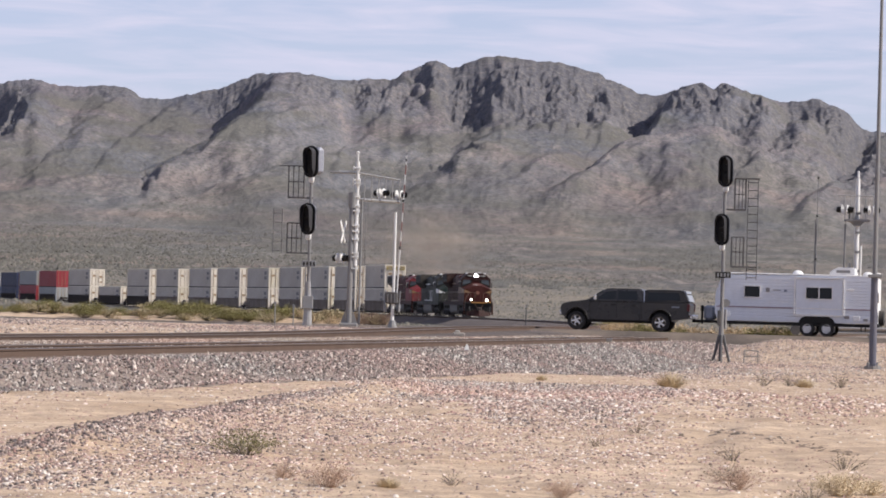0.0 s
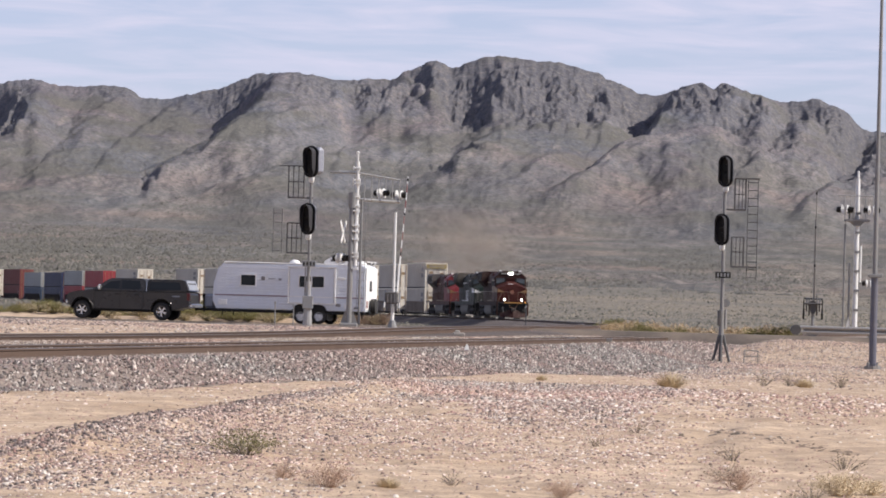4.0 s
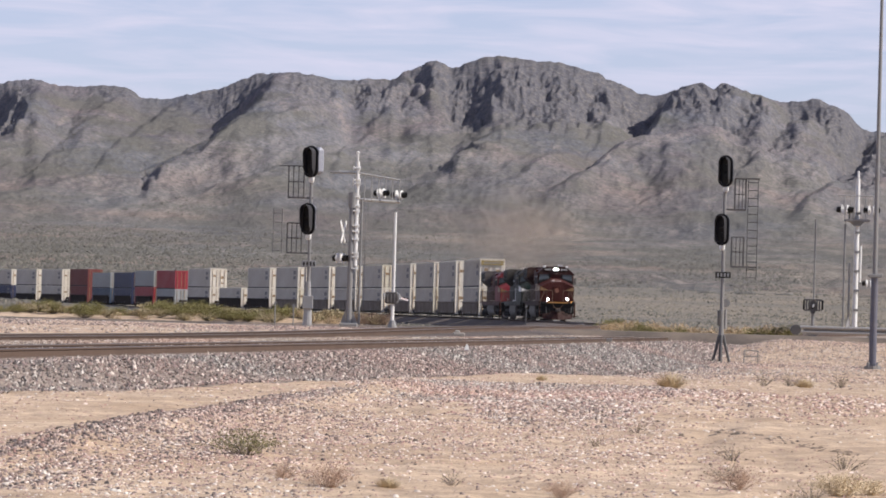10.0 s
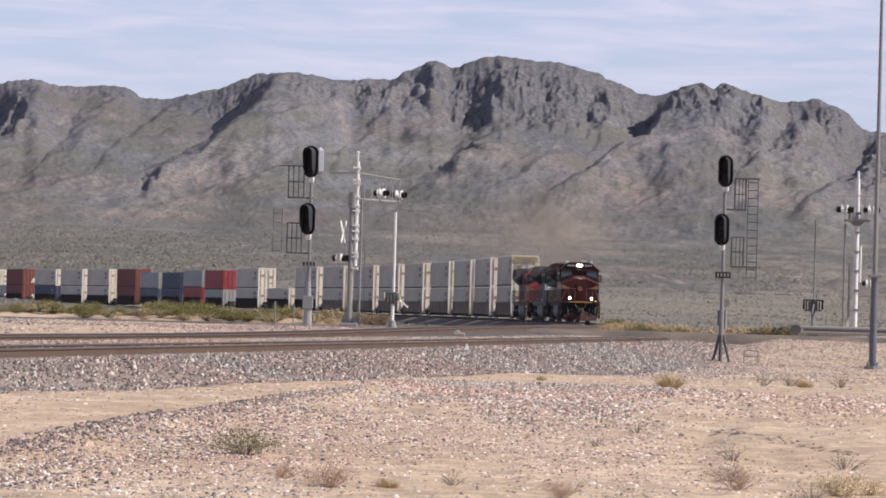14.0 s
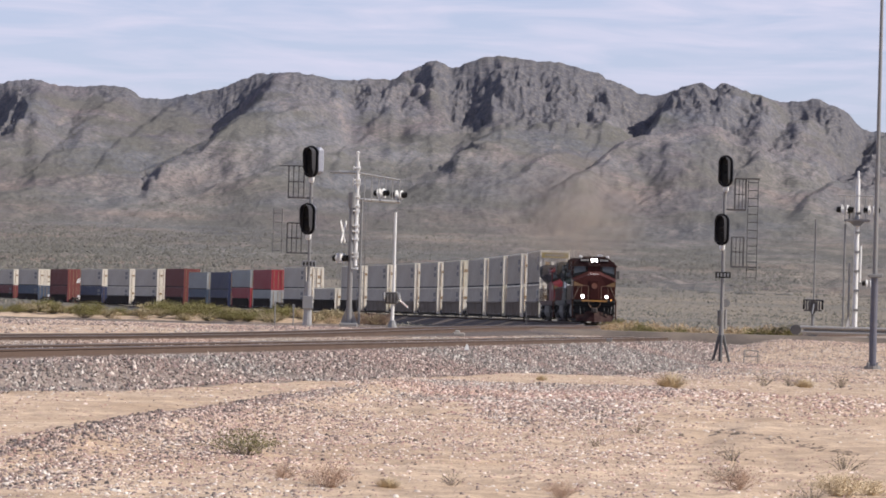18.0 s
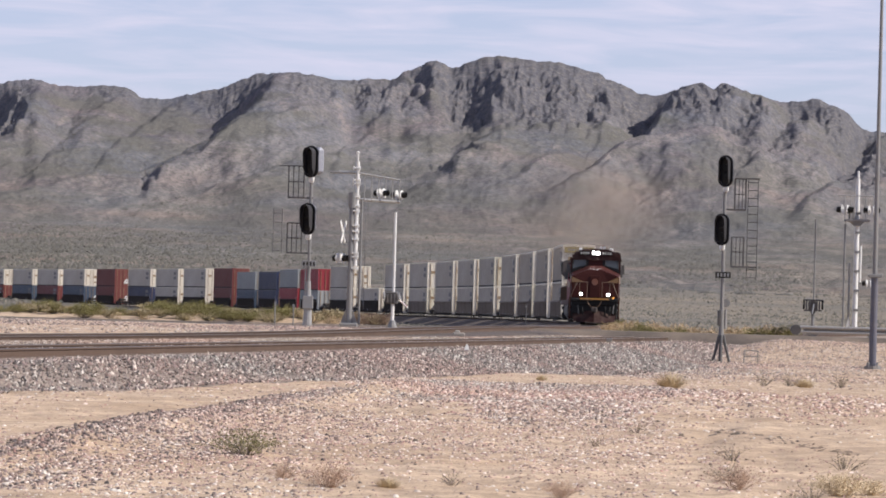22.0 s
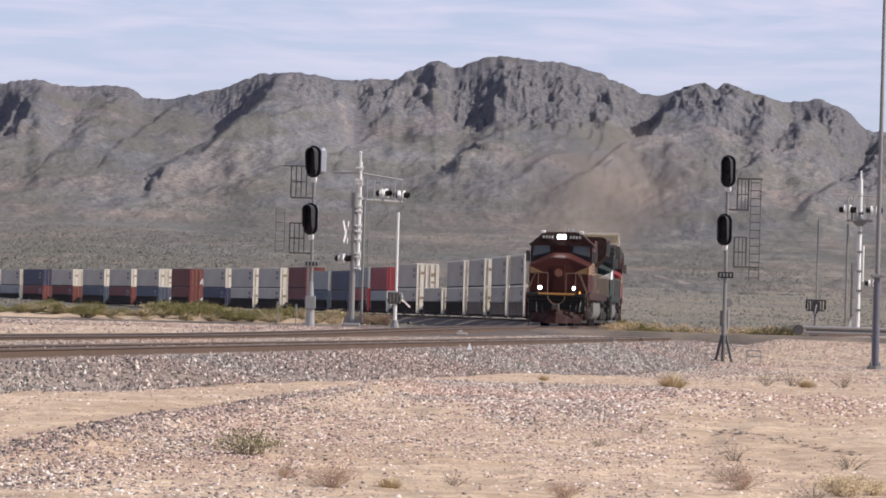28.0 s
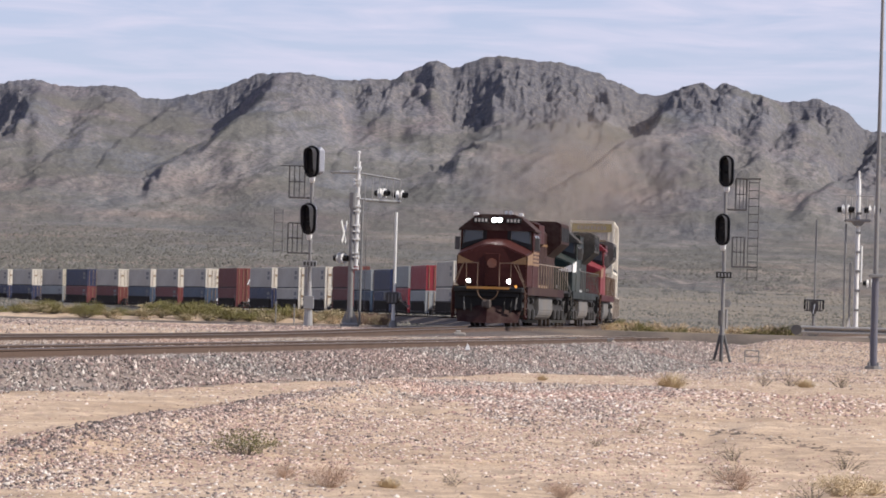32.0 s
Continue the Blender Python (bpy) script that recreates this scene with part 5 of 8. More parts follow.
def make_pickup():
    top = thing("pickup_truck", "dark grey-brown pickup with a closed cap over its bed, towing", "pickup truck")
    FX, RX = 2.16, -1.58
    bm = bmesh.new()
    pts = [(2.80, 0.62), (2.88, 0.95), (2.82, 1.10), (2.66, 1.20), (1.72, 1.33), (-2.76, 1.33), (-2.86, 1.26), (-2.84, 0.62)]
    pts += [(RX - 0.55, 0.52)] + arch(RX, 0.50, 0.46, flip=True) + [(RX + 0.55, 0.47), (FX - 0.55, 0.47)] + arch(FX, 0.50, 0.46, flip=True) + [(FX + 0.53, 0.58)]
    prism(bm, [(x, z) for x, z in pts], -0.97, 0.97, "Y")
    es = [e for e in bm.edges if all(v.co.z > 1.15 for v in e.verts)]
    bmesh.ops.bevel(bm, geom=es, offset=0.07, segments=3, affect="EDGES")
    part("body", bm, M_PICKUP, top)

    def house(name, prof, y0, y1, mat_):
        b2 = bmesh.new()
        z0, z1 = min(z for _, z in prof), max(z for _, z in prof)
        lo = [b2.verts.new((x, -(y0 + (y1 - y0) * (z - z0) / (z1 - z0)), z)) for x, z in prof]
        hi = [b2.verts.new((x, (y0 + (y1 - y0) * (z - z0) / (z1 - z0)), z)) for x, z in prof]
        b2.faces.new(lo)
        b2.faces.new(hi)
        n = len(prof)
        for k in range(n):
            b2.faces.new((lo[k], lo[(k + 1) % n], hi[(k + 1) % n], hi[k]))
        bmesh.ops.recalc_face_normals(b2, faces=b2.faces)
        bmesh.ops.bevel(b2, geom=[e for e in b2.edges if all(v.co.z > z0 + 0.1 for v in e.verts)], offset=0.05, segments=2, affect="EDGES")
        return part(name, b2, mat_, top)

    cabin = house("cabin", [(1.74, 1.31), (0.98, 1.80), (0.80, 1.86), (-0.62, 1.87), (-0.74, 1.82), (-0.80, 1.31)], 0.94, 0.76, M_PICKUP)
    cap = house("bed_cap", [(-0.88, 1.31), (-0.86, 1.84), (-2.45, 1.85), (-2.62, 1.80), (-2.80, 1.34)], 0.94, 0.78, M_CAP)
    for sy in (-1, 1):
        for nm, prof, dst in (("side_window", [(1.28, 1.38), (0.88, 1.70), (0.42, 1.76), (0.42, 1.38)], cabin), ("side_window", [(0.32, 1.38), (0.32, 1.76), (-0.50, 1.76), (-0.58, 1.38)], cabin),
                              ("cap_window", [(-1.02, 1.40), (-1.0, 1.72), (-2.36, 1.73), (-2.46, 1.40)], cap)):
            bm = bmesh.new()
            f = [bm.verts.new((x, sy * (0.952 - (z - 1.31) * 0.31), z)) for x, z in prof]
            g = [bm.verts.new((x, sy * (0.932 - (z - 1.31) * 0.31), z)) for x, z in prof]
            bm.faces.new(f)
            bm.faces.new(g)
            for k in range(4):
                bm.faces.new((f[k], f[(k + 1) % 4], g[(k + 1) % 4], g[k]))
            bmesh.ops.recalc_face_normals(bm, faces=bm.faces)
            part(nm, bm, M_GLASS, dst)
        for x in (0.37, -0.72, 1.55):
            bm = bmesh.new()
            box(bm, (x, sy * 0.972, 0.93), (0.015, 0.012, 0.78))
            part("door_gap", bm, M_BLACK, top)
        for x in (0.52, -0.42):
            bm = bmesh.new()
            box(bm, (x, sy * 0.985, 1.14), (0.22, 0.03, 0.05), bevel=0.01)
            part("door_handle", bm, M_BLACK, top)
        bm = bmesh.new()
        prism(bm, [(-0.83, 1.30), (-0.86, 1.30), (-0.85, 1.80), (-0.81, 1.80)], sy * 0.86, sy * 0.955, "Y")
        for v in bm.verts:
            v.co.y -= sy * (v.co.z - 1.30) * 0.30
        part("cap_edge", bm, M_CHROME, top, "bright strip between cabin and cap")
        bm = bmesh.new()
        box(bm, (-2.25, sy * 0.978, 1.10), (0.34, 0.012, 0.06))
        part("side_badge", bm, M_CASE0, top)
        bm = bmesh.new()
        box(bm, (1.32, sy * 1.08, 1.44), (0.12, 0.24, 0.24), bevel=0.04)
        part("door_mirror", bm, M_CHROME, top)
        bm = bmesh.new()
        box(bm, (-2.80, sy * 0.88, 1.08), (0.16, 0.18, 0.36), bevel=0.03)
        part("tail_lamp", bm, M_RED, top)
        bm = bmesh.new()
        box(bm, (2.76, sy * 0.74, 1.0), (0.2, 0.40, 0.22), bevel=0.05)
        part("headlamp", bm, M_SILVER, top)
        for cx in (FX, RX):
            bm = bmesh.new()
            ring = arch(cx, 0.515, 0.46, 14)
            for p, q in zip(ring, ring[1:]):
                rod(bm, (p[0], sy * 0.968, p[1]), (q[0], sy * 0.968, q[1]), 0.022, seg=5)
            part("wheel_arch_lip", bm, M_PICKUP, top)
        for cx in (FX, RX):
            make_wheel(top, cx, sy * 0.83, 0.40, 0.28, M_CHROME, 5)
    bm = bmesh.new()
    prism(bm, [(1.68, 1.36), (1.02, 1.79), (1.00, 1.76), (1.62, 1.35)], -0.72, 0.72, "Y")
    part("windscreen", bm, M_GLASS, cabin)
    bm = bmesh.new()
    box(bm, (2.86, 0, 0.72), (0.16, 1.86, 0.24), bevel=0.05)
    part("front_bumper", bm, M_CHROME, top)
    bm = bmesh.new()
    box(bm, (-2.93, 0, 0.68), (0.18, 1.80, 0.20), bevel=0.04)
    part("rear_bumper", bm, M_CHROME, top)
    bm = bmesh.new()
    box(bm, (2.86, 0, 1.0), (0.06, 1.0, 0.22), bevel=0.03)
    part("grille", bm, M_CHROME, top)
    bm = bmesh.new()
    box(bm, (0.2, 0, 0.46), (3.4, 1.5, 0.22))
    for cx in (FX, RX):
        box(bm, (cx, 0, 0.7), (1.0, 1.35, 0.5))
    part("underbody", bm, M_BLACK, top)
    bm = bmesh.new()
    box(bm, (-2.72, 0, 1.55), (0.02, 1.3, 0.3), m=None)
    part("cap_rear_window", bm, M_GLASS, cap)
    bm = bmesh.new()
    prism(bm, [(-2.60, 1.82), (-2.66, 1.82), (-2.86, 1.34), (-2.80, 1.34)], -0.80, 0.80, "Y")
    part("cap_hatch", bm, M_CASE0, cap, "pale rear hatch of the cap")
    return top


def make_trailer():
    top = thing("travel_trailer", "white travel trailer with plum stripe, slide-out room and roof air conditioner", "travel trailer")
    W = 1.2
    bm = bmesh.new()
    prof = [(3.36, 0.58), (3.52, 0.95), (3.50, 1.75), (3.28, 2.42), (3.08, 2.60), (-3.32, 2.66), (-3.47, 2.57), (-3.50, 0.60)]
    prism(bm, prof, -W, W, "Y")
    bmesh.ops.bevel(bm, geom=[e for e in bm.edges if abs(e.verts[0].co.y - e.verts[1].co.y) < 0.01], offset=0.035, segments=2, affect="EDGES")
    body = part("body", bm, M_SIDING, top)
    for sy in (-1, 1):
        for k in range(14):                              # lap siding
            z = 0.70 + k * 0.13
            if abs(z + 0.06 - 1.20) < 0.07:
                continue
            bm = bmesh.new()
            hi_ = 3.30 if z < 2.0 else 3.05
            prism(bm, [(sy * W, z), (sy * (W + 0.007), z + 0.012), (sy * (W + 0.004), z + 0.118), (sy * W, z + 0.12)], -3.38, hi_)
            part("siding_panel", bm, M_SIDING, body)
        bm = bmesh.new()
        box(bm, (0, sy * (W + 0.012), 1.20), (6.86, 0.024, 0.055))
        part("stripe", bm, M_STRIPE, body, "plum coloured stripe")
    bm = bmesh.new()
    box(bm, (-3.515, 0, 1.62), (0.03, 2.3, 1.9), bevel=0.01)
    part("rear_panel", bm, M_PALE, body)
    bm = bmesh.new()
    box(bm, (-3.54, 0.25, 1.75), (0.02, 0.42, 0.45), bevel=0.01)
    part("rear_window", bm, M_GLASS, body)
    bm = bmesh.new()
    box(bm, (-0.1, 0, 2.67), (6.3, 2.36, 0.06), bevel=0.02)
    part("roof_skin", bm, M_PALE, body)
    sd = 1                                              # the side that faces the tracks
    bm = bmesh.new()
    box(bm, (-1.05, sd * (W + 0.03), 1.72), (2.04, 0.06, 1.56), bevel=0.015)
    slide = part("slide_out", bm, M_SIDING, top)
    bm = bmesh.new()
    for x in (-2.12, 0.02):
        box(bm, (x, sd * (W + 0.06), 1.72), (0.06, 0.08, 1.66))
    for z in (0.91, 2.53):
        box(bm, (-1.05, sd * (W + 0.06), z), (2.2, 0.08, 0.06))
    box(bm, (-1.05, sd * (W + 0.062), 1.20), (2.04, 0.01, 0.05))
    part("slide_trim", bm, M_PALE, slide)

    def window(x, z, w, h, panes):
        b2 = bmesh.new()
        off = sd * (W + 0.075) if -2 < x < 0 else sd * (W + 0.03)
        for k in (-1, 1):
            box(b2, (x + k * (w / 2), off, z), (0.035, 0.04, h + 0.035))
            box(b2, (x, off, z + k * h / 2), (w, 0.04, 0.035))
        if panes == 2:
            box(b2, (x, off, z), (0.05, 0.04, h))
        fr = part("window_frame", b2, M_PALE, body)
        for k in range(panes):
            b2 = bmesh.new()
            box(b2, (x - w / 2 + w * (k + 0.5) / panes, off, z), (w / panes - 0.05, 0.02, h - 0.04))
            part("pane", b2, M_GLASS, fr)
    window(1.885, 1.88, 0.70, 0.50, 1)
    window(-1.05, 1.88, 1.16, 0.52, 2)
    for x, z, w, h, mt in ((1.20, 1.98, 0.18, 0.18, M_MARK), (0.8, 1.97, 0.34, 0.05, M_CASE0), (0.42, 1.95, 0.14, 0.10, M_CASE0), (-2.4, 2.05, 0.32, 0.10, M_PALE), (-2.28, 0.86, 0.22, 0.14, M_MARK), (-2.7, 0.82, 0.3, 0.22, M_PALE), (3.05, 0.88, 0.42, 0.24, M_PALE), (-3.1, 0.76, 0.2, 0.1, M_MARK)):
        bm = bmesh.new()
        box(bm, (x, sd * (W + 0.02), z), (w, 0.03, h), bevel=0.01)
        part("service_hatch", bm, mt, body)
    bm = bmesh.new()
    prism(bm, [(-2.52, 2.70), (-2.52, 2.98), (-2.45, 3.04), (-1.75, 3.04), (-1.42, 2.84), (-1.38, 2.70)], -0.42, 0.42, "Y")
    bmesh.ops.bevel(bm, geom=list(bm.edges), offset=0.03, segments=2, affect="EDGES")
    ac = part("air_conditioner", bm, M_PALE, top)
    bm = bmesh.new()
    box(bm, (-2.0, sd * 0.43, 2.86), (0.6, 0.02, 0.12))
    part("vent_slot", bm, M_MARK, ac)
    for x in (-3.05, 0.02):
        bm = bmesh.new()
        bmesh.ops.create_uvsphere(bm, u_segments=14, v_segments=7, radius=0.24, matrix=Matrix.Translation((x, 0.1, 2.70)) @ Matrix.Diagonal((1, 1, 0.72, 1)))
        part("roof_vent", bm, M_PALE, top)
    bm = bmesh.new()
    for x in (-3.46, -3.3):
        rod(bm, (x, -0.8, 2.66), (x, -0.8, 2.84), 0.02, seg=5)
    rod(bm, (-3.5, -1.1, 2.83), (-3.5, 1.1, 2.83), 0.02, seg=5)
    part("ladder_rail", bm, M_PALE, top)
    bm = bmesh.new()
    box(bm, (0, 0, 0.51), (6.95, 2.3, 0.14), bevel=0.02)
    part("chassis", bm, M_BLACK, top)
    for sy in (-1, 1):
        bm = bmesh.new()
        prism(bm, [(-1.78, 0.58), (-1.68, 0.76), (-1.5, 0.86), (-0.44, 0.86), (-0.26, 0.76), (-0.16, 0.58)], sy * (W + 0.015), sy * (W - 0.12), "Y")
        part("wheel_arch", bm, M_BLACK, top)
        for x in (-1.39, -0.55):
            make_wheel(top, x, sy * (W - 0.13), 0.325, 0.21, M_PALE, 0)
    bm = bmesh.new()
    for sy in (-1, 1):
        rod(bm, (3.4, sy * 0.9, 0.52), (4.6, 0, 0.52), 0.06, seg=6)
    rod(bm, (4.58, 0, 0.45), (4.58, 0, 0.66), 0.07, seg=8)
    part("tow_frame", bm, M_BLACK, top)
    bm = bmesh.new()
    box(bm, (3.86, 0, 0.90), (0.48, 0.85, 0.66), bevel=0.10)
    part("gas_bottle_cover", bm, M_CASE0, top, "blue-grey plastic gas bottle cover")
    bm = bmesh.new()
    rod(bm, (4.22, 0, 0.4), (4.22, 0, 1.16), 0.05, seg=8)
    box(bm, (4.22, 0, 1.1), (0.14, 0.14, 0.26), bevel=0.03)
    part("tongue_jack", bm, M_BLACK, top)
    bm = bmesh.new()
    rod(bm, (-3.60, 0.25, 0.86), (-3.82, 0.25, 0.86), 0.33, seg=20)
    part("spare_wheel", bm, M_TYRE, top)
    bm = bmesh.new()
    box(bm, (-3.58, 0, 0.56), (0.14, 2.0, 0.12), bevel=0.02)
    part("rear_bumper", bm, M_BLACK, top)
    for sy in (-1, 1):
        bm = bmesh.new()
        box(bm, (-3.54, sy * 0.95, 0.92), (0.03, 0.16, 0.3), bevel=0.01)
        part("tail_lamp", bm, M_RED, top)
        for x in (3.1, -2.9):
            bm = bmesh.new()
            rod(bm, (x, sy * 1.0, 0.5), (x, sy * 1.0, 0.28), 0.03, seg=6)
            part("jack", bm, M_BLACK, top)
    return top


pickup = make_pickup()
trailer = make_trailer()


# ---- signals beside the tracks ----
M_MAST = paint("aluminium_mast", (0.32, 0.315, 0.305), 0.42, 0.4, 0.3, 2.0, 20.0)
M_GALV = paint("grey_galvanised_steel", (0.20, 0.20, 0.198), 0.5, 0.15, 0.35, 2.0, 20.0)
M_CAGE = paint("dark_steel_cage", (0.075, 0.075, 0.078), 0.6, 0.3, 0.3)
M_HOOD = paint("glossy_black_hood", (0.005, 0.005, 0.007), 0.36, 0.0, 0.03, gloss=0.25)
# black like the heads, with the sunlight on its outside painted in as grey
M_VISOR = paint("sunlit_visor", (0.075, 0.074, 0.08), 0.55, 0.0, 0.1, gloss=0.3)
M_CONC = paint("pale_concrete", (0.27, 0.25, 0.22), 0.9, 0.0, 0.3, 2.0, 20.0, bump=0.3)
M_CASE = paint("grey_equipment_case", (0.24, 0.245, 0.25), 0.5, 0.3, 0.3)
M_BULB = paint("unlit_lens", (0.006, 0.005, 0.006), 0.3, gloss=0.15)
M_WHITEP = paint("white_board", (0.66, 0.66, 0.64), 0.5, grain=0.06)
M_SILVERC = paint("silver_lamp_case", (0.33, 0.34, 0.38), 0.35, 0.3, 0.2)
M_STRIPER = paint("red_band", (0.20, 0.06, 0.055), 0.5)


def signal_head(top, z, x=0.0, y=0.0, yaw=-16.0, aside=0.06):
    """A tall black target with rounded ends, deep hood and three lenses, facing -y."""
    bm = bmesh.new()
    w, h = 0.30, 1.28
    out = [(w * math.cos(a), (h / 2 - w) + w * math.sin(a)) for a in np.linspace(0, math.pi, 13)]
    out += [(w * math.cos(a), -(h / 2 - w) + w * math.sin(a)) for a in np.linspace(math.pi, 2 * math.pi, 13)]
    prism(bm, [(x + p, z + q) for p, q in out], y - 0.12, y - 0.02, "Y")
    head = part("signal_head", bm, M_HOOD, top, "tall black rounded signal head")
    bm = bmesh.new()                                     # hood: an open shell standing forward of the target
    n = len(out)
    fr, bk = [], []
    for p, q in out:
        depth = 0.52 if q > -0.25 else 0.52 * max(0.0, (q + h / 2) / (h / 2 - 0.25)) + 0.02
        fr.append(bm.verts.new((x + p * 0.66, y - 0.12 - depth, z + q * 0.88)))
        bk.append(bm.verts.new((x + p * 0.66, y - 0.11, z + q * 0.88)))
    for k in range(n):
        bm.faces.new((fr[k], fr[(k + 1) % n], bk[(k + 1) % n], bk[k]))
    g = bmesh.ops.solidify(bm, geom=list(bm.faces), thickness=0.018)
    part("hood", bm, M_VISOR, head)
    for dz in (0.36, 0.0, -0.36):
        bm = bmesh.new()
        rod(bm, (x, y - 0.125, z + dz), (x, y - 0.15, z + dz), 0.11, seg=14)
        part("lens", bm, M_BULB, head)
    bm = bmesh.new()
    box(bm, (x + aside, y + 0.16, z + 0.04), (0.36, 0.34, 1.12), bevel=0.14)
    part("lamp_case", bm, M_SILVERC, head)
    bm = bmesh.new()
    rod(bm, (x, y + 0.05, z - h / 2 - 0.2), (x, y + 0.05, z - h / 2 + 0.15), 0.075, seg=10)
    box(bm, (x + 0.02, y - 0.03, z - h / 2 - 0.06), (0.2, 0.14, 0.2), bevel=0.02)
    part("bracket", bm, M_WHITEP, head)
    spin = Matrix.Translation((x, y, 0)) @ Matrix.Rotation(radians(yaw), 4, "Z") @ Matrix.Translation((-x, -y, 0))
    for o in (head, *head.children):
        o.data.transform(spin)


def cage(top, x0, x1, z0, z1, bars, ext):
    """A service platform with its upright guard rails."""
    for z in (z1, (z0 + z1) / 2):
        b1 = bmesh.new()
        rod(b1, (x0, 0.0, z), (x1, 0.0, z), 0.022, seg=6)
        part("guard_rail", b1, M_CAGE, top)
    spots = [(x0 + (x1 - x0) * k / (bars - 1), 0.0) for k in range(bars)] + [(x0, 0.45), (x1, 0.45)]
    for x, y in spots:
        b1 = bmesh.new()
        rod(b1, (x, y, z0), (x, y, z1), 0.021, seg=6)
        part("guard_post", b1, M_CAGE, top)
    bm = bmesh.new()
    box(bm, ((min(x0, ext) + max(x1, ext)) / 2, 0.22, z0), (abs(max(x1, ext) - min(x0, ext)), 0.5, 0.06))
    part("platform", bm, M_CAGE, top)


def bars_plate(top, z, dark):
    bm = bmesh.new()
    box(bm, (0, -0.12, z), (0.62 if dark else 0.52, 0.03, 0.24), bevel=0.01)
    pl = part("number_plate", bm, M_BLACK if dark else M_CASE, top)
    for k in range(4):
        bm = bmesh.new()
        box(bm, (-0.20 + k * 0.135, -0.137, z), (0.07, 0.006, 0.15))
        part("bar", bm, M_CASE if dark else M_BLACK, pl)


def make_signals():
    # the one beyond the tracks
    s = thing("railway_signal", "silver signal mast with two black hooded heads and side platforms", "railway signal", "railway signals", pose(-5.44, 159.0, 0.66))
    bm = bmesh.new()
    rod(bm, (0, 0, 1.9), (0, 0, 7.3), 0.07, seg=12)
    part("mast", bm, M_GALV, s)
    bm = bmesh.new()
    rod(bm, (0, 0, 0.1), (0, 0, 2.0), 0.20, 0.09, 12)
    part("tapered_base", bm, M_MAST, s)
    bm = bmesh.new()
    box(bm, (0, 0, 0.06), (0.62, 0.62, 0.16), bevel=0.04)
    part("footing", bm, M_CONC, s)
    signal_head(s, 6.80, 0.0, -0.1, aside=0.26)
    signal_head(s, 4.50, -0.06, -0.1)
    cage(s, -0.92, -0.30, 5.35, 6.62, 4, 0.1)
    cage(s, -0.92, -0.34, 3.12, 4.32, 4, 0.1)
    bm = bmesh.new()
    rod(bm, (-1.3, 0, 6.62), (-0.9, 0, 6.62), 0.02, seg=6)
    part("top_rail", bm, M_CAGE, s)
    bm = bmesh.new()
    for x in (-1.5, -1.15):
        rod(bm, (x, 0.5, 3.1), (x, 0.5, 4.9), 0.016, seg=5)
    for k in range(5):
        rod(bm, (-1.5, 0.5, 3.2 + k * 0.38), (-1.15, 0.5, 3.2 + k * 0.38), 0.014, seg=5)
    part("ladder", bm, M_GALV, s)
    bars_plate(s, 2.70, False)
    bm = bmesh.new()
    box(bm, (0.0, -0.14, 1.15), (0.42, 0.28, 0.52), bevel=0.02)
    part("relay_case", bm, M_CASE, s)
    bm = bmesh.new()
    rod(bm, (-0.13, 0, 1.4), (-0.13, 0, 2.6), 0.035, seg=6)
    part("conduit", bm, M_MAST, s)
    # the one on the near side, on a tripod foot
    s = thing("railway_signal", "grey signal mast on a splayed foot with two black hooded heads", "railway signal", "railway signals", pose(11.20, 159.0, 0.0))
    bm = bmesh.new()
    rod(bm, (0, 0, 0.8), (0, 0, 7.4), 0.08, 0.07, 12)
    part("mast", bm, M_GALV, s)
    bm = bmesh.new()
    rod(bm, (0, 0, 0.75), (0, 0, 2.0), 0.12, 0.085, 10)
    part("tapered_base", bm, M_GALV, s)
    for k, (dx, dy) in enumerate(((-0.32, -0.15), (0.34, -0.15), (0.0, 0.3), (-0.02, -0.3))):
        bm = bmesh.new()
        rod(bm, (dx, dy, -0.12), (dx * 0.25, dy * 0.25, 0.95), 0.06, seg=8)
        part("leg", bm, M_CAGE, s)
    signal_head(s, 7.55, 0.02, -0.1)
    signal_head(s, 5.20, -0.07, -0.1)
    cage(s, 0.42, 0.86, 6.02, 7.26, 4, 0.0)
    cage(s, 0.34, 0.82, 3.72, 4.92, 4, 1.35)
    bm = bmesh.new()
    box(bm, (0.9, 0.2, 7.28), (1.0, 0.5, 0.04))
    part("upper_platform", bm, M_CAGE, s)
    bm = bmesh.new()
    for x in (0.98, 1.38):
        rod(bm, (x, 0.5, 3.2), (x, 0.5, 7.3), 0.017, seg=5)
    for k in range(13):
        rod(bm, (0.98, 0.5, 3.3 + k * 0.32), (1.38, 0.5, 3.3 + k * 0.32), 0.02, seg=5)
    part("ladder", bm, M_CAGE, s)
    bars_plate(s, 3.38, True)
    bm = bmesh.new()
    box(bm, (-0.10, -0.05, 1.65), (0.14, 0.3, 0.62), bevel=0.02)
    part("relay_case", bm, M_CAGE, s)
    bm = bmesh.new()
    rod(bm, (0.16, 0.0, 1.2), (0.16, 0.0, 2.0), 0.05, seg=8)
    part("conduit", bm, M_MAST, s)
    bm = bmesh.new()
    bmesh.ops.create_cone(bm, cap_ends=True, segments=16, radius1=0.17, radius2=0.17, depth=0.05, matrix=Matrix.Translation((0.16, 0.1, 2.25)) @ Matrix.Rotation(radians(90), 4, "X"))
    part("round_plate", bm, M_GALV, s)


make_signals()


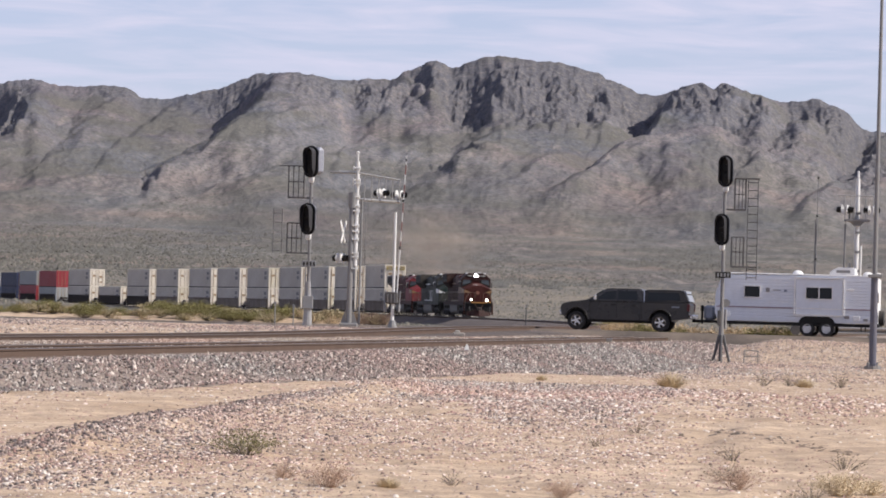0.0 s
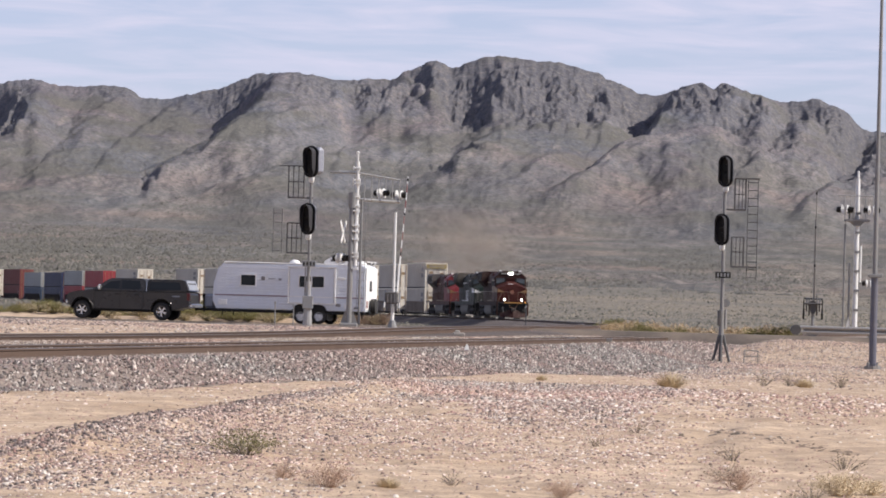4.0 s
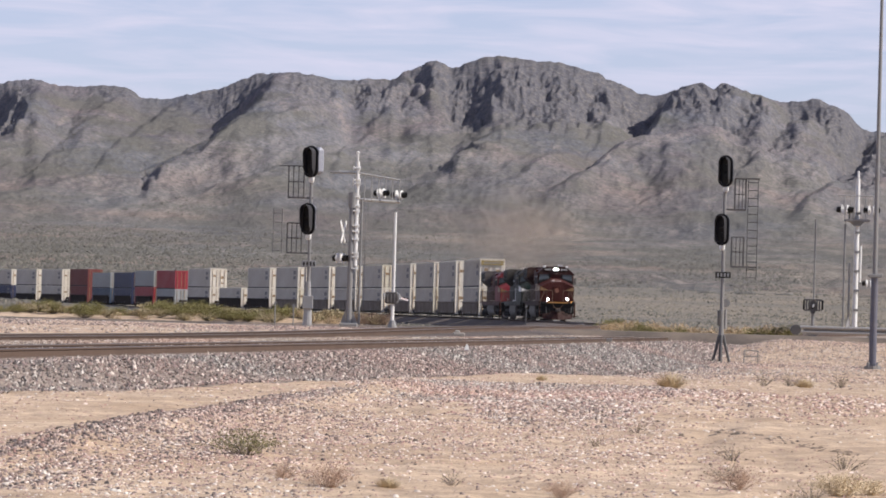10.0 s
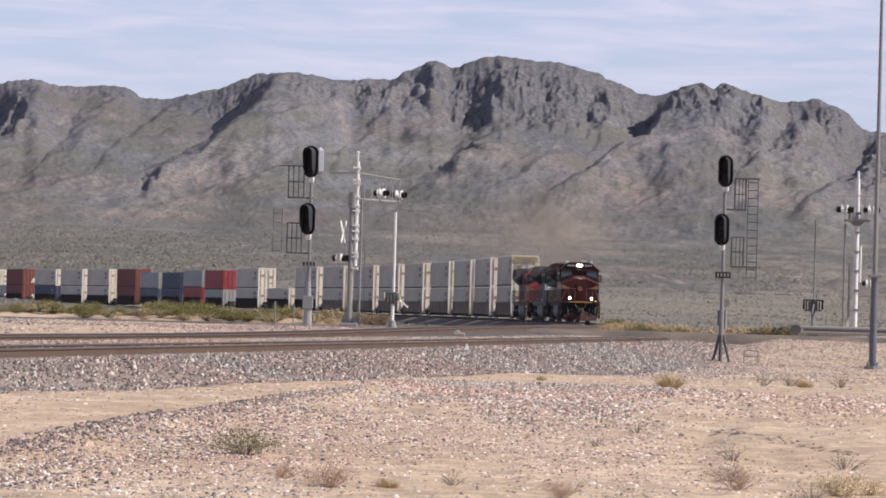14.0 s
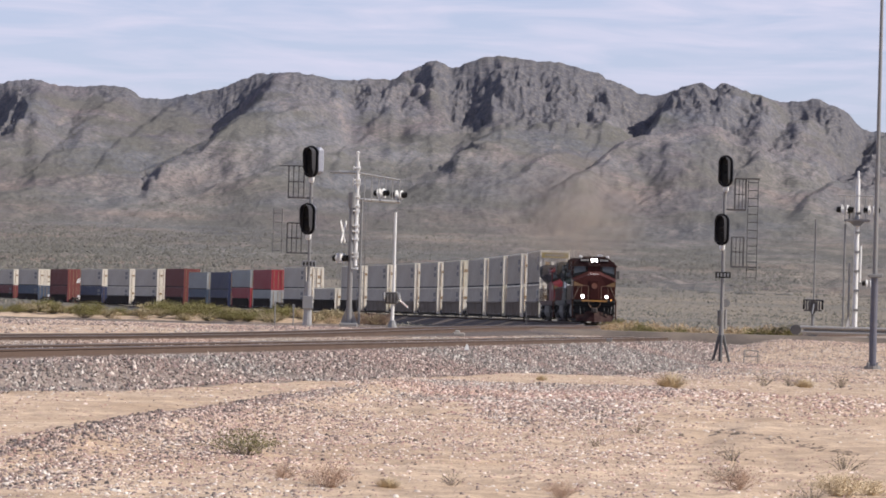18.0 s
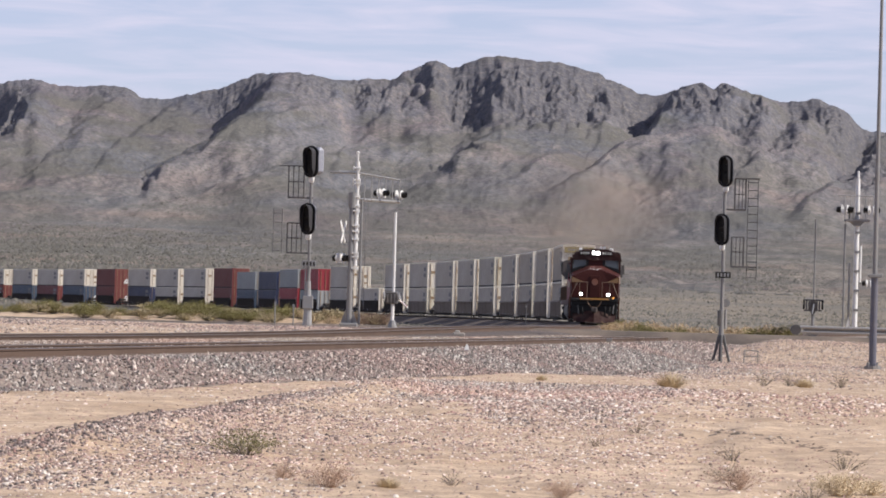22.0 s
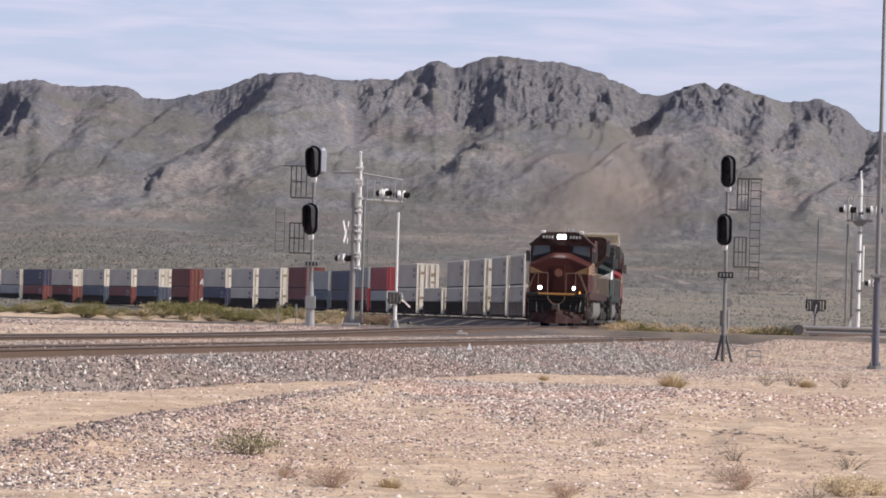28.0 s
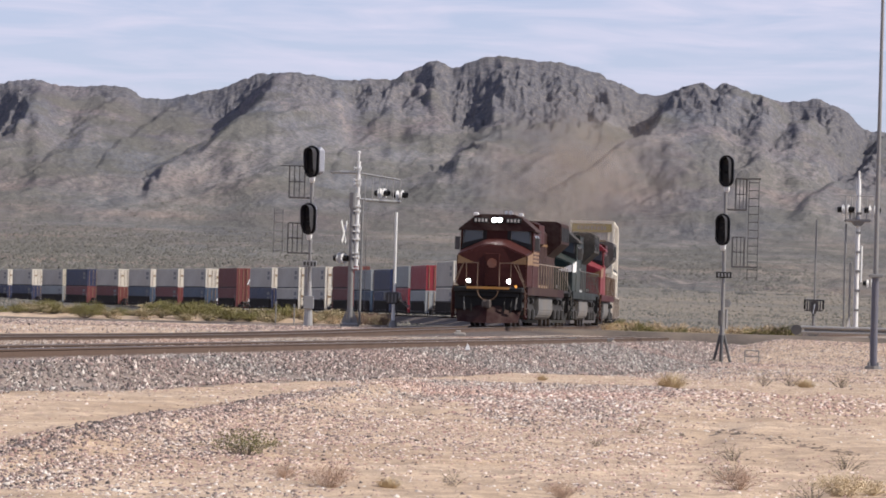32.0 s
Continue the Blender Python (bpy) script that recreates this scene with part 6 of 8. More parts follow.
# ---- level crossing equipment ----
def lamp_pair(top, x, y, z, yaw=-32.0, size=1.0):
    """Two round crossing lamps with long visors, back to back, one looking each way along the road."""
    for s_ in (-1, 1):
        turn = Matrix.Translation((x, y, z)) @ Matrix.Rotation(radians(yaw), 4, "Z") @ Matrix.Diagonal((size, size, size, 1))
        lie = Matrix.Rotation(radians(90), 4, "Y")
        bm = bmesh.new()
        bmesh.ops.create_cone(bm, cap_ends=True, segments=18, radius1=0.25, radius2=0.25, depth=0.03, matrix=turn @ Matrix.Translation((s_ * 0.14, 0, 0)) @ lie)
        back = part("lamp_backplate", bm, M_WHITEP, top)
        bm = bmesh.new()
        bmesh.ops.create_cone(bm, cap_ends=False, segments=14, radius1=0.15, radius2=0.15, depth=0.26, matrix=turn @ Matrix.Translation((s_ * 0.28, 0, 0)) @ lie)
        bmesh.ops.solidify(bm, geom=list(bm.faces), thickness=0.012)
        part("visor", bm, M_BLACK, back)
        bm = bmesh.new()
        bmesh.ops.create_cone(bm, cap_ends=True, segments=12, radius1=0.14, radius2=0.14, depth=0.03, matrix=turn @ Matrix.Translation((s_ * 0.165, 0, 0)) @ lie)
        part("lens", bm, M_BULB, back)


def make_cantilever(m, side):
    """A tall mast whose walkway arm reaches over the road, with flashing lamps. side: way in which the arm goes along x."""
    t = thing("crossing_signal_mast", "tall silver crossing mast with walkway arm and unlit flashing lamps", "crossing signal", "crossing signals", m)
    bm = bmesh.new()
    rod(bm, (0, 0, 0.1), (0, 0, 5.6), 0.125, 0.11, 14)
    part("lower_mast", bm, M_GALV, t)
    bm = bmesh.new()
    rod(bm, (0.21, 0.0, 2.6), (0.21, 0.0, 7.1), 0.085, 0.08, 12)
    rod(bm, (0.20, 0.0, 7.1), (0.20, 0.0, 7.45), 0.045, 0.045, 10)
    bmesh.ops.create_uvsphere(bm, u_segments=10, v_segments=6, radius=0.07, matrix=Matrix.Translation((0.20, 0, 7.48)))
    part("upper_mast", bm, M_WHITEP, t, "white upper mast")
    for k in range(12):
        bm = bmesh.new()
        z = 2.5 + k * 0.39 + 0.13 * math.sin(k * 2.3)
        box(bm, (0.17, -0.07, z), (0.25, 0.14, 0.05), bevel=0.01)
        for sx in (0.04, 0.31):
            rod(bm, (sx, -0.07, z - 0.07), (sx, -0.07, z + 0.07), 0.03, seg=6)
        part("clamp", bm, M_WHITEP, t)
    bm = bmesh.new()
    box(bm, (-0.42, 0.0, 6.60), (1.15, 0.5, 0.07), bevel=0.02)
    part("top_plate", bm, M_GALV, t)
    bm = bmesh.new()
    rod(bm, (0.02, 0, 5.1), (0.02, 0, 5.75), 0.19, seg=14)
    part("collar", bm, M_GALV, t)
    bm = bmesh.new()
    box(bm, (0, 0, 0.05), (0.8, 0.8, 0.2), bevel=0.05)
    for sx in (-1, 1):
        prism(bm, [(sx * 0.12, 0.1), (sx * 0.38, 0.1), (sx * 0.14, 0.75)], -0.03, 0.03, "Y")
    part("base", bm, M_GALV, t)
    bm = bmesh.new()
    rod(bm, (0.42, 0.25, 0.1), (0.42, 0.25, 5.5), 0.05, seg=8)
    part("side_post", bm, M_GALV, t)
    bm = bmesh.new()
    for sx in (0.30, 0.60):
        rod(bm, (side * sx, 0.35, 0.8), (side * sx, 0.35, 5.5), 0.012, seg=5)
    for k in range(14):
        rod(bm, (side * 0.30, 0.35, 1.0 + k * 0.33), (side * 0.60, 0.35, 1.0 + k * 0.33), 0.011, seg=5)
    part("ladder", bm, M_GALV, t)
    # arm: lower and upper chords with posts, mostly going back over the road
    L = 5.6
    dx, dy = side * 1.95, L
    bm = bmesh.new()
    rod(bm, (-0.1, 0, 5.48), (side * 1.95, L, 5.56), 0.06, seg=8)
    rod(bm, (-0.1, 0.5, 5.48), (side * 1.95, L + 0.5, 5.56), 0.06, seg=8)
    part("lower_chord", bm, M_MAST, t)
    bm = bmesh.new()
    rod(bm, (-0.6, 0, 6.62), (0.3, 0, 6.62), 0.06, seg=8)
    rod(bm, (0.3, 0, 6.60), (side * 1.95, L, 6.54), 0.03, seg=6)
    rod(bm, (0.3, 0.5, 6.60), (side * 1.95, L + 0.5, 6.54), 0.03, seg=6)
    part("upper_rail", bm, M_MAST, t)
    for k in range(6):
        f = 0.25 + 0.15 * k
        bm = bmesh.new()
        rod(bm, (dx * f, dy * f, 5.48 + 0.08 * f), (dx * f, dy * f, 6.60 - 0.06 * f), 0.025, seg=6)
        part("rail_post", bm, M_MAST, t)
    bm = bmesh.new()
    for k in range(12):
        f = 0.08 + 0.08 * k
        box(bm, (dx * f, dy * f + 0.25, 5.48 + 0.08 * f), (0.08, 0.5, 0.04))
    part("walkway", bm, M_GALV, t)
    lamp_pair(t, side * 1.2, L * 0.6, 5.86, -32.0, 0.85)
    lamp_pair(t, side * 1.95, L * 0.95, 5.86, -20.0, 0.85)
    lamp_pair(t, -0.42, 0.1, 2.92, -35.0, 0.9)
    bm = bmesh.new()
    for a in (48, -48):
        box(bm, (0, 0.02 * a / 48, 0), (1.2, 0.025, 0.17), m=Matrix.Translation((-0.34, -0.05, 4.05)) @ Matrix.Rotation(radians(77), 4, "Z") @ Matrix.Rotation(radians(a), 4, "Y"))
    part("crossbuck", bm, M_WHITEP, t, "white crossed boards")
    return t


make_cantilever(pose(-4.04, 170.0, 0.84), 1)

gates = []             # (arm, way of its swing, rows of angles)


def make_gate(m, turn, label, band, plain):
    t = thing("crossing_gate", label, "crossing gate", "crossing gates", m)
    bm = bmesh.new()
    rod(bm, (0, 0, 0.1), (0, 0, 1.1), 0.075, seg=12)
    if turn > 0:
        rod(bm, (0.02, 0, 1.5), (0.02, 0, 5.0), 0.062, 0.055, 12)
    else:
        rod(bm, (0.02, 0, 1.4), (0.02, 0, 5.35), 0.04, 0.034, 8)
    part("post", bm, M_WHITEP if turn > 0 else M_GALV, t)
    bm = bmesh.new()
    rod(bm, (0, 0, -0.1), (0, 0, 0.35), 0.24, 0.13, 10)
    box(bm, (0, 0, 0.0), (0.55, 0.55, 0.1))
    part("foot", bm, M_GALV, t)
    bm = bmesh.new()
    if turn > 0:
        box(bm, (-0.05, 0, 1.32), (0.55, 0.42, 0.52), bevel=0.05)
    else:
        prism(bm, [(-0.10, 1.56), (0.10, 1.56), (0.15, 1.48), (0.15, 1.12), (0.08, 0.96), (-0.08, 0.96), (-0.15, 1.12), (-0.15, 1.48)], -0.20, 0.20, "Y")
    part("gate_motor", bm, M_CAGE, t)
    if turn > 0:
        bm = bmesh.new()
        for k in range(3):
            box(bm, (-0.2 + k * 0.15, -0.22, 1.3), (0.05, 0.03, 0.36))
        part("case_rib", bm, M_GALV, t)
    # the arm turns about the motor's shaft
    bm = bmesh.new()
    L = 6.1
    ax = 0.16 if turn > 0 else 0.04
    box(bm, (ax, 0, L * 0.16), (0.05, 0.11, L * 0.34))
    arm = part("gate_arm", bm, plain, t, "long striped gate arm")
    for k in range(10):
        z0 = L * (0.33 + 0.067 * k)
        bm = bmesh.new()
        box(bm, (ax, 0, z0 + L * 0.0335), (0.03, 0.085, L * 0.067))
        part("band", bm, band if k % 2 == 0 else plain, arm)
    for f in (0.35, 0.68, 0.97):
        bm = bmesh.new()
        box(bm, (ax, -0.06, L * f), (0.07, 0.06, 0.11), bevel=0.01)
        part("arm_lamp", bm, M_BLACK, arm)
    if turn < 0:
        for x, lo in ((-0.30, -0.20), (-0.18, -0.42), (0.18, -0.42), (0.30, -0.20)):
            bm = bmesh.new()
            box(bm, (x, 0, (lo + 0.24) / 2), (0.07, 0.56, 0.24 - lo), bevel=0.012)
            part("weight_rib", bm, M_CAGE, arm)
        bm = bmesh.new()
        box(bm, (0, 0.24, 0.20), (0.86, 0.06, 0.06))
        box(bm, (0, -0.24, 0.20), (0.86, 0.06, 0.06))
        part("cross_bar", bm, M_CAGE, arm)
    for sx in ((-0.34, 0.30) if turn > 0 else (-0.43, 0.43)):
        bm = bmesh.new()
        box(bm, (sx, 0, -0.05), (0.05, 0.12, 0.65))
        box(bm, (sx, 0, -0.48), (0.09, 0.3 if turn > 0 else 0.46, 0.34), bevel=0.03)
        part("counterweight", bm, M_CASE if turn > 0 else M_BLACK, arm)
    arm.matrix_basis = pose(0, 0, 1.36)
    gates.append((arm, turn))
    return t


make_gate(pose(-2.17, 170.0, 0.80, 0, 0, -4), 1, "white crossing gate with striped arm, post and counterweights", M_STRIPER, M_WHITEP)
make_gate(pose(17.2, 184.0, 1.02, 0, 0, -6), -1, "grey crossing gate with lowering arm and dark counterweights", M_GALV, M_CASE)


def far_mast():
    """The matching mast at the far end of the crossing, seen along its arm."""
    t = thing("crossing_signal_mast", "white crossing mast with basket platform and black-hooded lamps", "crossing signal", "crossing signals", pose(19.15, 184.0, 1.0))
    bm = bmesh.new()
    rod(bm, (0, 0, 0.1), (0, 0, 6.6), 0.12, 0.10, 14)
    rod(bm, (0, 0, 6.6), (0, 0, 7.3), 0.11, 0.09, 12)
    rod(bm, (0, 0, 7.3), (0, 0, 7.68), 0.05, seg=8)
    part("mast", bm, M_WHITEP, t)
    bm = bmesh.new()
    for k in range(6):
        box(bm, (0.03, -0.13, 1.2 + k * 0.9), (0.24, 0.04, 0.12))
    part("clamp", bm, M_GALV, t)
    bm = bmesh.new()
    rod(bm, (-0.55, 0, 0.1), (-0.55, 0, 5.2), 0.05, seg=8)
    rod(bm, (-0.30, 0, 0.1), (-0.30, 0, 3.4), 0.05, seg=8)
    part("side_post", bm, M_GALV, t)
    bm = bmesh.new()
    box(bm, (-0.02, 0, 5.36), (1.15, 0.8, 0.12), bevel=0.02)
    box(bm, (-0.28, -0.2, 5.6), (0.3, 0.3, 0.36), bevel=0.03)
    prism(bm, [(-0.32, 5.3), (-0.15, 5.12), (0.15, 5.12), (0.32, 5.3)], -0.25, 0.25, "Y")
    part("platform", bm, M_GALV, t)
    bm = bmesh.new()
    for x in (-0.62, -0.35, 0.35, 0.72):
        rod(bm, (x, -0.4, 5.4), (x, -0.4, 6.5), 0.03, seg=6)
    rod(bm, (-1.0, -0.4, 6.5), (0.95, -0.4, 6.5), 0.025, seg=6)
    part("guard_rail", bm, M_MAST, t)
    lamp_pair(t, -0.62, -0.4, 5.85, 160.0, 0.92)
    lamp_pair(t, 0.62, -0.4, 5.85, -20.0, 0.9)
    lamp_pair(t, 0.62, 0.0, 2.45, -20.0, 0.75)
    bm = bmesh.new()
    rod(bm, (0.2, 0, 2.5), (0.2, 0, 4.2), 0.05, seg=8)
    part("conduit", bm, M_WHITEP, t)
    for sx in (-0.3, 0.05):
        bm = bmesh.new()
        prism(bm, [(sx - 0.15, 0.05), (sx + 0.15, 0.05), (sx, 0.9)], -0.05, 0.05, "Y")
        part("brace", bm, M_WHITEP, t)


far_mast()


M_POLE = paint("blue_grey_pole_paint", (0.095, 0.098, 0.128), 0.45, 0.0, 0.25)


def light_pole():
    t = thing("street_lamp", "tall grey steel lamp pole with a thicker bolted base", "street lamp", m=pose(15.24, 140.0, -0.02))
    bm = bmesh.new()
    rod(bm, (0, 0, 3.2), (0.0, 0, 13.4), 0.09, 0.055, 14)
    part("pole", bm, M_GALV, t)
    bm = bmesh.new()
    rod(bm, (0, 0, 0.1), (0, 0, 3.3), 0.135, 0.125, 14)
    part("pole_base", bm, M_POLE, t, "dark blue-grey lower pole")
    bm = bmesh.new()
    rod(bm, (0, 0, 0.0), (0, 0, 0.12), 0.3, seg=10)
    for k in range(4):
        a = math.pi / 4 + k * math.pi / 2
        rod(bm, (0.22 * math.cos(a), 0.22 * math.sin(a), 0.1), (0.22 * math.cos(a), 0.22 * math.sin(a), 0.24), 0.04, seg=6)
    part("base_plate", bm, M_GALV, t)
    bm = bmesh.new()
    rod(bm, (0, 0, 13.2), (0.25, 0, 13.25), 0.05, seg=8)
    part("bracket_arm", bm, M_GALV, t)
    bm = bmesh.new()
    box(bm, (0.0, -0.15, 3.3), (0.5, 0.1, 0.12), bevel=0.02)
    part("collar", bm, M_GALV, t)


light_pole()


def guard_rail():
    t = thing("guard_rail", "grey steel guard rail with rounded end beside the road", "guard rail", m=pose(16.0, 181.0, 1.0, 0, 0, -3))
    for z in (0.34, 0.12):
        bm = bmesh.new()
        rod(bm, (0.35, 0, z), (34.0, 0, z), 0.075 if z > 0.2 else 0.06, seg=10)
        part("rail_tube", bm, M_MAST, t)
    bm = bmesh.new()
    rod(bm, (0.15, 0.2, 0.22), (0.15, -0.2, 0.22), 0.24, seg=16)
    part("end_shoe", bm, M_CAGE, t)
    bm = bmesh.new()
    box(bm, (17.0, 0.05, 0.22), (33.0, 0.04, 0.2))
    part("backing", bm, M_GALV, t)
    for k in range(14):
        bm = bmesh.new()
        box(bm, (1.0 + 2.5 * k, 0.1, 0.15), (0.12, 0.12, 0.55))
        part("post", bm, M_GALV, t)


guard_rail()


def trackside_bits():
    t = thing("track_marker", "small white triangular marker beside the rail", "marker", m=pose(0.66, 104.9, 0.60))
    bm = bmesh.new()
    bmesh.ops.create_cone(bm, cap_ends=True, segments=3, radius1=0.085, radius2=0.0, depth=0.18, matrix=Matrix.Translation((0, 0, 0.09)))
    part("board", bm, M_WHITEP, t)
    t = thing("switch_machine", "low sandy-grey switch machine between the rails", "switch machine", m=pose(0.58, 140.0, 0.72))
    bm = bmesh.new()
    box(bm, (0, 0, 0.08), (0.45, 0.4, 0.14), bevel=0.04)
    part("cover", bm, M_CONC, t)
    bm = bmesh.new()
    box(bm, (-0.05, 0, 0.18), (0.2, 0.25, 0.10), bevel=0.04)
    part("motor", bm, M_CONC, t)
    for x, y, w in ((4.9, 150.0, 0.25), (6.3, 150.0, 0.3)):
        t = thing("junction_box", "small pale junction box on the ballast", "junction box", "junction boxes", pose(x, y, 0.6))
        bm = bmesh.new()
        box(bm, (0, 0, 0.06), (w, 0.25, 0.14), bevel=0.03)
        part("case", bm, M_CONC, t)
        bm = bmesh.new()
        box(bm, (0, 0, 0.14), (w + 0.03, 0.28, 0.03), bevel=0.01)
        part("lid", bm, M_CASE, t)
    t = thing("wire_stand", "low empty metal frame standing in the gravel", "stand", m=pose(11.72, 150.0, 0.02))
    bm = bmesh.new()
    for x in (-0.2, 0.2):
        rod(bm, (x * 1.3, 0, -0.05), (x * 1.3, 0, 0.42), 0.02, seg=5)
    for z in (0.2, 0.42):
        rod(bm, (-0.26, 0, z), (0.26, 0, z), 0.02, seg=5)
    part("frame", bm, M_GALV, t)
    for x, y, h, mt in ((-7.3, 172.0, 1.1, M_GALV), (-6.5, 172.0, 1.0, M_GALV), (4.2, 200.0, 1.35, M_CAGE)):
        t = thing("marker_post", "thin weathered steel marker post", "post", "marker posts", pose(x, y, float(ground_z(x, y)) - 0.05))
        bm = bmesh.new()
        rod(bm, (0, 0, 0), (0, 0, h), 0.028, seg=8)
        part("post", bm, mt, t)
        bm = bmesh.new()
        box(bm, (0, -0.03, h - 0.08), (0.09, 0.02, 0.12))
        part("plate", bm, M_CASE, t)
    t = thing("cable_drum", "black coil of cable lying by the signal foot", "cable coil", m=pose(10.72, 158.0, float(ground_z(10.72, 158.0))))
    bm = bmesh.new()
    box(bm, (0, 0, 0.05), (0.26, 0.2, 0.12), bevel=0.04)
    part("coil", bm, M_BLACK, t)
    # timber panels where the road crosses the near track
    t = thing("timber_crossing", "dark timber panels laid between the rails of the crossing", "level crossing", "", pose(0, 0, 0))
    for k in range(6):
        y = 176.5 + k * 1.6
        x, _, z, th = line_a(y)
        bm = bmesh.new()
        box(bm, (0, 0, -0.06), (1.3, 1.5, 0.11), bevel=0.02)
        p = part("panel", bm, M_TIE, t)
        p.matrix_basis = pose(x, y, z, 0, 0, -math.degrees(th))


trackside_bits()


# ---- plants ----
def leaf_material(name, tones):
    m, nodes, links, b = material(name, 0.8)
    geo = nodes.new("ShaderNodeNewGeometry")
    r = ramp_node(nodes, links, geo.outputs["Random Per Island"], [(i / max(1, len(tones) - 1), c) for i, c in enumerate(tones)])
    links.new(r.outputs["Color"], b.inputs["Base Color"])
    return m


M_LEAF = leaf_material("creosote_leaves", [(0.115, 0.106, 0.030), (0.158, 0.143, 0.041), (0.205, 0.181, 0.058), (0.132, 0.119, 0.038)])
M_NEARLEAF = leaf_material("desert_bush_leaves", [(0.12, 0.115, 0.042), (0.18, 0.165, 0.062), (0.25, 0.225, 0.10), (0.15, 0.135, 0.055)])
M_YLEAF = leaf_material("yellow_brush", [(0.42, 0.305, 0.165), (0.50, 0.375, 0.22), (0.30, 0.225, 0.12), (0.56, 0.435, 0.275)])
M_GREY = leaf_material("grey_brush", [(0.27, 0.222, 0.118), (0.33, 0.275, 0.155), (0.21, 0.175, 0.092)])
M_STRAW = leaf_material("dry_straw", [(0.54, 0.43, 0.27), (0.62, 0.51, 0.34), (0.45, 0.35, 0.21)])
M_WISP = leaf_material("reddish_dry_stems", [(0.36, 0.245, 0.175), (0.46, 0.33, 0.235), (0.28, 0.185, 0.135)])
M_BROWNB = leaf_material("brown_brush", [(0.17, 0.115, 0.075), (0.22, 0.15, 0.10), (0.13, 0.09, 0.06)])
M_TWIG = paint("grey_twig", (0.14, 0.115, 0.095), 0.9)


def bush_meshes(seed, r, h, leaves, leaf, mat_, thick=0.012, stems=22, twig=None):
    """Stems fanning out from one foot and a crown of small leaf clumps along them."""
    rnd = random.Random(seed)
    bm = bmesh.new()
    V, F = [], []
    tips = []
    for k in range(stems):
        a = rnd.uniform(0, 2 * math.pi)
        sp = rnd.uniform(0.15, 1.0)
        tip = Vector((r * sp * math.cos(a), r * sp * math.sin(a), h * rnd.uniform(0.55, 1.0) * (1.05 - 0.45 * sp ** 2)))
        mid = tip * 0.5 + Vector((rnd.uniform(-0.1, 0.1) * r, rnd.uniform(-0.1, 0.1) * r, 0.06 * h))
        rod(bm, (0, 0, -0.03), mid, thick, thick * 0.7, 4)
        rod(bm, mid, tip, thick * 0.7, thick * 0.3, 4)
        tips.append((mid, tip))
    me1 = bpy.data.meshes.new("stem_fan")
    bm.to_mesh(me1)
    bm.free()
    me1.materials.append(twig or M_TWIG)
    for k in range(leaves):
        mid, tip = rnd.choice(tips)
        f = rnd.random() ** 0.6
        c = (mid * 0.45).lerp(tip, f) + Vector((rnd.gauss(0, 0.09) * r, rnd.gauss(0, 0.09) * r, rnd.gauss(0, 0.06) * h))
        c.z = max(c.z, 0.02)
        d1 = Vector((rnd.gauss(0, 1), rnd.gauss(0, 1), rnd.gauss(0, 1))).normalized() * leaf * rnd.uniform(0.6, 1.4)
        d2 = d1.cross(Vector((rnd.gauss(0, 1), rnd.gauss(0, 1), rnd.gauss(0, 1)))).normalized() * leaf * 0.5
        b0 = len(V)
        V += [c - d1, c + d2, c + d1, c - d2]
        F.append((b0, b0 + 1, b0 + 2, b0 + 3))
    me2 = bpy.data.meshes.new("foliage")
    me2.from_pydata([tuple(v) for v in V], [], F)
    me2.materials.append(mat_)
    return me1, me2


def plant(name, meshes, x, y, scale, rz, label, group, category="bush"):
    t = thing(name, label, category, group, pose(x, y, float(ground_z(x, y)) - 0.02, 0, 0, rz))
    a = share("stem_fan", meshes[0], t)
    b = share("foliage", meshes[1], t)
    for o in (a, b):
        o.scale = (scale, scale, scale)
    return t


def grass_mesh(seed, r, h, blades, mat_):
    rnd = random.Random(seed)
    V, F = [], []
    for k in range(blades):
        a, s_ = rnd.uniform(0, 2 * math.pi), rnd.random() ** 0.7
        foot = Vector((0.35 * r * s_ * math.cos(a), 0.35 * r * s_ * math.sin(a), 0))
        tip = foot + Vector((r * s_ * math.cos(a) * 0.8 + rnd.gauss(0, 0.1) * r, r * s_ * math.sin(a) * 0.8 + rnd.gauss(0, 0.1) * r, h * rnd.uniform(0.35, 1.15) * (1.15 - 0.5 * s_ * s_)))
        mid = foot.lerp(tip, 0.55) + Vector((0, 0, 0.12 * h))
        w = Vector((-math.sin(a + 0.6), math.cos(a + 0.6), 0)) * 0.0036
        b0 = len(V)
        V += [foot - w, foot + w, mid + w, mid - w, tip]
        F += [(b0, b0 + 1, b0 + 2, b0 + 3), (b0 + 3, b0 + 2, b0 + 4)]
    me = bpy.data.meshes.new("tussock")
    me.from_pydata([tuple(v) for v in V], [], F)
    me.materials.append(mat_)
    return me


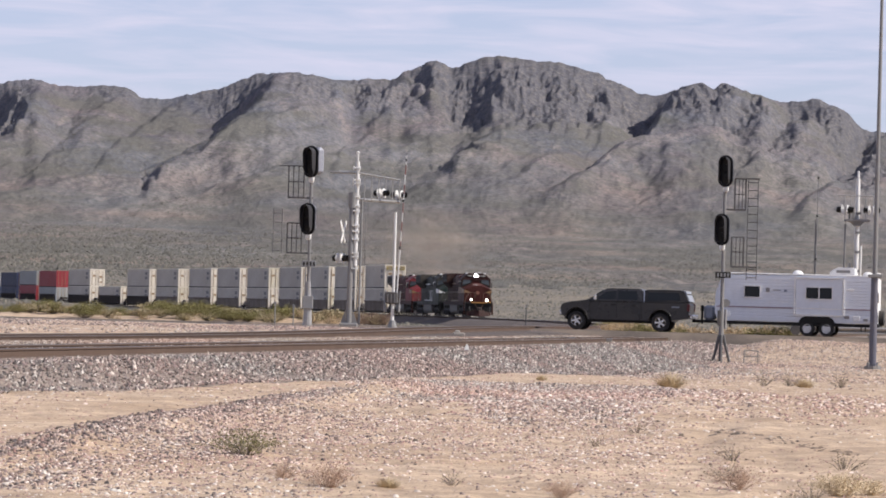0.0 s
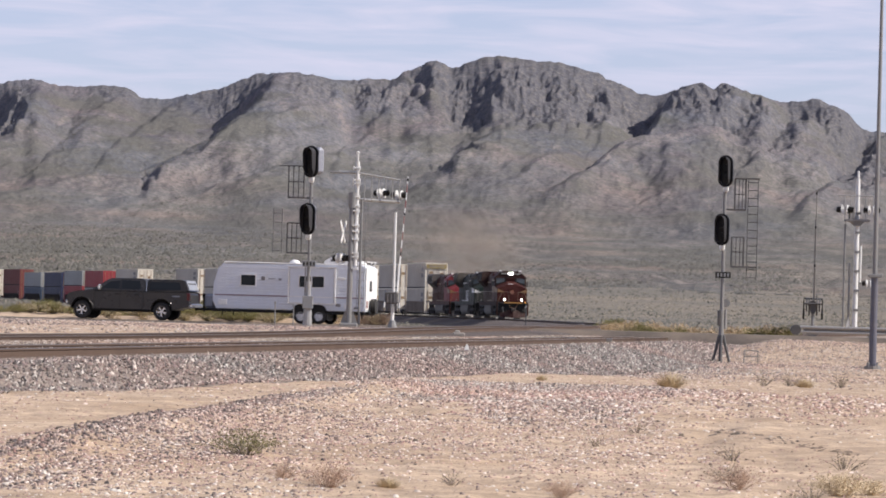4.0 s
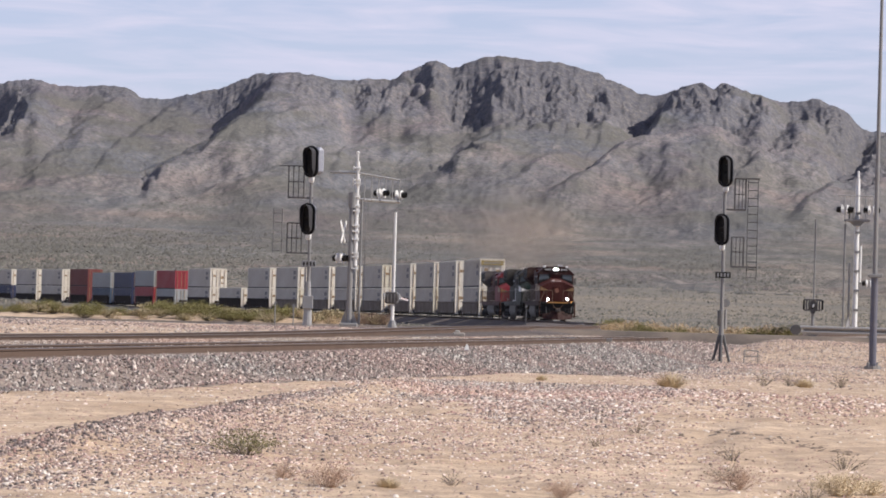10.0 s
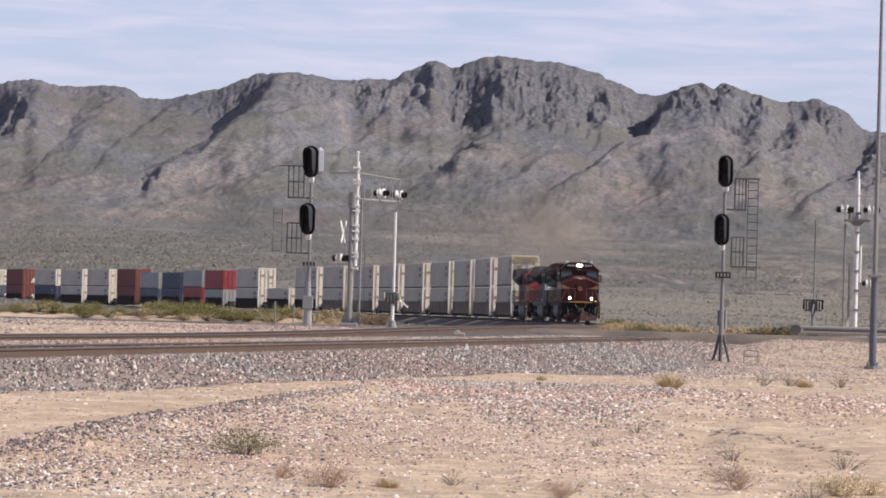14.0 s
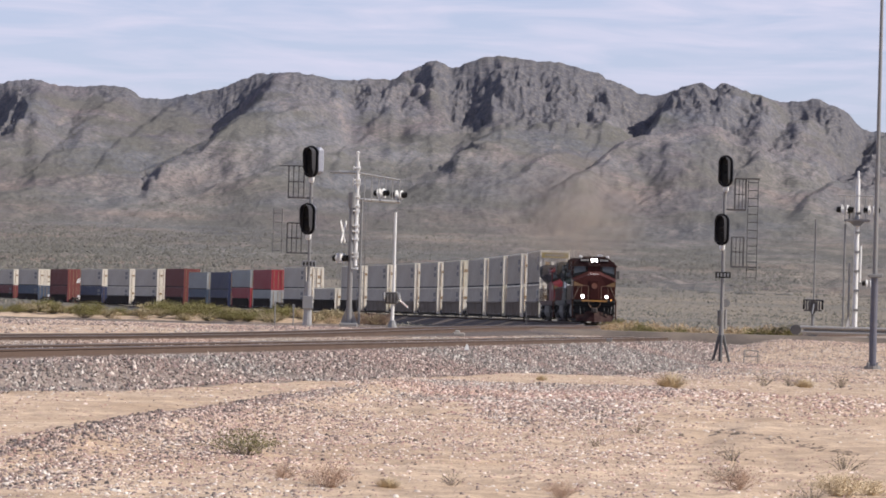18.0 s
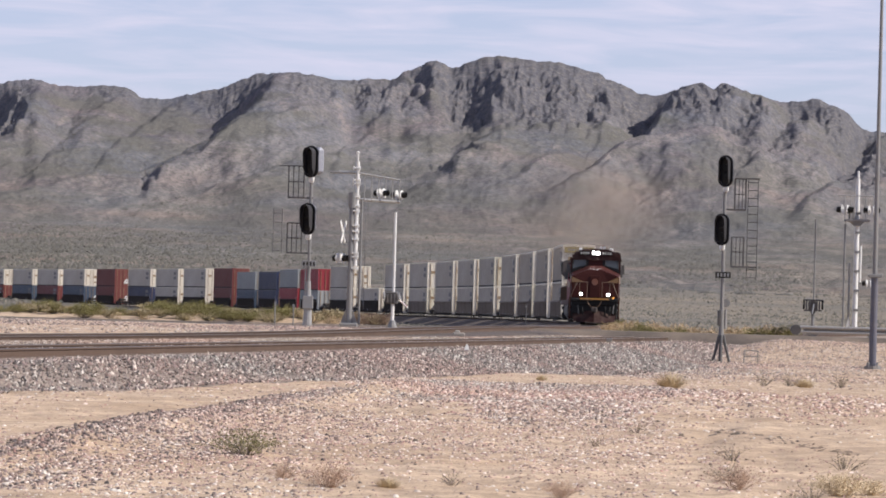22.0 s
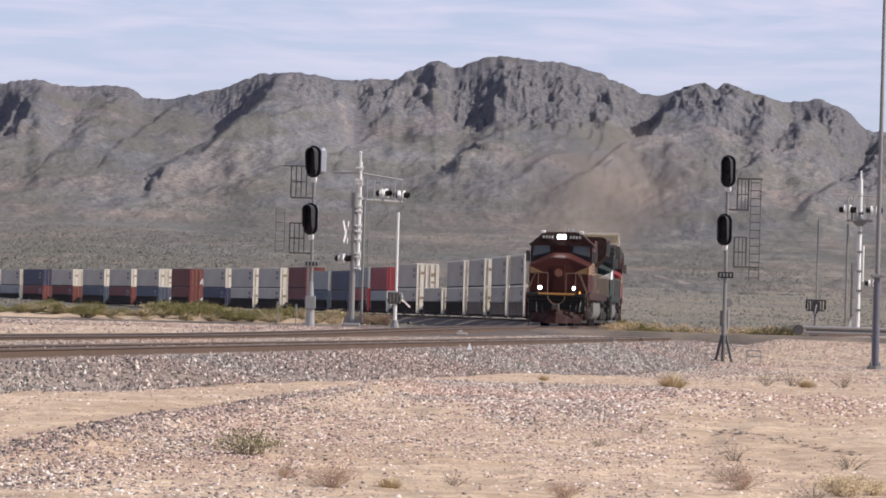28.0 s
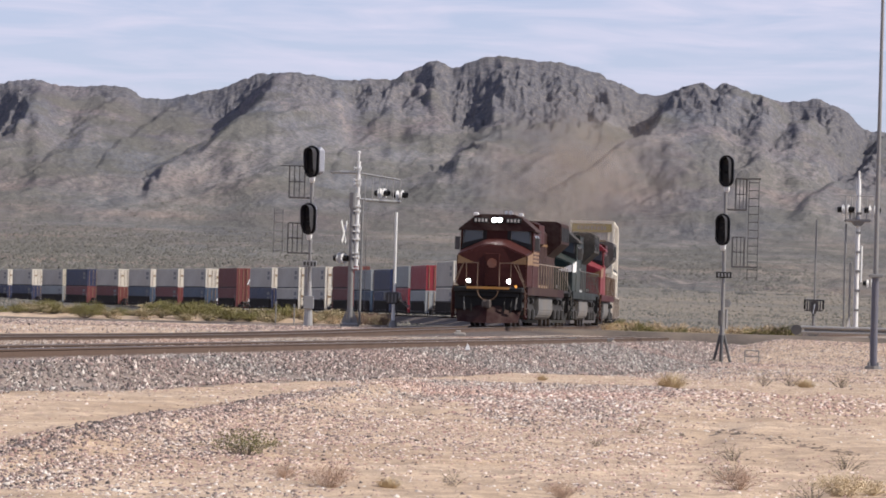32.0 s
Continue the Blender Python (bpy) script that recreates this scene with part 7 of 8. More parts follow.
def build_plants():
    rnd = random.Random(11)
    creo = [bush_meshes(20 + k, 1.3, 0.97, 2700, 0.042, M_LEAF, 0.012, 34) for k in range(3)]
    yell = [bush_meshes(40 + k, 0.6, 0.5, 900, 0.026, M_YLEAF) for k in range(2)]
    grey = [bush_meshes(50 + k, 0.85, 0.6, 1300, 0.042, M_GREY) for k in range(2)]
    # the belt of bushes past the road
    for k in range(84):
        x = -24.5 + k * 0.23 + rnd.uniform(-0.6, 0.6)
        y = rnd.uniform(194, 216)
        if -20.0 < x < -17.2 and y < 206:
            y = rnd.uniform(208, 218)
        x *= y / 205.0
        size = rnd.choice((0.4, 0.5, 0.6, 0.7, 0.85)) * (0.6 if x / y > -0.058 else 1.0)
        plant("creosote_bush", rnd.choice(creo), x, y, size, rnd.uniform(0, 360), "olive-green creosote bush on the sandy verge", "verge bushes")
    for x, y, s_ in ((-14.3, 198.0, 1.35), (-13.8, 200.0, 1.2), (-13.2, 199.0, 1.0)):
        plant("grey_shrub", grey[0], x, y, s_, x * 40, "tall pale grey shrub among green bushes", "verge bushes")
    for q in (-0.0905, -0.089, -0.0725, -0.0705, -0.069, -0.066, -0.062, -0.0585, -0.0565, -0.0535, -0.049, -0.044, -0.041, -0.108, -0.0985):
        y = rnd.uniform(184.5, 192)
        plant("creosote_bush", rnd.choice(creo), q * y, y, rnd.uniform(0.45, 0.85), rnd.uniform(0, 360), "olive-green creosote bush on the sandy verge", "verge bushes")
    brown = [bush_meshes(60 + k, 0.7, 0.75, 1400, 0.024, M_BROWNB) for k in range(2)]
    for q in (-0.0215, -0.0195, -0.0178, -0.016, -0.0145):
        y = rnd.uniform(182.5, 187)
        plant("dry_shrub", rnd.choice(brown), q * y, y, rnd.uniform(0.7, 1.05), rnd.uniform(0, 360), "dry reddish-brown shrub behind the gate", "verge bushes")
    for k in range(30):
        x, y = rnd.uniform(-11.5, -2.8), rnd.uniform(184, 198)
        plant("dry_shrub", rnd.choice(grey + yell), x, y, rnd.uniform(0.6, 1.1), rnd.uniform(0, 360), "dry tan shrub beside the road", "verge bushes")
    for x, y in ((11.6, 276.0), (12.4, 284.0), (12.3, 290.0), (13.2, 296.0)):
        plant("creosote_bush", rnd.choice(creo), x, y, rnd.uniform(0.95, 1.25), rnd.uniform(0, 360), "olive-green creosote bush past the crossing", "bushes past the crossing")
    for k in range(42):
        y = rnd.uniform(184, 196)
        x = rnd.uniform(8.2, 17.6) * y / 205.0
        plant("yellow_brush", rnd.choice(yell), x, y, rnd.uniform(1.1, 1.8), rnd.uniform(0, 360), "low yellow desert brush past the crossing", "bushes past the crossing")
    for q, s_ in ((0.0505, 0.85), (0.059, 0.75), (0.0795, 0.85), (0.083, 0.7), (0.0865, 0.75)):
        plant("creosote_bush", rnd.choice(creo), q * 184.5, 184.5, s_, q * 9000, "small olive-green creosote bush past the crossing", "bushes past the crossing")
    # low growth before the sandy mound
    for k in range(34):
        y = rnd.uniform(183.5, 193)
        q = -0.112 + 0.088 * rnd.random()
        plant("dry_shrub", rnd.choice(grey + yell), q * y, y, rnd.uniform(0.5, 1.0), rnd.uniform(0, 360), "dry tan shrub beside the road", "verge bushes")
    # in front of the tracks
    near = bush_meshes(71, 0.50, 0.30, 1500, 0.011, M_NEARLEAF, 0.004, 34)
    plant("desert_bush", near, -1.83, 37.6, 1.0, 30, "small green-brown desert bush on gravelly sand", "", "bush")
    tuft = [grass_mesh(80 + k, 0.36, 0.22, 520, M_STRAW) for k in range(2)]
    for x, y, s_, lab in ((4.88, 84.0, 1.35, "dry straw-coloured grass tuft on sand"), (-0.40, 31.9, 0.4, "greenish grass tuft on gravel"), (8.1, 88.0, 0.9, "dry straw-coloured grass tuft on sand"),
                          (2.3, 90.0, 0.6, "dry straw-coloured grass tuft on sand")):
        t = thing("grass_tuft", lab, "grass tuft", "dry grass tufts", pose(x, y, float(ground_z(x, y)) - 0.01, 0, 0, x * 77))
        b = share("tussock", rnd.choice(tuft), t)
        b.scale = (s_, s_, s_)
    # thin-stemmed dry brush close to the camera
    straw = bush_meshes(95, 0.36, 0.28, 2800, 0.010, M_STRAW, 0.0022, 90, M_STRAW)
    wisp = bush_meshes(97, 0.36, 0.30, 1600, 0.008, M_WISP, 0.0022, 70, M_WISP)
    for x, y, s_, mesh_, lab in ((3.36, 33.0, 0.85, straw, "wispy straw-coloured dry brush on sand"), (3.66, 33.5, 0.6, straw, "wispy straw-coloured dry brush on sand"),
                                 (-0.88, 31.6, 0.85, wisp, "wispy reddish-brown dry brush on gravel"), (-1.28, 32.6, 0.55, wisp, "wispy reddish-brown dry brush on gravel"),
                                 (0.98, 31.4, 0.6, wisp, "wispy reddish-brown dry brush on gravel"), (2.55, 33.6, 0.8, wisp, "wispy reddish-brown dry brush on gravel")):
        plant("dry_brush", mesh_, x, y, s_, x * 140, lab, "dry brush", "brush")
    twigs = bush_meshes(91, 0.34, 0.26, 160, 0.010, M_GREY, 0.0035)
    for x, y, s_ in ((2.62, 35.6, 0.85), (1.0, 31.7, 0.5), (-1.30, 33.6, 0.5), (3.0, 31.8, 0.8), (3.95, 38.6, 0.9), (2.95, 39.8, 0.8), (0.1, 32.2, 0.6), (7.2, 88.5, 1.4), (7.9, 90.0, 1.3), (9.2, 91.0, 1.5), (1.7, 43.0, 0.6), (2.4, 48.0, 0.6)):
        plant("dead_brush", twigs, x, y, s_, x * 100, "bare grey twigs of a dead desert shrub", "dead brush", "dead brush")


build_plants()


# ---- loose stones ----
OCT_V = np.array([(1, 0, -0.3), (-1, 0, -0.3), (0, 1, -0.3), (0, -1, -0.3), (0, 0, 1)], float)
OCT_F = np.array([(0, 2, 4), (2, 1, 4), (1, 3, 4), (3, 0, 4)])          # the lower half lies in the ground
_a5 = [2 * math.pi * k / 5 for k in range(5)]
BLOCK_V = np.array([(math.cos(a), math.sin(a), -0.3) for a in _a5] + [(0.55, 0.1, 0.75), (-0.35, 0.45, 0.85), (-0.25, -0.5, 0.7)], float)
BLOCK_F = np.array([(0, 1, 5), (1, 6, 5), (1, 2, 6), (2, 3, 6), (3, 7, 6), (3, 4, 7), (4, 5, 7), (4, 0, 5), (5, 6, 7)])


def stones(name, X, Y, Z, S, mat_, label, category, seed=1, parent=None, tall=0.8, blocky=False):
    """Many small angular stones in one mesh; blocky: with flat tops, for those close by."""
    g = np.random.RandomState(seed)
    n = len(X)
    shape_v, shape_f = (BLOCK_V, BLOCK_F) if blocky else (OCT_V, OCT_F)
    k = len(shape_v)
    V = np.repeat(shape_v[None], n, 0) * g.uniform(0.6, 1.25, (n, k, 1)) + g.normal(0, 0.16 if blocky else 0.27, (n, k, 3))
    V = V * np.stack([g.uniform(0.75, 1.5, n), g.uniform(0.7, 1.1, n), g.uniform(0.6, 1.2, n)], -1)[:, None, :]
    a = g.uniform(0, 2 * math.pi, n)
    ca, sa_ = np.cos(a)[:, None], np.sin(a)[:, None]
    V = np.stack([V[..., 0] * ca - V[..., 1] * sa_, V[..., 0] * sa_ + V[..., 1] * ca, V[..., 2] * tall], -1)
    V = V * S[:, None, None] + np.stack([X, Y, Z], -1)[:, None, :]
    F = shape_f[None] + (np.arange(n) * k)[:, None, None]
    me = bpy.data.meshes.new(name)
    v, f = V.reshape(-1, 3), F.reshape(-1, 3)
    me.vertices.add(len(v))
    me.vertices.foreach_set("co", v.ravel())
    me.loops.add(f.size)
    me.loops.foreach_set("vertex_index", f.ravel().astype(np.int32))
    me.polygons.add(len(f))
    me.polygons.foreach_set("loop_start", np.arange(0, f.size, 3, dtype=np.int32))
    me.polygons.foreach_set("loop_total", np.full(len(f), 3, np.int32))
    me.update(calc_edges=True)
    me.materials.append(mat_)
    ob = new(name, me)
    ob.parent = parent
    return tagged(ob, label, category, kind="stuff")


def sow(n, y0, y1, seed, spread=0.122):
    g = np.random.RandomState(seed)
    y = np.sqrt(g.uniform(y0 ** 2, y1 ** 2, n))
    x = g.uniform(-spread, spread, n) * y
    return x, y, g


M_CLOD = stone_material("dark_clods", [(0.13, 0.09, 0.065), (0.18, 0.125, 0.09), (0.10, 0.07, 0.05)])


def build_stones():
    x, y, g = sow(330000, 29, 112, 5)
    d = beyond(x, y)
    berm = x - (-3.05 + 0.083 * (y - 45))
    patch = fbm(x * 0.55, y * 0.09, 4, 50)
    dens = smooth(patch, 0.36, 0.56) * 0.8 + 0.20
    dens = np.where(berm < -0.5, dens * 0.16, dens)                        # sandy track beyond the berm
    dens = dens * (1 - 0.75 * smooth(x / y, 0.045, 0.09))
    dens = np.maximum(dens, 0.95 * smooth(-x / y, 0.03, 0.06) * smooth(y, 45, 39) * (berm > 0))
    dens = np.where(np.abs(berm) < 0.6, 0.3, dens)
    dens = np.maximum(dens, 0.85 * smooth(y, 44, 35) * smooth(x / y, 0.07, 0.045) * smooth(patch, 0.25, 0.45))
    bank = smooth(y, 46, 54) * smooth(y, 82, 76) * smooth(x / y, -0.035, -0.005) * smooth(x / y, 0.062, 0.045)
    dens = np.maximum(dens, 0.9 * bank * smooth(patch, 0.28, 0.42))
    dens = dens * (1 - 0.85 * smooth(y + 6 * (fbm(x * 0.3, y * 0.02, 3, 52) - 0.5), 80, 85) * smooth(x / y, -0.02, 0.0))
    keep = (g.uniform(0, 1, len(x)) < dens) & (d < toe(y) - 0.2)
    x, y = x[keep], y[keep]
    s = (0.007 + 0.028 * g.uniform(0, 1, len(x)) ** 2.5) * np.clip(y / 62.0, 0.74, 1.1)
    s = s * (1 + 0.3 * smooth(y, 48, 56) * smooth(y, 84, 78) * smooth(x / y, -0.01, 0.01))
    stones("gravel", x, y, ground_z(x, y) + s * 0.02, s, M_GRAVEL, "loose pinkish and white gravel scattered over desert sand", "gravel", 6, tall=0.62, blocky=True)
    # the stony rise in the middle of the sand
    g = np.random.RandomState(55)
    y = np.sqrt(g.uniform(46 ** 2, 83 ** 2, 46000))
    x = g.uniform(-0.03, 0.064, 46000) * y
    keep = g.uniform(0, 1, len(x)) < smooth(fbm(x * 0.5, y * 0.09, 4, 57), 0.36, 0.54) * smooth(x / y, -0.03, 0.0) * smooth(x / y - 0.001 * (y - 60), 0.06, 0.035) * smooth(y, 46, 54)
    x, y = x[keep], y[keep]
    s = 0.010 + 0.025 * g.uniform(0, 1, len(x)) ** 2.0
    stones("rise_gravel", x, y, ground_z(x, y) + s * 0.1, s, M_SPILL, "white, pink and grey stone on a low rise in the sand", "gravel", 56, tall=0.9)
    # the berm: a thin dark ridge, and mixed stone that has spilled down towards the open sand
    g = np.random.RandomState(9)
    n = 7500
    y = g.uniform(33, 72, n)
    line = -3.05 + 0.083 * (y - 45) + 0.22 * (fbm(y * 0.3, y * 0, 3, 77) - 0.5)
    x = line + g.normal(0, 0.12, n) + 0.05 + 0.2 * (fbm(y * 0.9, y * 0, 3, 78) - 0.5)
    keep = (g.uniform(0, 1, n) < smooth(y, 64, 46) * (0.3 + 0.7 * smooth(vnoise(y * 0.8, 4.4, 83), 0.25, 0.6))) & (beyond(x, y) < toe(y))
    x, y = x[keep], y[keep]
    s = 0.009 + 0.022 * g.uniform(0, 1, len(x)) ** 2
    stones("berm_gravel", x, y, ground_z(x, y) + s * 0.3, s, M_DARKGRAVEL, "ridge of dark crushed gravel along the sandy track", "gravel", 10, tall=0.75, blocky=True)
    n = 44000
    y = np.sqrt(g.uniform(30 ** 2, 66 ** 2, n))
    line = -3.05 + 0.083 * (y - 45)
    x = line + 0.02 + g.exponential(1.0, n) * (0.15 + 0.75 * smooth(y, 58, 36))
    keep = (np.abs(x / y) < 0.122) & (g.uniform(0, 1, n) < smooth(y, 66, 54) * (0.35 + 0.65 * smooth(fbm(x * 1.3, y * 0.35, 3, 79), 0.34, 0.55)))
    x, y = x[keep], y[keep]
    s = 0.006 + 0.021 * g.uniform(0, 1, len(x)) ** 2.0
    stones("spilled_gravel", x, y, ground_z(x, y) + s * 0.15, s, M_SPILL, "mixed grey, white and pink stone spilled over the sand", "gravel", 11, tall=0.72, blocky=True)
    # grey gravel on the flat between the sand and the crossing
    x, y, g = sow(70000, 106, 176, 21)
    keep = (beyond(x, y) < toe(y) - 0.1) & (g.uniform(0, 1, len(x)) < 0.16 + 0.35 * smooth(fbm(x * 0.3, y * 0.08, 3, 23), 0.35, 0.6) + np.exp((beyond(x, y) - toe(y)) / 2.2) + 0.6 * smooth(y, 150, 162))
    x, y = x[keep], y[keep]
    s = g.uniform(0.016, 0.045, len(x))
    stones("flat_gravel", x, y, ground_z(x, y), s, M_GRAVEL, "grey and tan gravel on the flat by the signal", "gravel", 22)
    # ballast that has spread out over the flat by the signal
    x, y, g = sow(110000, 104, 174, 61)
    d = beyond(x, y) - toe(y)
    keep = (d < 0.3) & (x > 2.0) & (y > 113) & (g.uniform(0, 1, len(x)) < 0.12 + 0.5 * smooth(y, 150, 157) + np.exp(np.minimum(d, 0) / 3.2) * smooth(fbm(x * 0.5, y * 0.12, 3, 63), 0.2, 0.5))
    x, y = x[keep], y[keep]
    s = g.uniform(0.018, 0.044, len(x))
    stones("spread_ballast", x, y, ground_z(x, y), s, M_STONES, "ballast stones spread out over the sandy flat", "ballast", 62)
    # the bank that climbs to the crossing
    x, y, g = sow(60000, 153, 175, 71)
    keep = (x > 6.0) & (beyond(x, y) < toe(y) + 1.0) & (y < road_y(x) - 3.6)
    x, y = x[keep], y[keep]
    s = g.uniform(0.016, 0.042, len(x))
    stones("bank_gravel", x, y, ground_z(x, y), s, M_STONES, "grey and tan gravel on the low bank by the crossing", "gravel", 72)
    # grey stone strewn before the road, up to the crossing
    x, y, g = sow(46000, 152, 180, 41)
    d = beyond(x, y)
    keep = (d > 2.4) & (x > -9.0) & (y < road_y(x) - 3.6)
    x, y = x[keep], y[keep]
    s = g.uniform(0.025, 0.06, len(x))
    stones("crossing_gravel", x, y, ground_z(x, y), s, M_DARKGRAVEL, "dark gravel strewn before the road by the crossing", "gravel", 42)
    # pebbles on the flat past the tracks
    g = np.random.RandomState(27)
    n = 26000
    y = g.uniform(84, 172, n)
    x = A_OFF + A_SLOPE * y - g.uniform(6.6, 26.0, n)
    keep = (np.abs(x / y) < 0.125) & (g.uniform(0, 1, n) < smooth(fbm(x * 0.15, y * 0.06, 3, 29), 0.38, 0.55)) & (y < road_y(x) - 4.2)
    x, y = x[keep], y[keep]
    s = g.uniform(0.012, 0.032, len(x))
    stones("verge_pebbles", x, y, ground_z(x, y), s, M_GRAVEL, "grey pebbles on the sandy flat past the tracks", "gravel", 28)
    # dark clods along the washed-out rut
    g = np.random.RandomState(24)
    f = g.uniform(0, 1, 260)
    x = 3.6 + 0.75 * f + g.normal(0, 0.10, 260)
    y = 51.0 - 9.0 * f + g.normal(0, 0.5, 260)
    s = 0.014 + 0.06 * g.uniform(0, 1, 260) ** 2.5
    x, y, s = np.append(x, [-1.46, 3.35, 3.5, 3.72, 3.78, 3.9, 2.9, 3.0, 2.2]), np.append(y, [39.0, 48.5, 49.4, 48.8, 47.4, 46.6, 47.8, 42.0, 40.6]), np.append(s, [0.07, 0.13, 0.08, 0.16, 0.13, 0.08, 0.07, 0.09, 0.08])
    stones("earth_clods", x, y, ground_z(x, y) - 0.1 * s, s, M_CLOD, "dark clods of earth along a washed-out rut", "earth clods", 25, tall=0.35)
    # ballast shoulder and the strip between the tracks
    g = np.random.RandomState(12)
    n = 98000
    y = np.sqrt(g.uniform(50 ** 2, 186 ** 2, n))
    lo = toe(y) - 0.35
    dd = lo + (-0.95 - lo) * g.uniform(0, 1, n)
    xa = A_OFF + A_SLOPE * y
    x = xa - dd * A_COS
    yy = y + dd * A_SLOPE * A_COS
    tz = ground_z(xa - toe(y) * A_COS, y)
    f = clamp01((dd - toe(y)) / (-2.0 - toe(y)))
    z = np.where(dd < -2.0, tz + 0.03 + (A_TOP - 0.2 - tz) * f, A_TOP - 0.19)
    s = 0.014 + 0.026 * g.uniform(0, 1, n) ** 1.8
    s = s * np.clip(yy / 90.0, 1.0, 1.3)
    keep = np.abs(x / yy) < 0.13
    stones("ballast_stones", x[keep], yy[keep], z[keep] + 0.01, s[keep], M_STONES, "angular grey and pink ballast stones on the shoulder", "ballast", 13, tall=1.1)
    n = 17000
    y = np.sqrt(g.uniform(55 ** 2, 186 ** 2, n))
    dd = g.uniform(-0.62, 0.64, n)
    x = A_OFF + A_SLOPE * y - dd * A_COS
    yy = y + dd * A_SLOPE * A_COS
    keep = np.abs(x / yy) < 0.13
    s = g.uniform(0.018, 0.036, n)
    stones("ballast_in_gauge", x[keep], yy[keep], (A_TOP - 0.055 - 0.04 * smooth(np.abs(dd), 0.2, 0.66))[keep], s[keep], M_RUSTSTONES, "rust-stained ballast stones packed between the rails", "ballast", 15)
    n = 24000
    y = np.sqrt(g.uniform(60 ** 2, 190 ** 2, n))
    dd = g.uniform(0.9, 6.2, n)
    x = A_OFF + A_SLOPE * y - dd * A_COS
    yy = y + dd * A_SLOPE * A_COS
    keep = np.abs(x / yy) < 0.13
    s = g.uniform(0.02, 0.04, n)
    stones("ballast_between", x[keep], yy[keep], (A_TOP - 0.17 + 0.13 * smooth(dd, 1.2, 2.4))[keep], s[keep], M_RUSTSTONES, "rust-stained ballast stones between the two tracks", "ballast", 14)
    # the heaped shoulder that half hides the curved track's rail
    n = 26000
    y = np.sqrt(g.uniform(70 ** 2, 168 ** 2, n))
    dd = g.uniform(1.7, 3.25, n) + 0.9 * smooth(y, 120, 160)
    x = A_OFF + A_SLOPE * y - dd * A_COS
    yy = y + dd * A_SLOPE * A_COS
    keep = np.abs(x / yy) < 0.13
    s = g.uniform(0.018, 0.036, n)
    stones("heaped_ballast", x[keep], yy[keep], (A_TOP - 0.03 - 0.05 * smooth(dd, 2.4, 1.6))[keep], s[keep], M_RUSTSTONES, "pale and rust-stained ballast heaped beside the curved track", "ballast", 16)
    # thin grey gravel on the verge between the curved track and the road
    n = 34000
    y = np.sqrt(g.uniform(84 ** 2, 166 ** 2, n))
    dd = g.uniform(6.4, 26.0, n)
    x = A_OFF + A_SLOPE * y - dd * A_COS
    yy = y + dd * A_SLOPE * A_COS
    keep = (np.abs(x / yy) < 0.13) & (yy < road_y(x) - 4.2) & (fbm(x * 0.2, yy * 0.06, 3, 57) + g.uniform(-0.12, 0.12, n) > 0.43)
    s = g.uniform(0.02, 0.045, n)
    stones("verge_gravel", x[keep], yy[keep], ground_z(x, yy)[keep], s[keep], M_STONES, "thin grey gravel on the sandy verge beside the road", "gravel", 18)


build_stones()


def build_scrub():
    """Low scrub and pale grass all over the plain and up the slopes."""
    g = np.random.RandomState(33)
    n = 150000
    y = 1.0 / g.uniform(1 / 1250.0, 1 / 228.0, n)
    x = g.uniform(-0.124, 0.124, n) * y
    clump = fbm(x * 0.012, y * 0.022, 4, 44)
    fleck = fbm(x * 0.05, y * 0.05, 3, 46)
    tx = np.interp(y, _py[::-1], _px[::-1])
    keep = (g.uniform(0, 1, n) < 0.35 + 0.65 * smooth(fleck, 0.38, 0.6)) & (np.abs(x - tx) > 6.5) & (y > 228)
    x, y, clump = x[keep], y[keep], clump[keep]
    s = (0.08 + 0.22 * g.uniform(0, 1, len(x)) ** 2.0) * (0.42 + y / 700.0) * (1 + 0.25 * smooth(-x / y, 0.0, 0.09))
    z = ground_z(x, y)
    dark = g.uniform(0, 1, len(x)) < 0.30 + 0.40 * smooth(clump, 0.38, 0.62) + 0.5 * smooth(-x / y, 0.0, 0.09)
    stones("desert_scrub", x[dark], y[dark], z[dark], s[dark], M_SCRUB, "low grey-green scrub scattered over the desert plain", "scrub", 34)
    stones("pale_grass", x[~dark], y[~dark], z[~dark], s[~dark] * 0.8, M_PALEGRASS, "pale dry grass clumps scattered over the desert plain", "grass", 35)
    n = 60000
    r = g.uniform(1180 ** 0.6, 3450 ** 0.6, n) ** (1 / 0.6)
    q = g.uniform(-900, 900, n)
    clump = fbm(q * 0.011, r * 0.006, 5, 48)
    keep = g.uniform(0, 1, n) < 0.8 * smooth(clump + 0.45 * smooth(-q, 0, 600) * smooth(r, 2500, 1500) - 0.08 * smooth(q, 50, 450), 0.42, 0.60)
    r, q = r[keep], q[keep]
    x = q / LENS * r
    y = np.sqrt(r * r - x * x)
    s = g.uniform(0.3, 0.75, len(x)) * (1 + 0.5 * smooth(-q, 100, 600))
    stones("slope_scrub", x, y, range_z(q, r), s, M_SCRUB, "dark scrub dotted over the foot of the mountains", "scrub", 36)


M_SCRUB = leaf_material("plain_scrub", [(0.078, 0.074, 0.060), (0.094, 0.089, 0.073), (0.118, 0.108, 0.087)])
M_PALEGRASS = leaf_material("plain_grass", [(0.20, 0.178, 0.132), (0.24, 0.208, 0.152), (0.16, 0.144, 0.108)])
build_scrub()


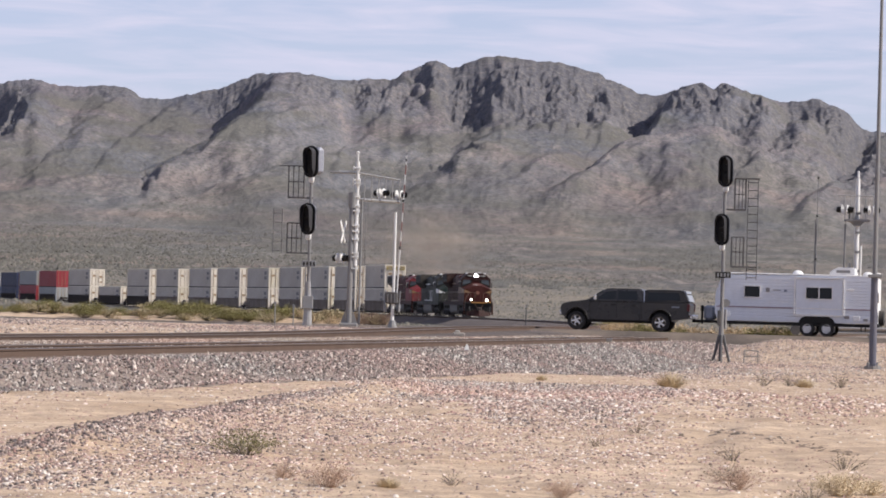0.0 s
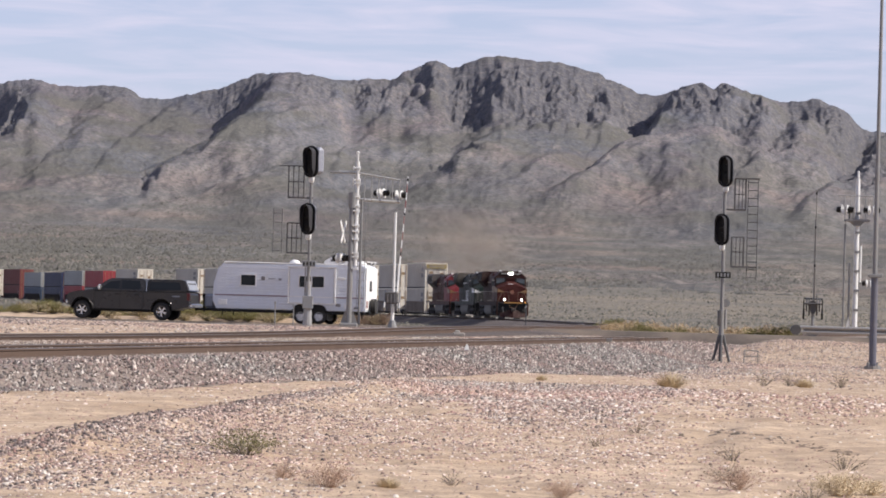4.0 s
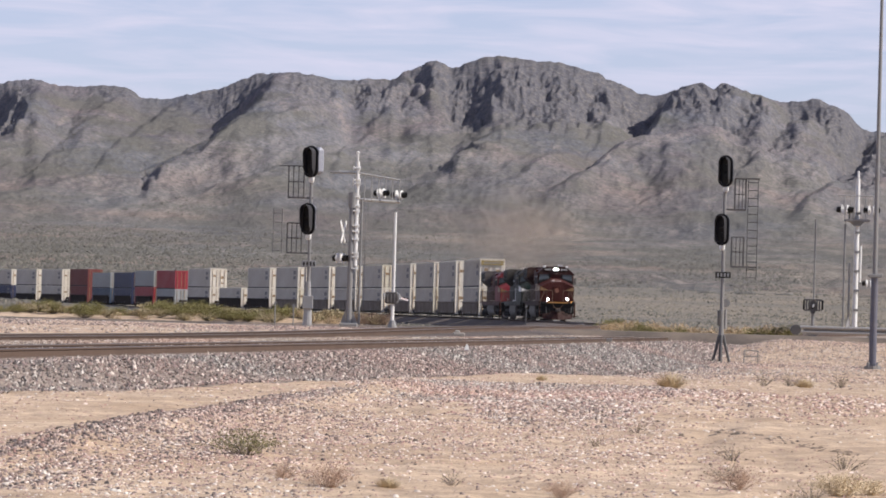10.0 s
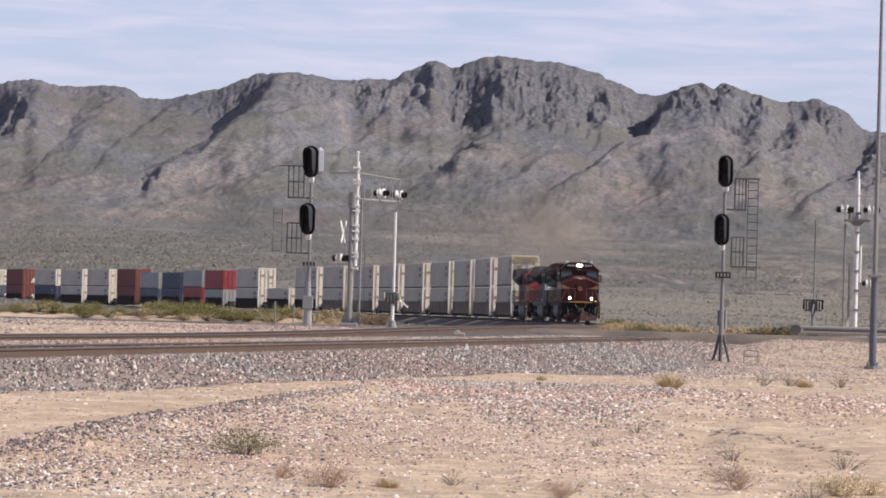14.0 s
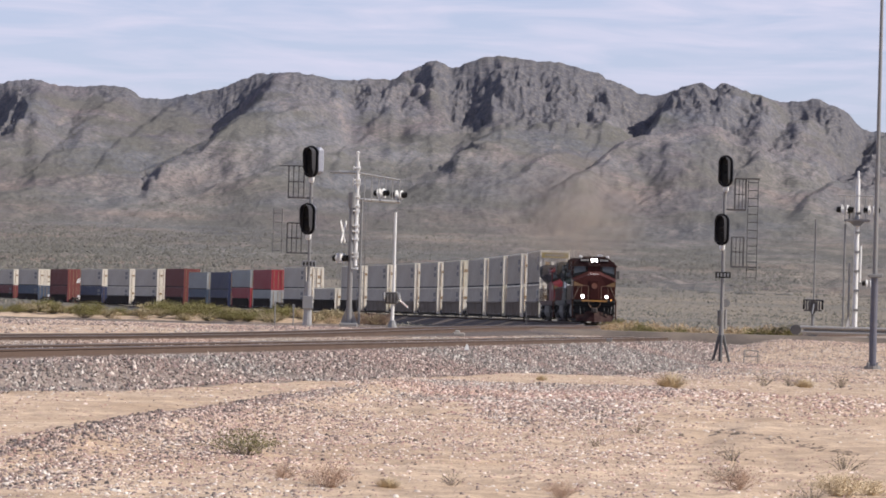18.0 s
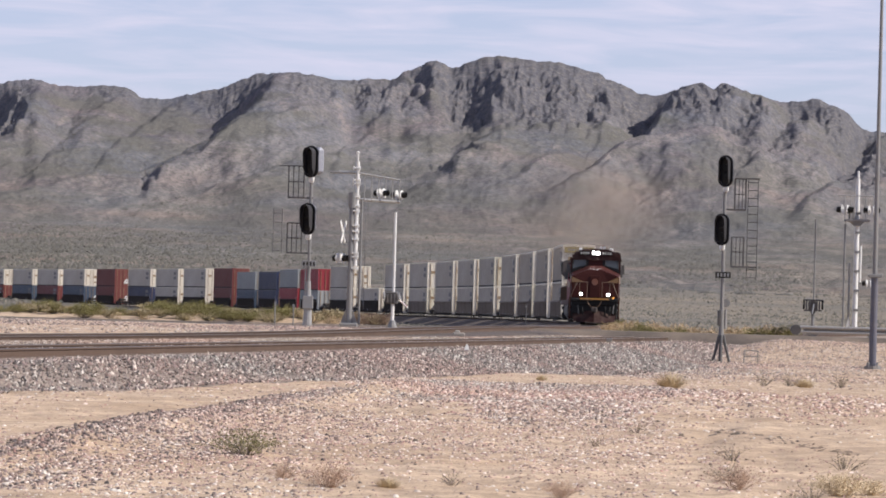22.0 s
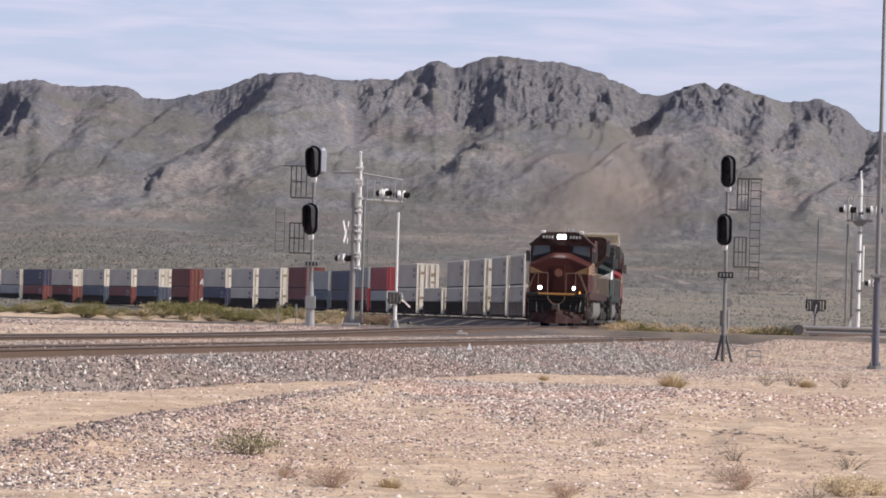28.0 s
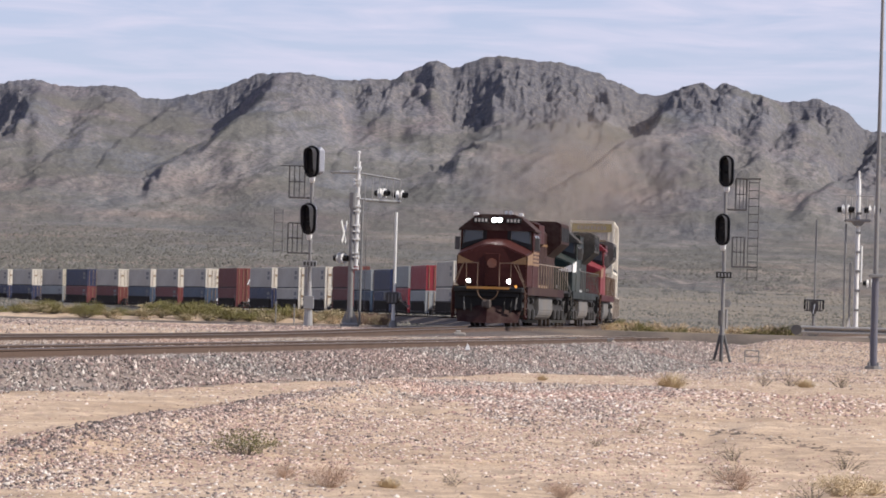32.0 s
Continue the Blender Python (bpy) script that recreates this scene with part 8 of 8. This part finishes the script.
# ---- exhaust haze over the locomotives ----
def smoke_material():
    """Thin haze, thickest in the middle of a puff and lost towards its rim."""
    m = bpy.data.materials.new("exhaust_haze")
    m.use_nodes = True
    nodes, links = m.node_tree.nodes, m.node_tree.links
    nodes.clear()
    out = nodes.new("ShaderNodeOutputMaterial")
    mix = nodes.new("ShaderNodeMixShader")
    clear = nodes.new("ShaderNodeBsdfTransparent")
    dust = nodes.new("ShaderNodeBsdfDiffuse")
    dust.inputs["Color"].default_value = (0.34, 0.285, 0.235, 1)
    tc = nodes.new("ShaderNodeTexCoord")
    mp = nodes.new("ShaderNodeMapping")
    mp.inputs["Location"].default_value = (0.0, -1.0, -1.0)
    mp.inputs["Scale"].default_value = (0.0, 2.0, 2.0)
    links.new(tc.outputs["Generated"], mp.inputs["Vector"])
    ball = nodes.new("ShaderNodeTexGradient")
    ball.gradient_type = "SPHERICAL"
    links.new(mp.outputs["Vector"], ball.inputs["Vector"])
    n = noise_node(nodes, links, 0.5, 4.0, 0.6, tc.outputs["Object"])
    rim = ramp_node(nodes, links, ball.outputs["Fac"], [(0.08, (0.0, 0.0, 0.0)), (0.75, (0.30, 0.30, 0.30))])
    cloud = ramp_node(nodes, links, n.outputs["Fac"], [(0.30, (0.15, 0.15, 0.15)), (0.65, (1.0, 1.0, 1.0))])
    links.new(mix_node(nodes, links, 1.0, rim.outputs["Color"], cloud.outputs["Color"], "MULTIPLY"), mix.inputs["Fac"])
    links.new(clear.outputs[0], mix.inputs[1])
    links.new(dust.outputs[0], mix.inputs[2])
    links.new(mix.outputs[0], out.inputs["Surface"])
    return m


M_SMOKE = smoke_material()
puffs = []


def build_smoke():
    rnd = random.Random(5)
    plume = thing("exhaust_plume", "thin brown exhaust haze drifting above the locomotives", "smoke")
    for k in range(2):
        f = 0.35 + 0.5 * k
        bm = bmesh.new()
        r = 2.4 + 3.0 * f
        bmesh.ops.create_icosphere(bm, subdivisions=3, radius=1.0)
        for v in bm.verts:
            w = 1 + 0.22 * noise.noise(v.co * 1.3 + Vector((k * 3.1, 0, 0)))
            v.co = Vector((v.co.x * r * 1.6, v.co.y * r * 1.5, v.co.z * r)) * w
        for fc in bm.faces:
            fc.smooth = True
        puff = part("puff", bm, M_SMOKE, plume)
        home = Vector((-6.0 - 46.0 * f, 0.4 - 1.4 * f, 5.6 + 3.4 * f))
        puffs.append((puff, home, rnd.uniform(0, 6.28)))
    return plume


plume = build_smoke()


# ---- motion of the train, the road vehicles and the gates ----
def road_x(t):
    """Where the pickup's middle is along x."""
    a = 8.2 - 5.43 * t
    if t > 2.45:
        a -= 0.23 * (min(t, 6.7) - 2.45) ** 2
    if t > 6.7:
        a -= 1.955 * (t - 6.7) - 0.25 * (min(t, 12.0) - 6.7) ** 2
    if t > 12.0:
        a += 2.65 * (t - 12.0)
    return a


def road_pose(t, back):
    x = road_x(t) + back * math.cos(radians(180 - ROAD_TURN))
    return pose(x, road_y(x), float(road_z(x)) + 0.03, 0, 0, ROAD_TURN)


ARM = [(0.0, 2), (1.5, 3), (2.5, 9), (3.0, 17), (4.0, 30), (5.0, 45), (6.0, 60), (7.0, 71), (8.0, 80), (9.0, 86), (10.0, 91), (11.5, 93), (14.0, 94), (32.0, 94)]


def motions():
    for ob, back, half, up in moving:
        step = 1.0 if ob in locos else 2.0
        rows = []
        for k in range(int(32 / step) + 1):
            m = car_pose(k * step, back, half)
            rows.append((k * step, m @ Matrix.Translation((0, 0, up))))
        walk(ob, rows)
    for ob, off in ((pickup, 0.0), (trailer, 7.53)):
        walk(ob, [(k * 0.5, road_pose(k * 0.5, off)) for k in range(65)])
    times = [k / 30 for k in range(0, 301)] + [10 + k / 15 for k in range(1, 331)]
    for w, r, x, y in wheels:
        rows = []
        for t in times:
            gone = (road_x(0) - road_x(t)) / math.cos(radians(180 - ROAD_TURN))
            rows.append((t, pose(x, y, r) @ Matrix.Rotation(gone / r, 4, "Y")))
        walk(w, rows)
    walk(plume, [(t, car_pose(t, 7.55, 6.9)) for t in range(33)])
    for puff, home, ph in puffs:
        walk(puff, [(t, Matrix.Translation(home + Vector((0.7 * math.sin(0.9 * t + ph), 0.3 * math.cos(0.7 * t + ph), 0.5 * math.sin(0.6 * t + 2 * ph))))) for t in range(33)])
    for arm, turn in gates:
        walk(arm, [(t, pose(0, 0, 1.36, -turn * a, (2.4 if turn > 0 else 0.6) * max(0.0, 1 - a / 60.0), 0)) for t, a in ARM])


motions()
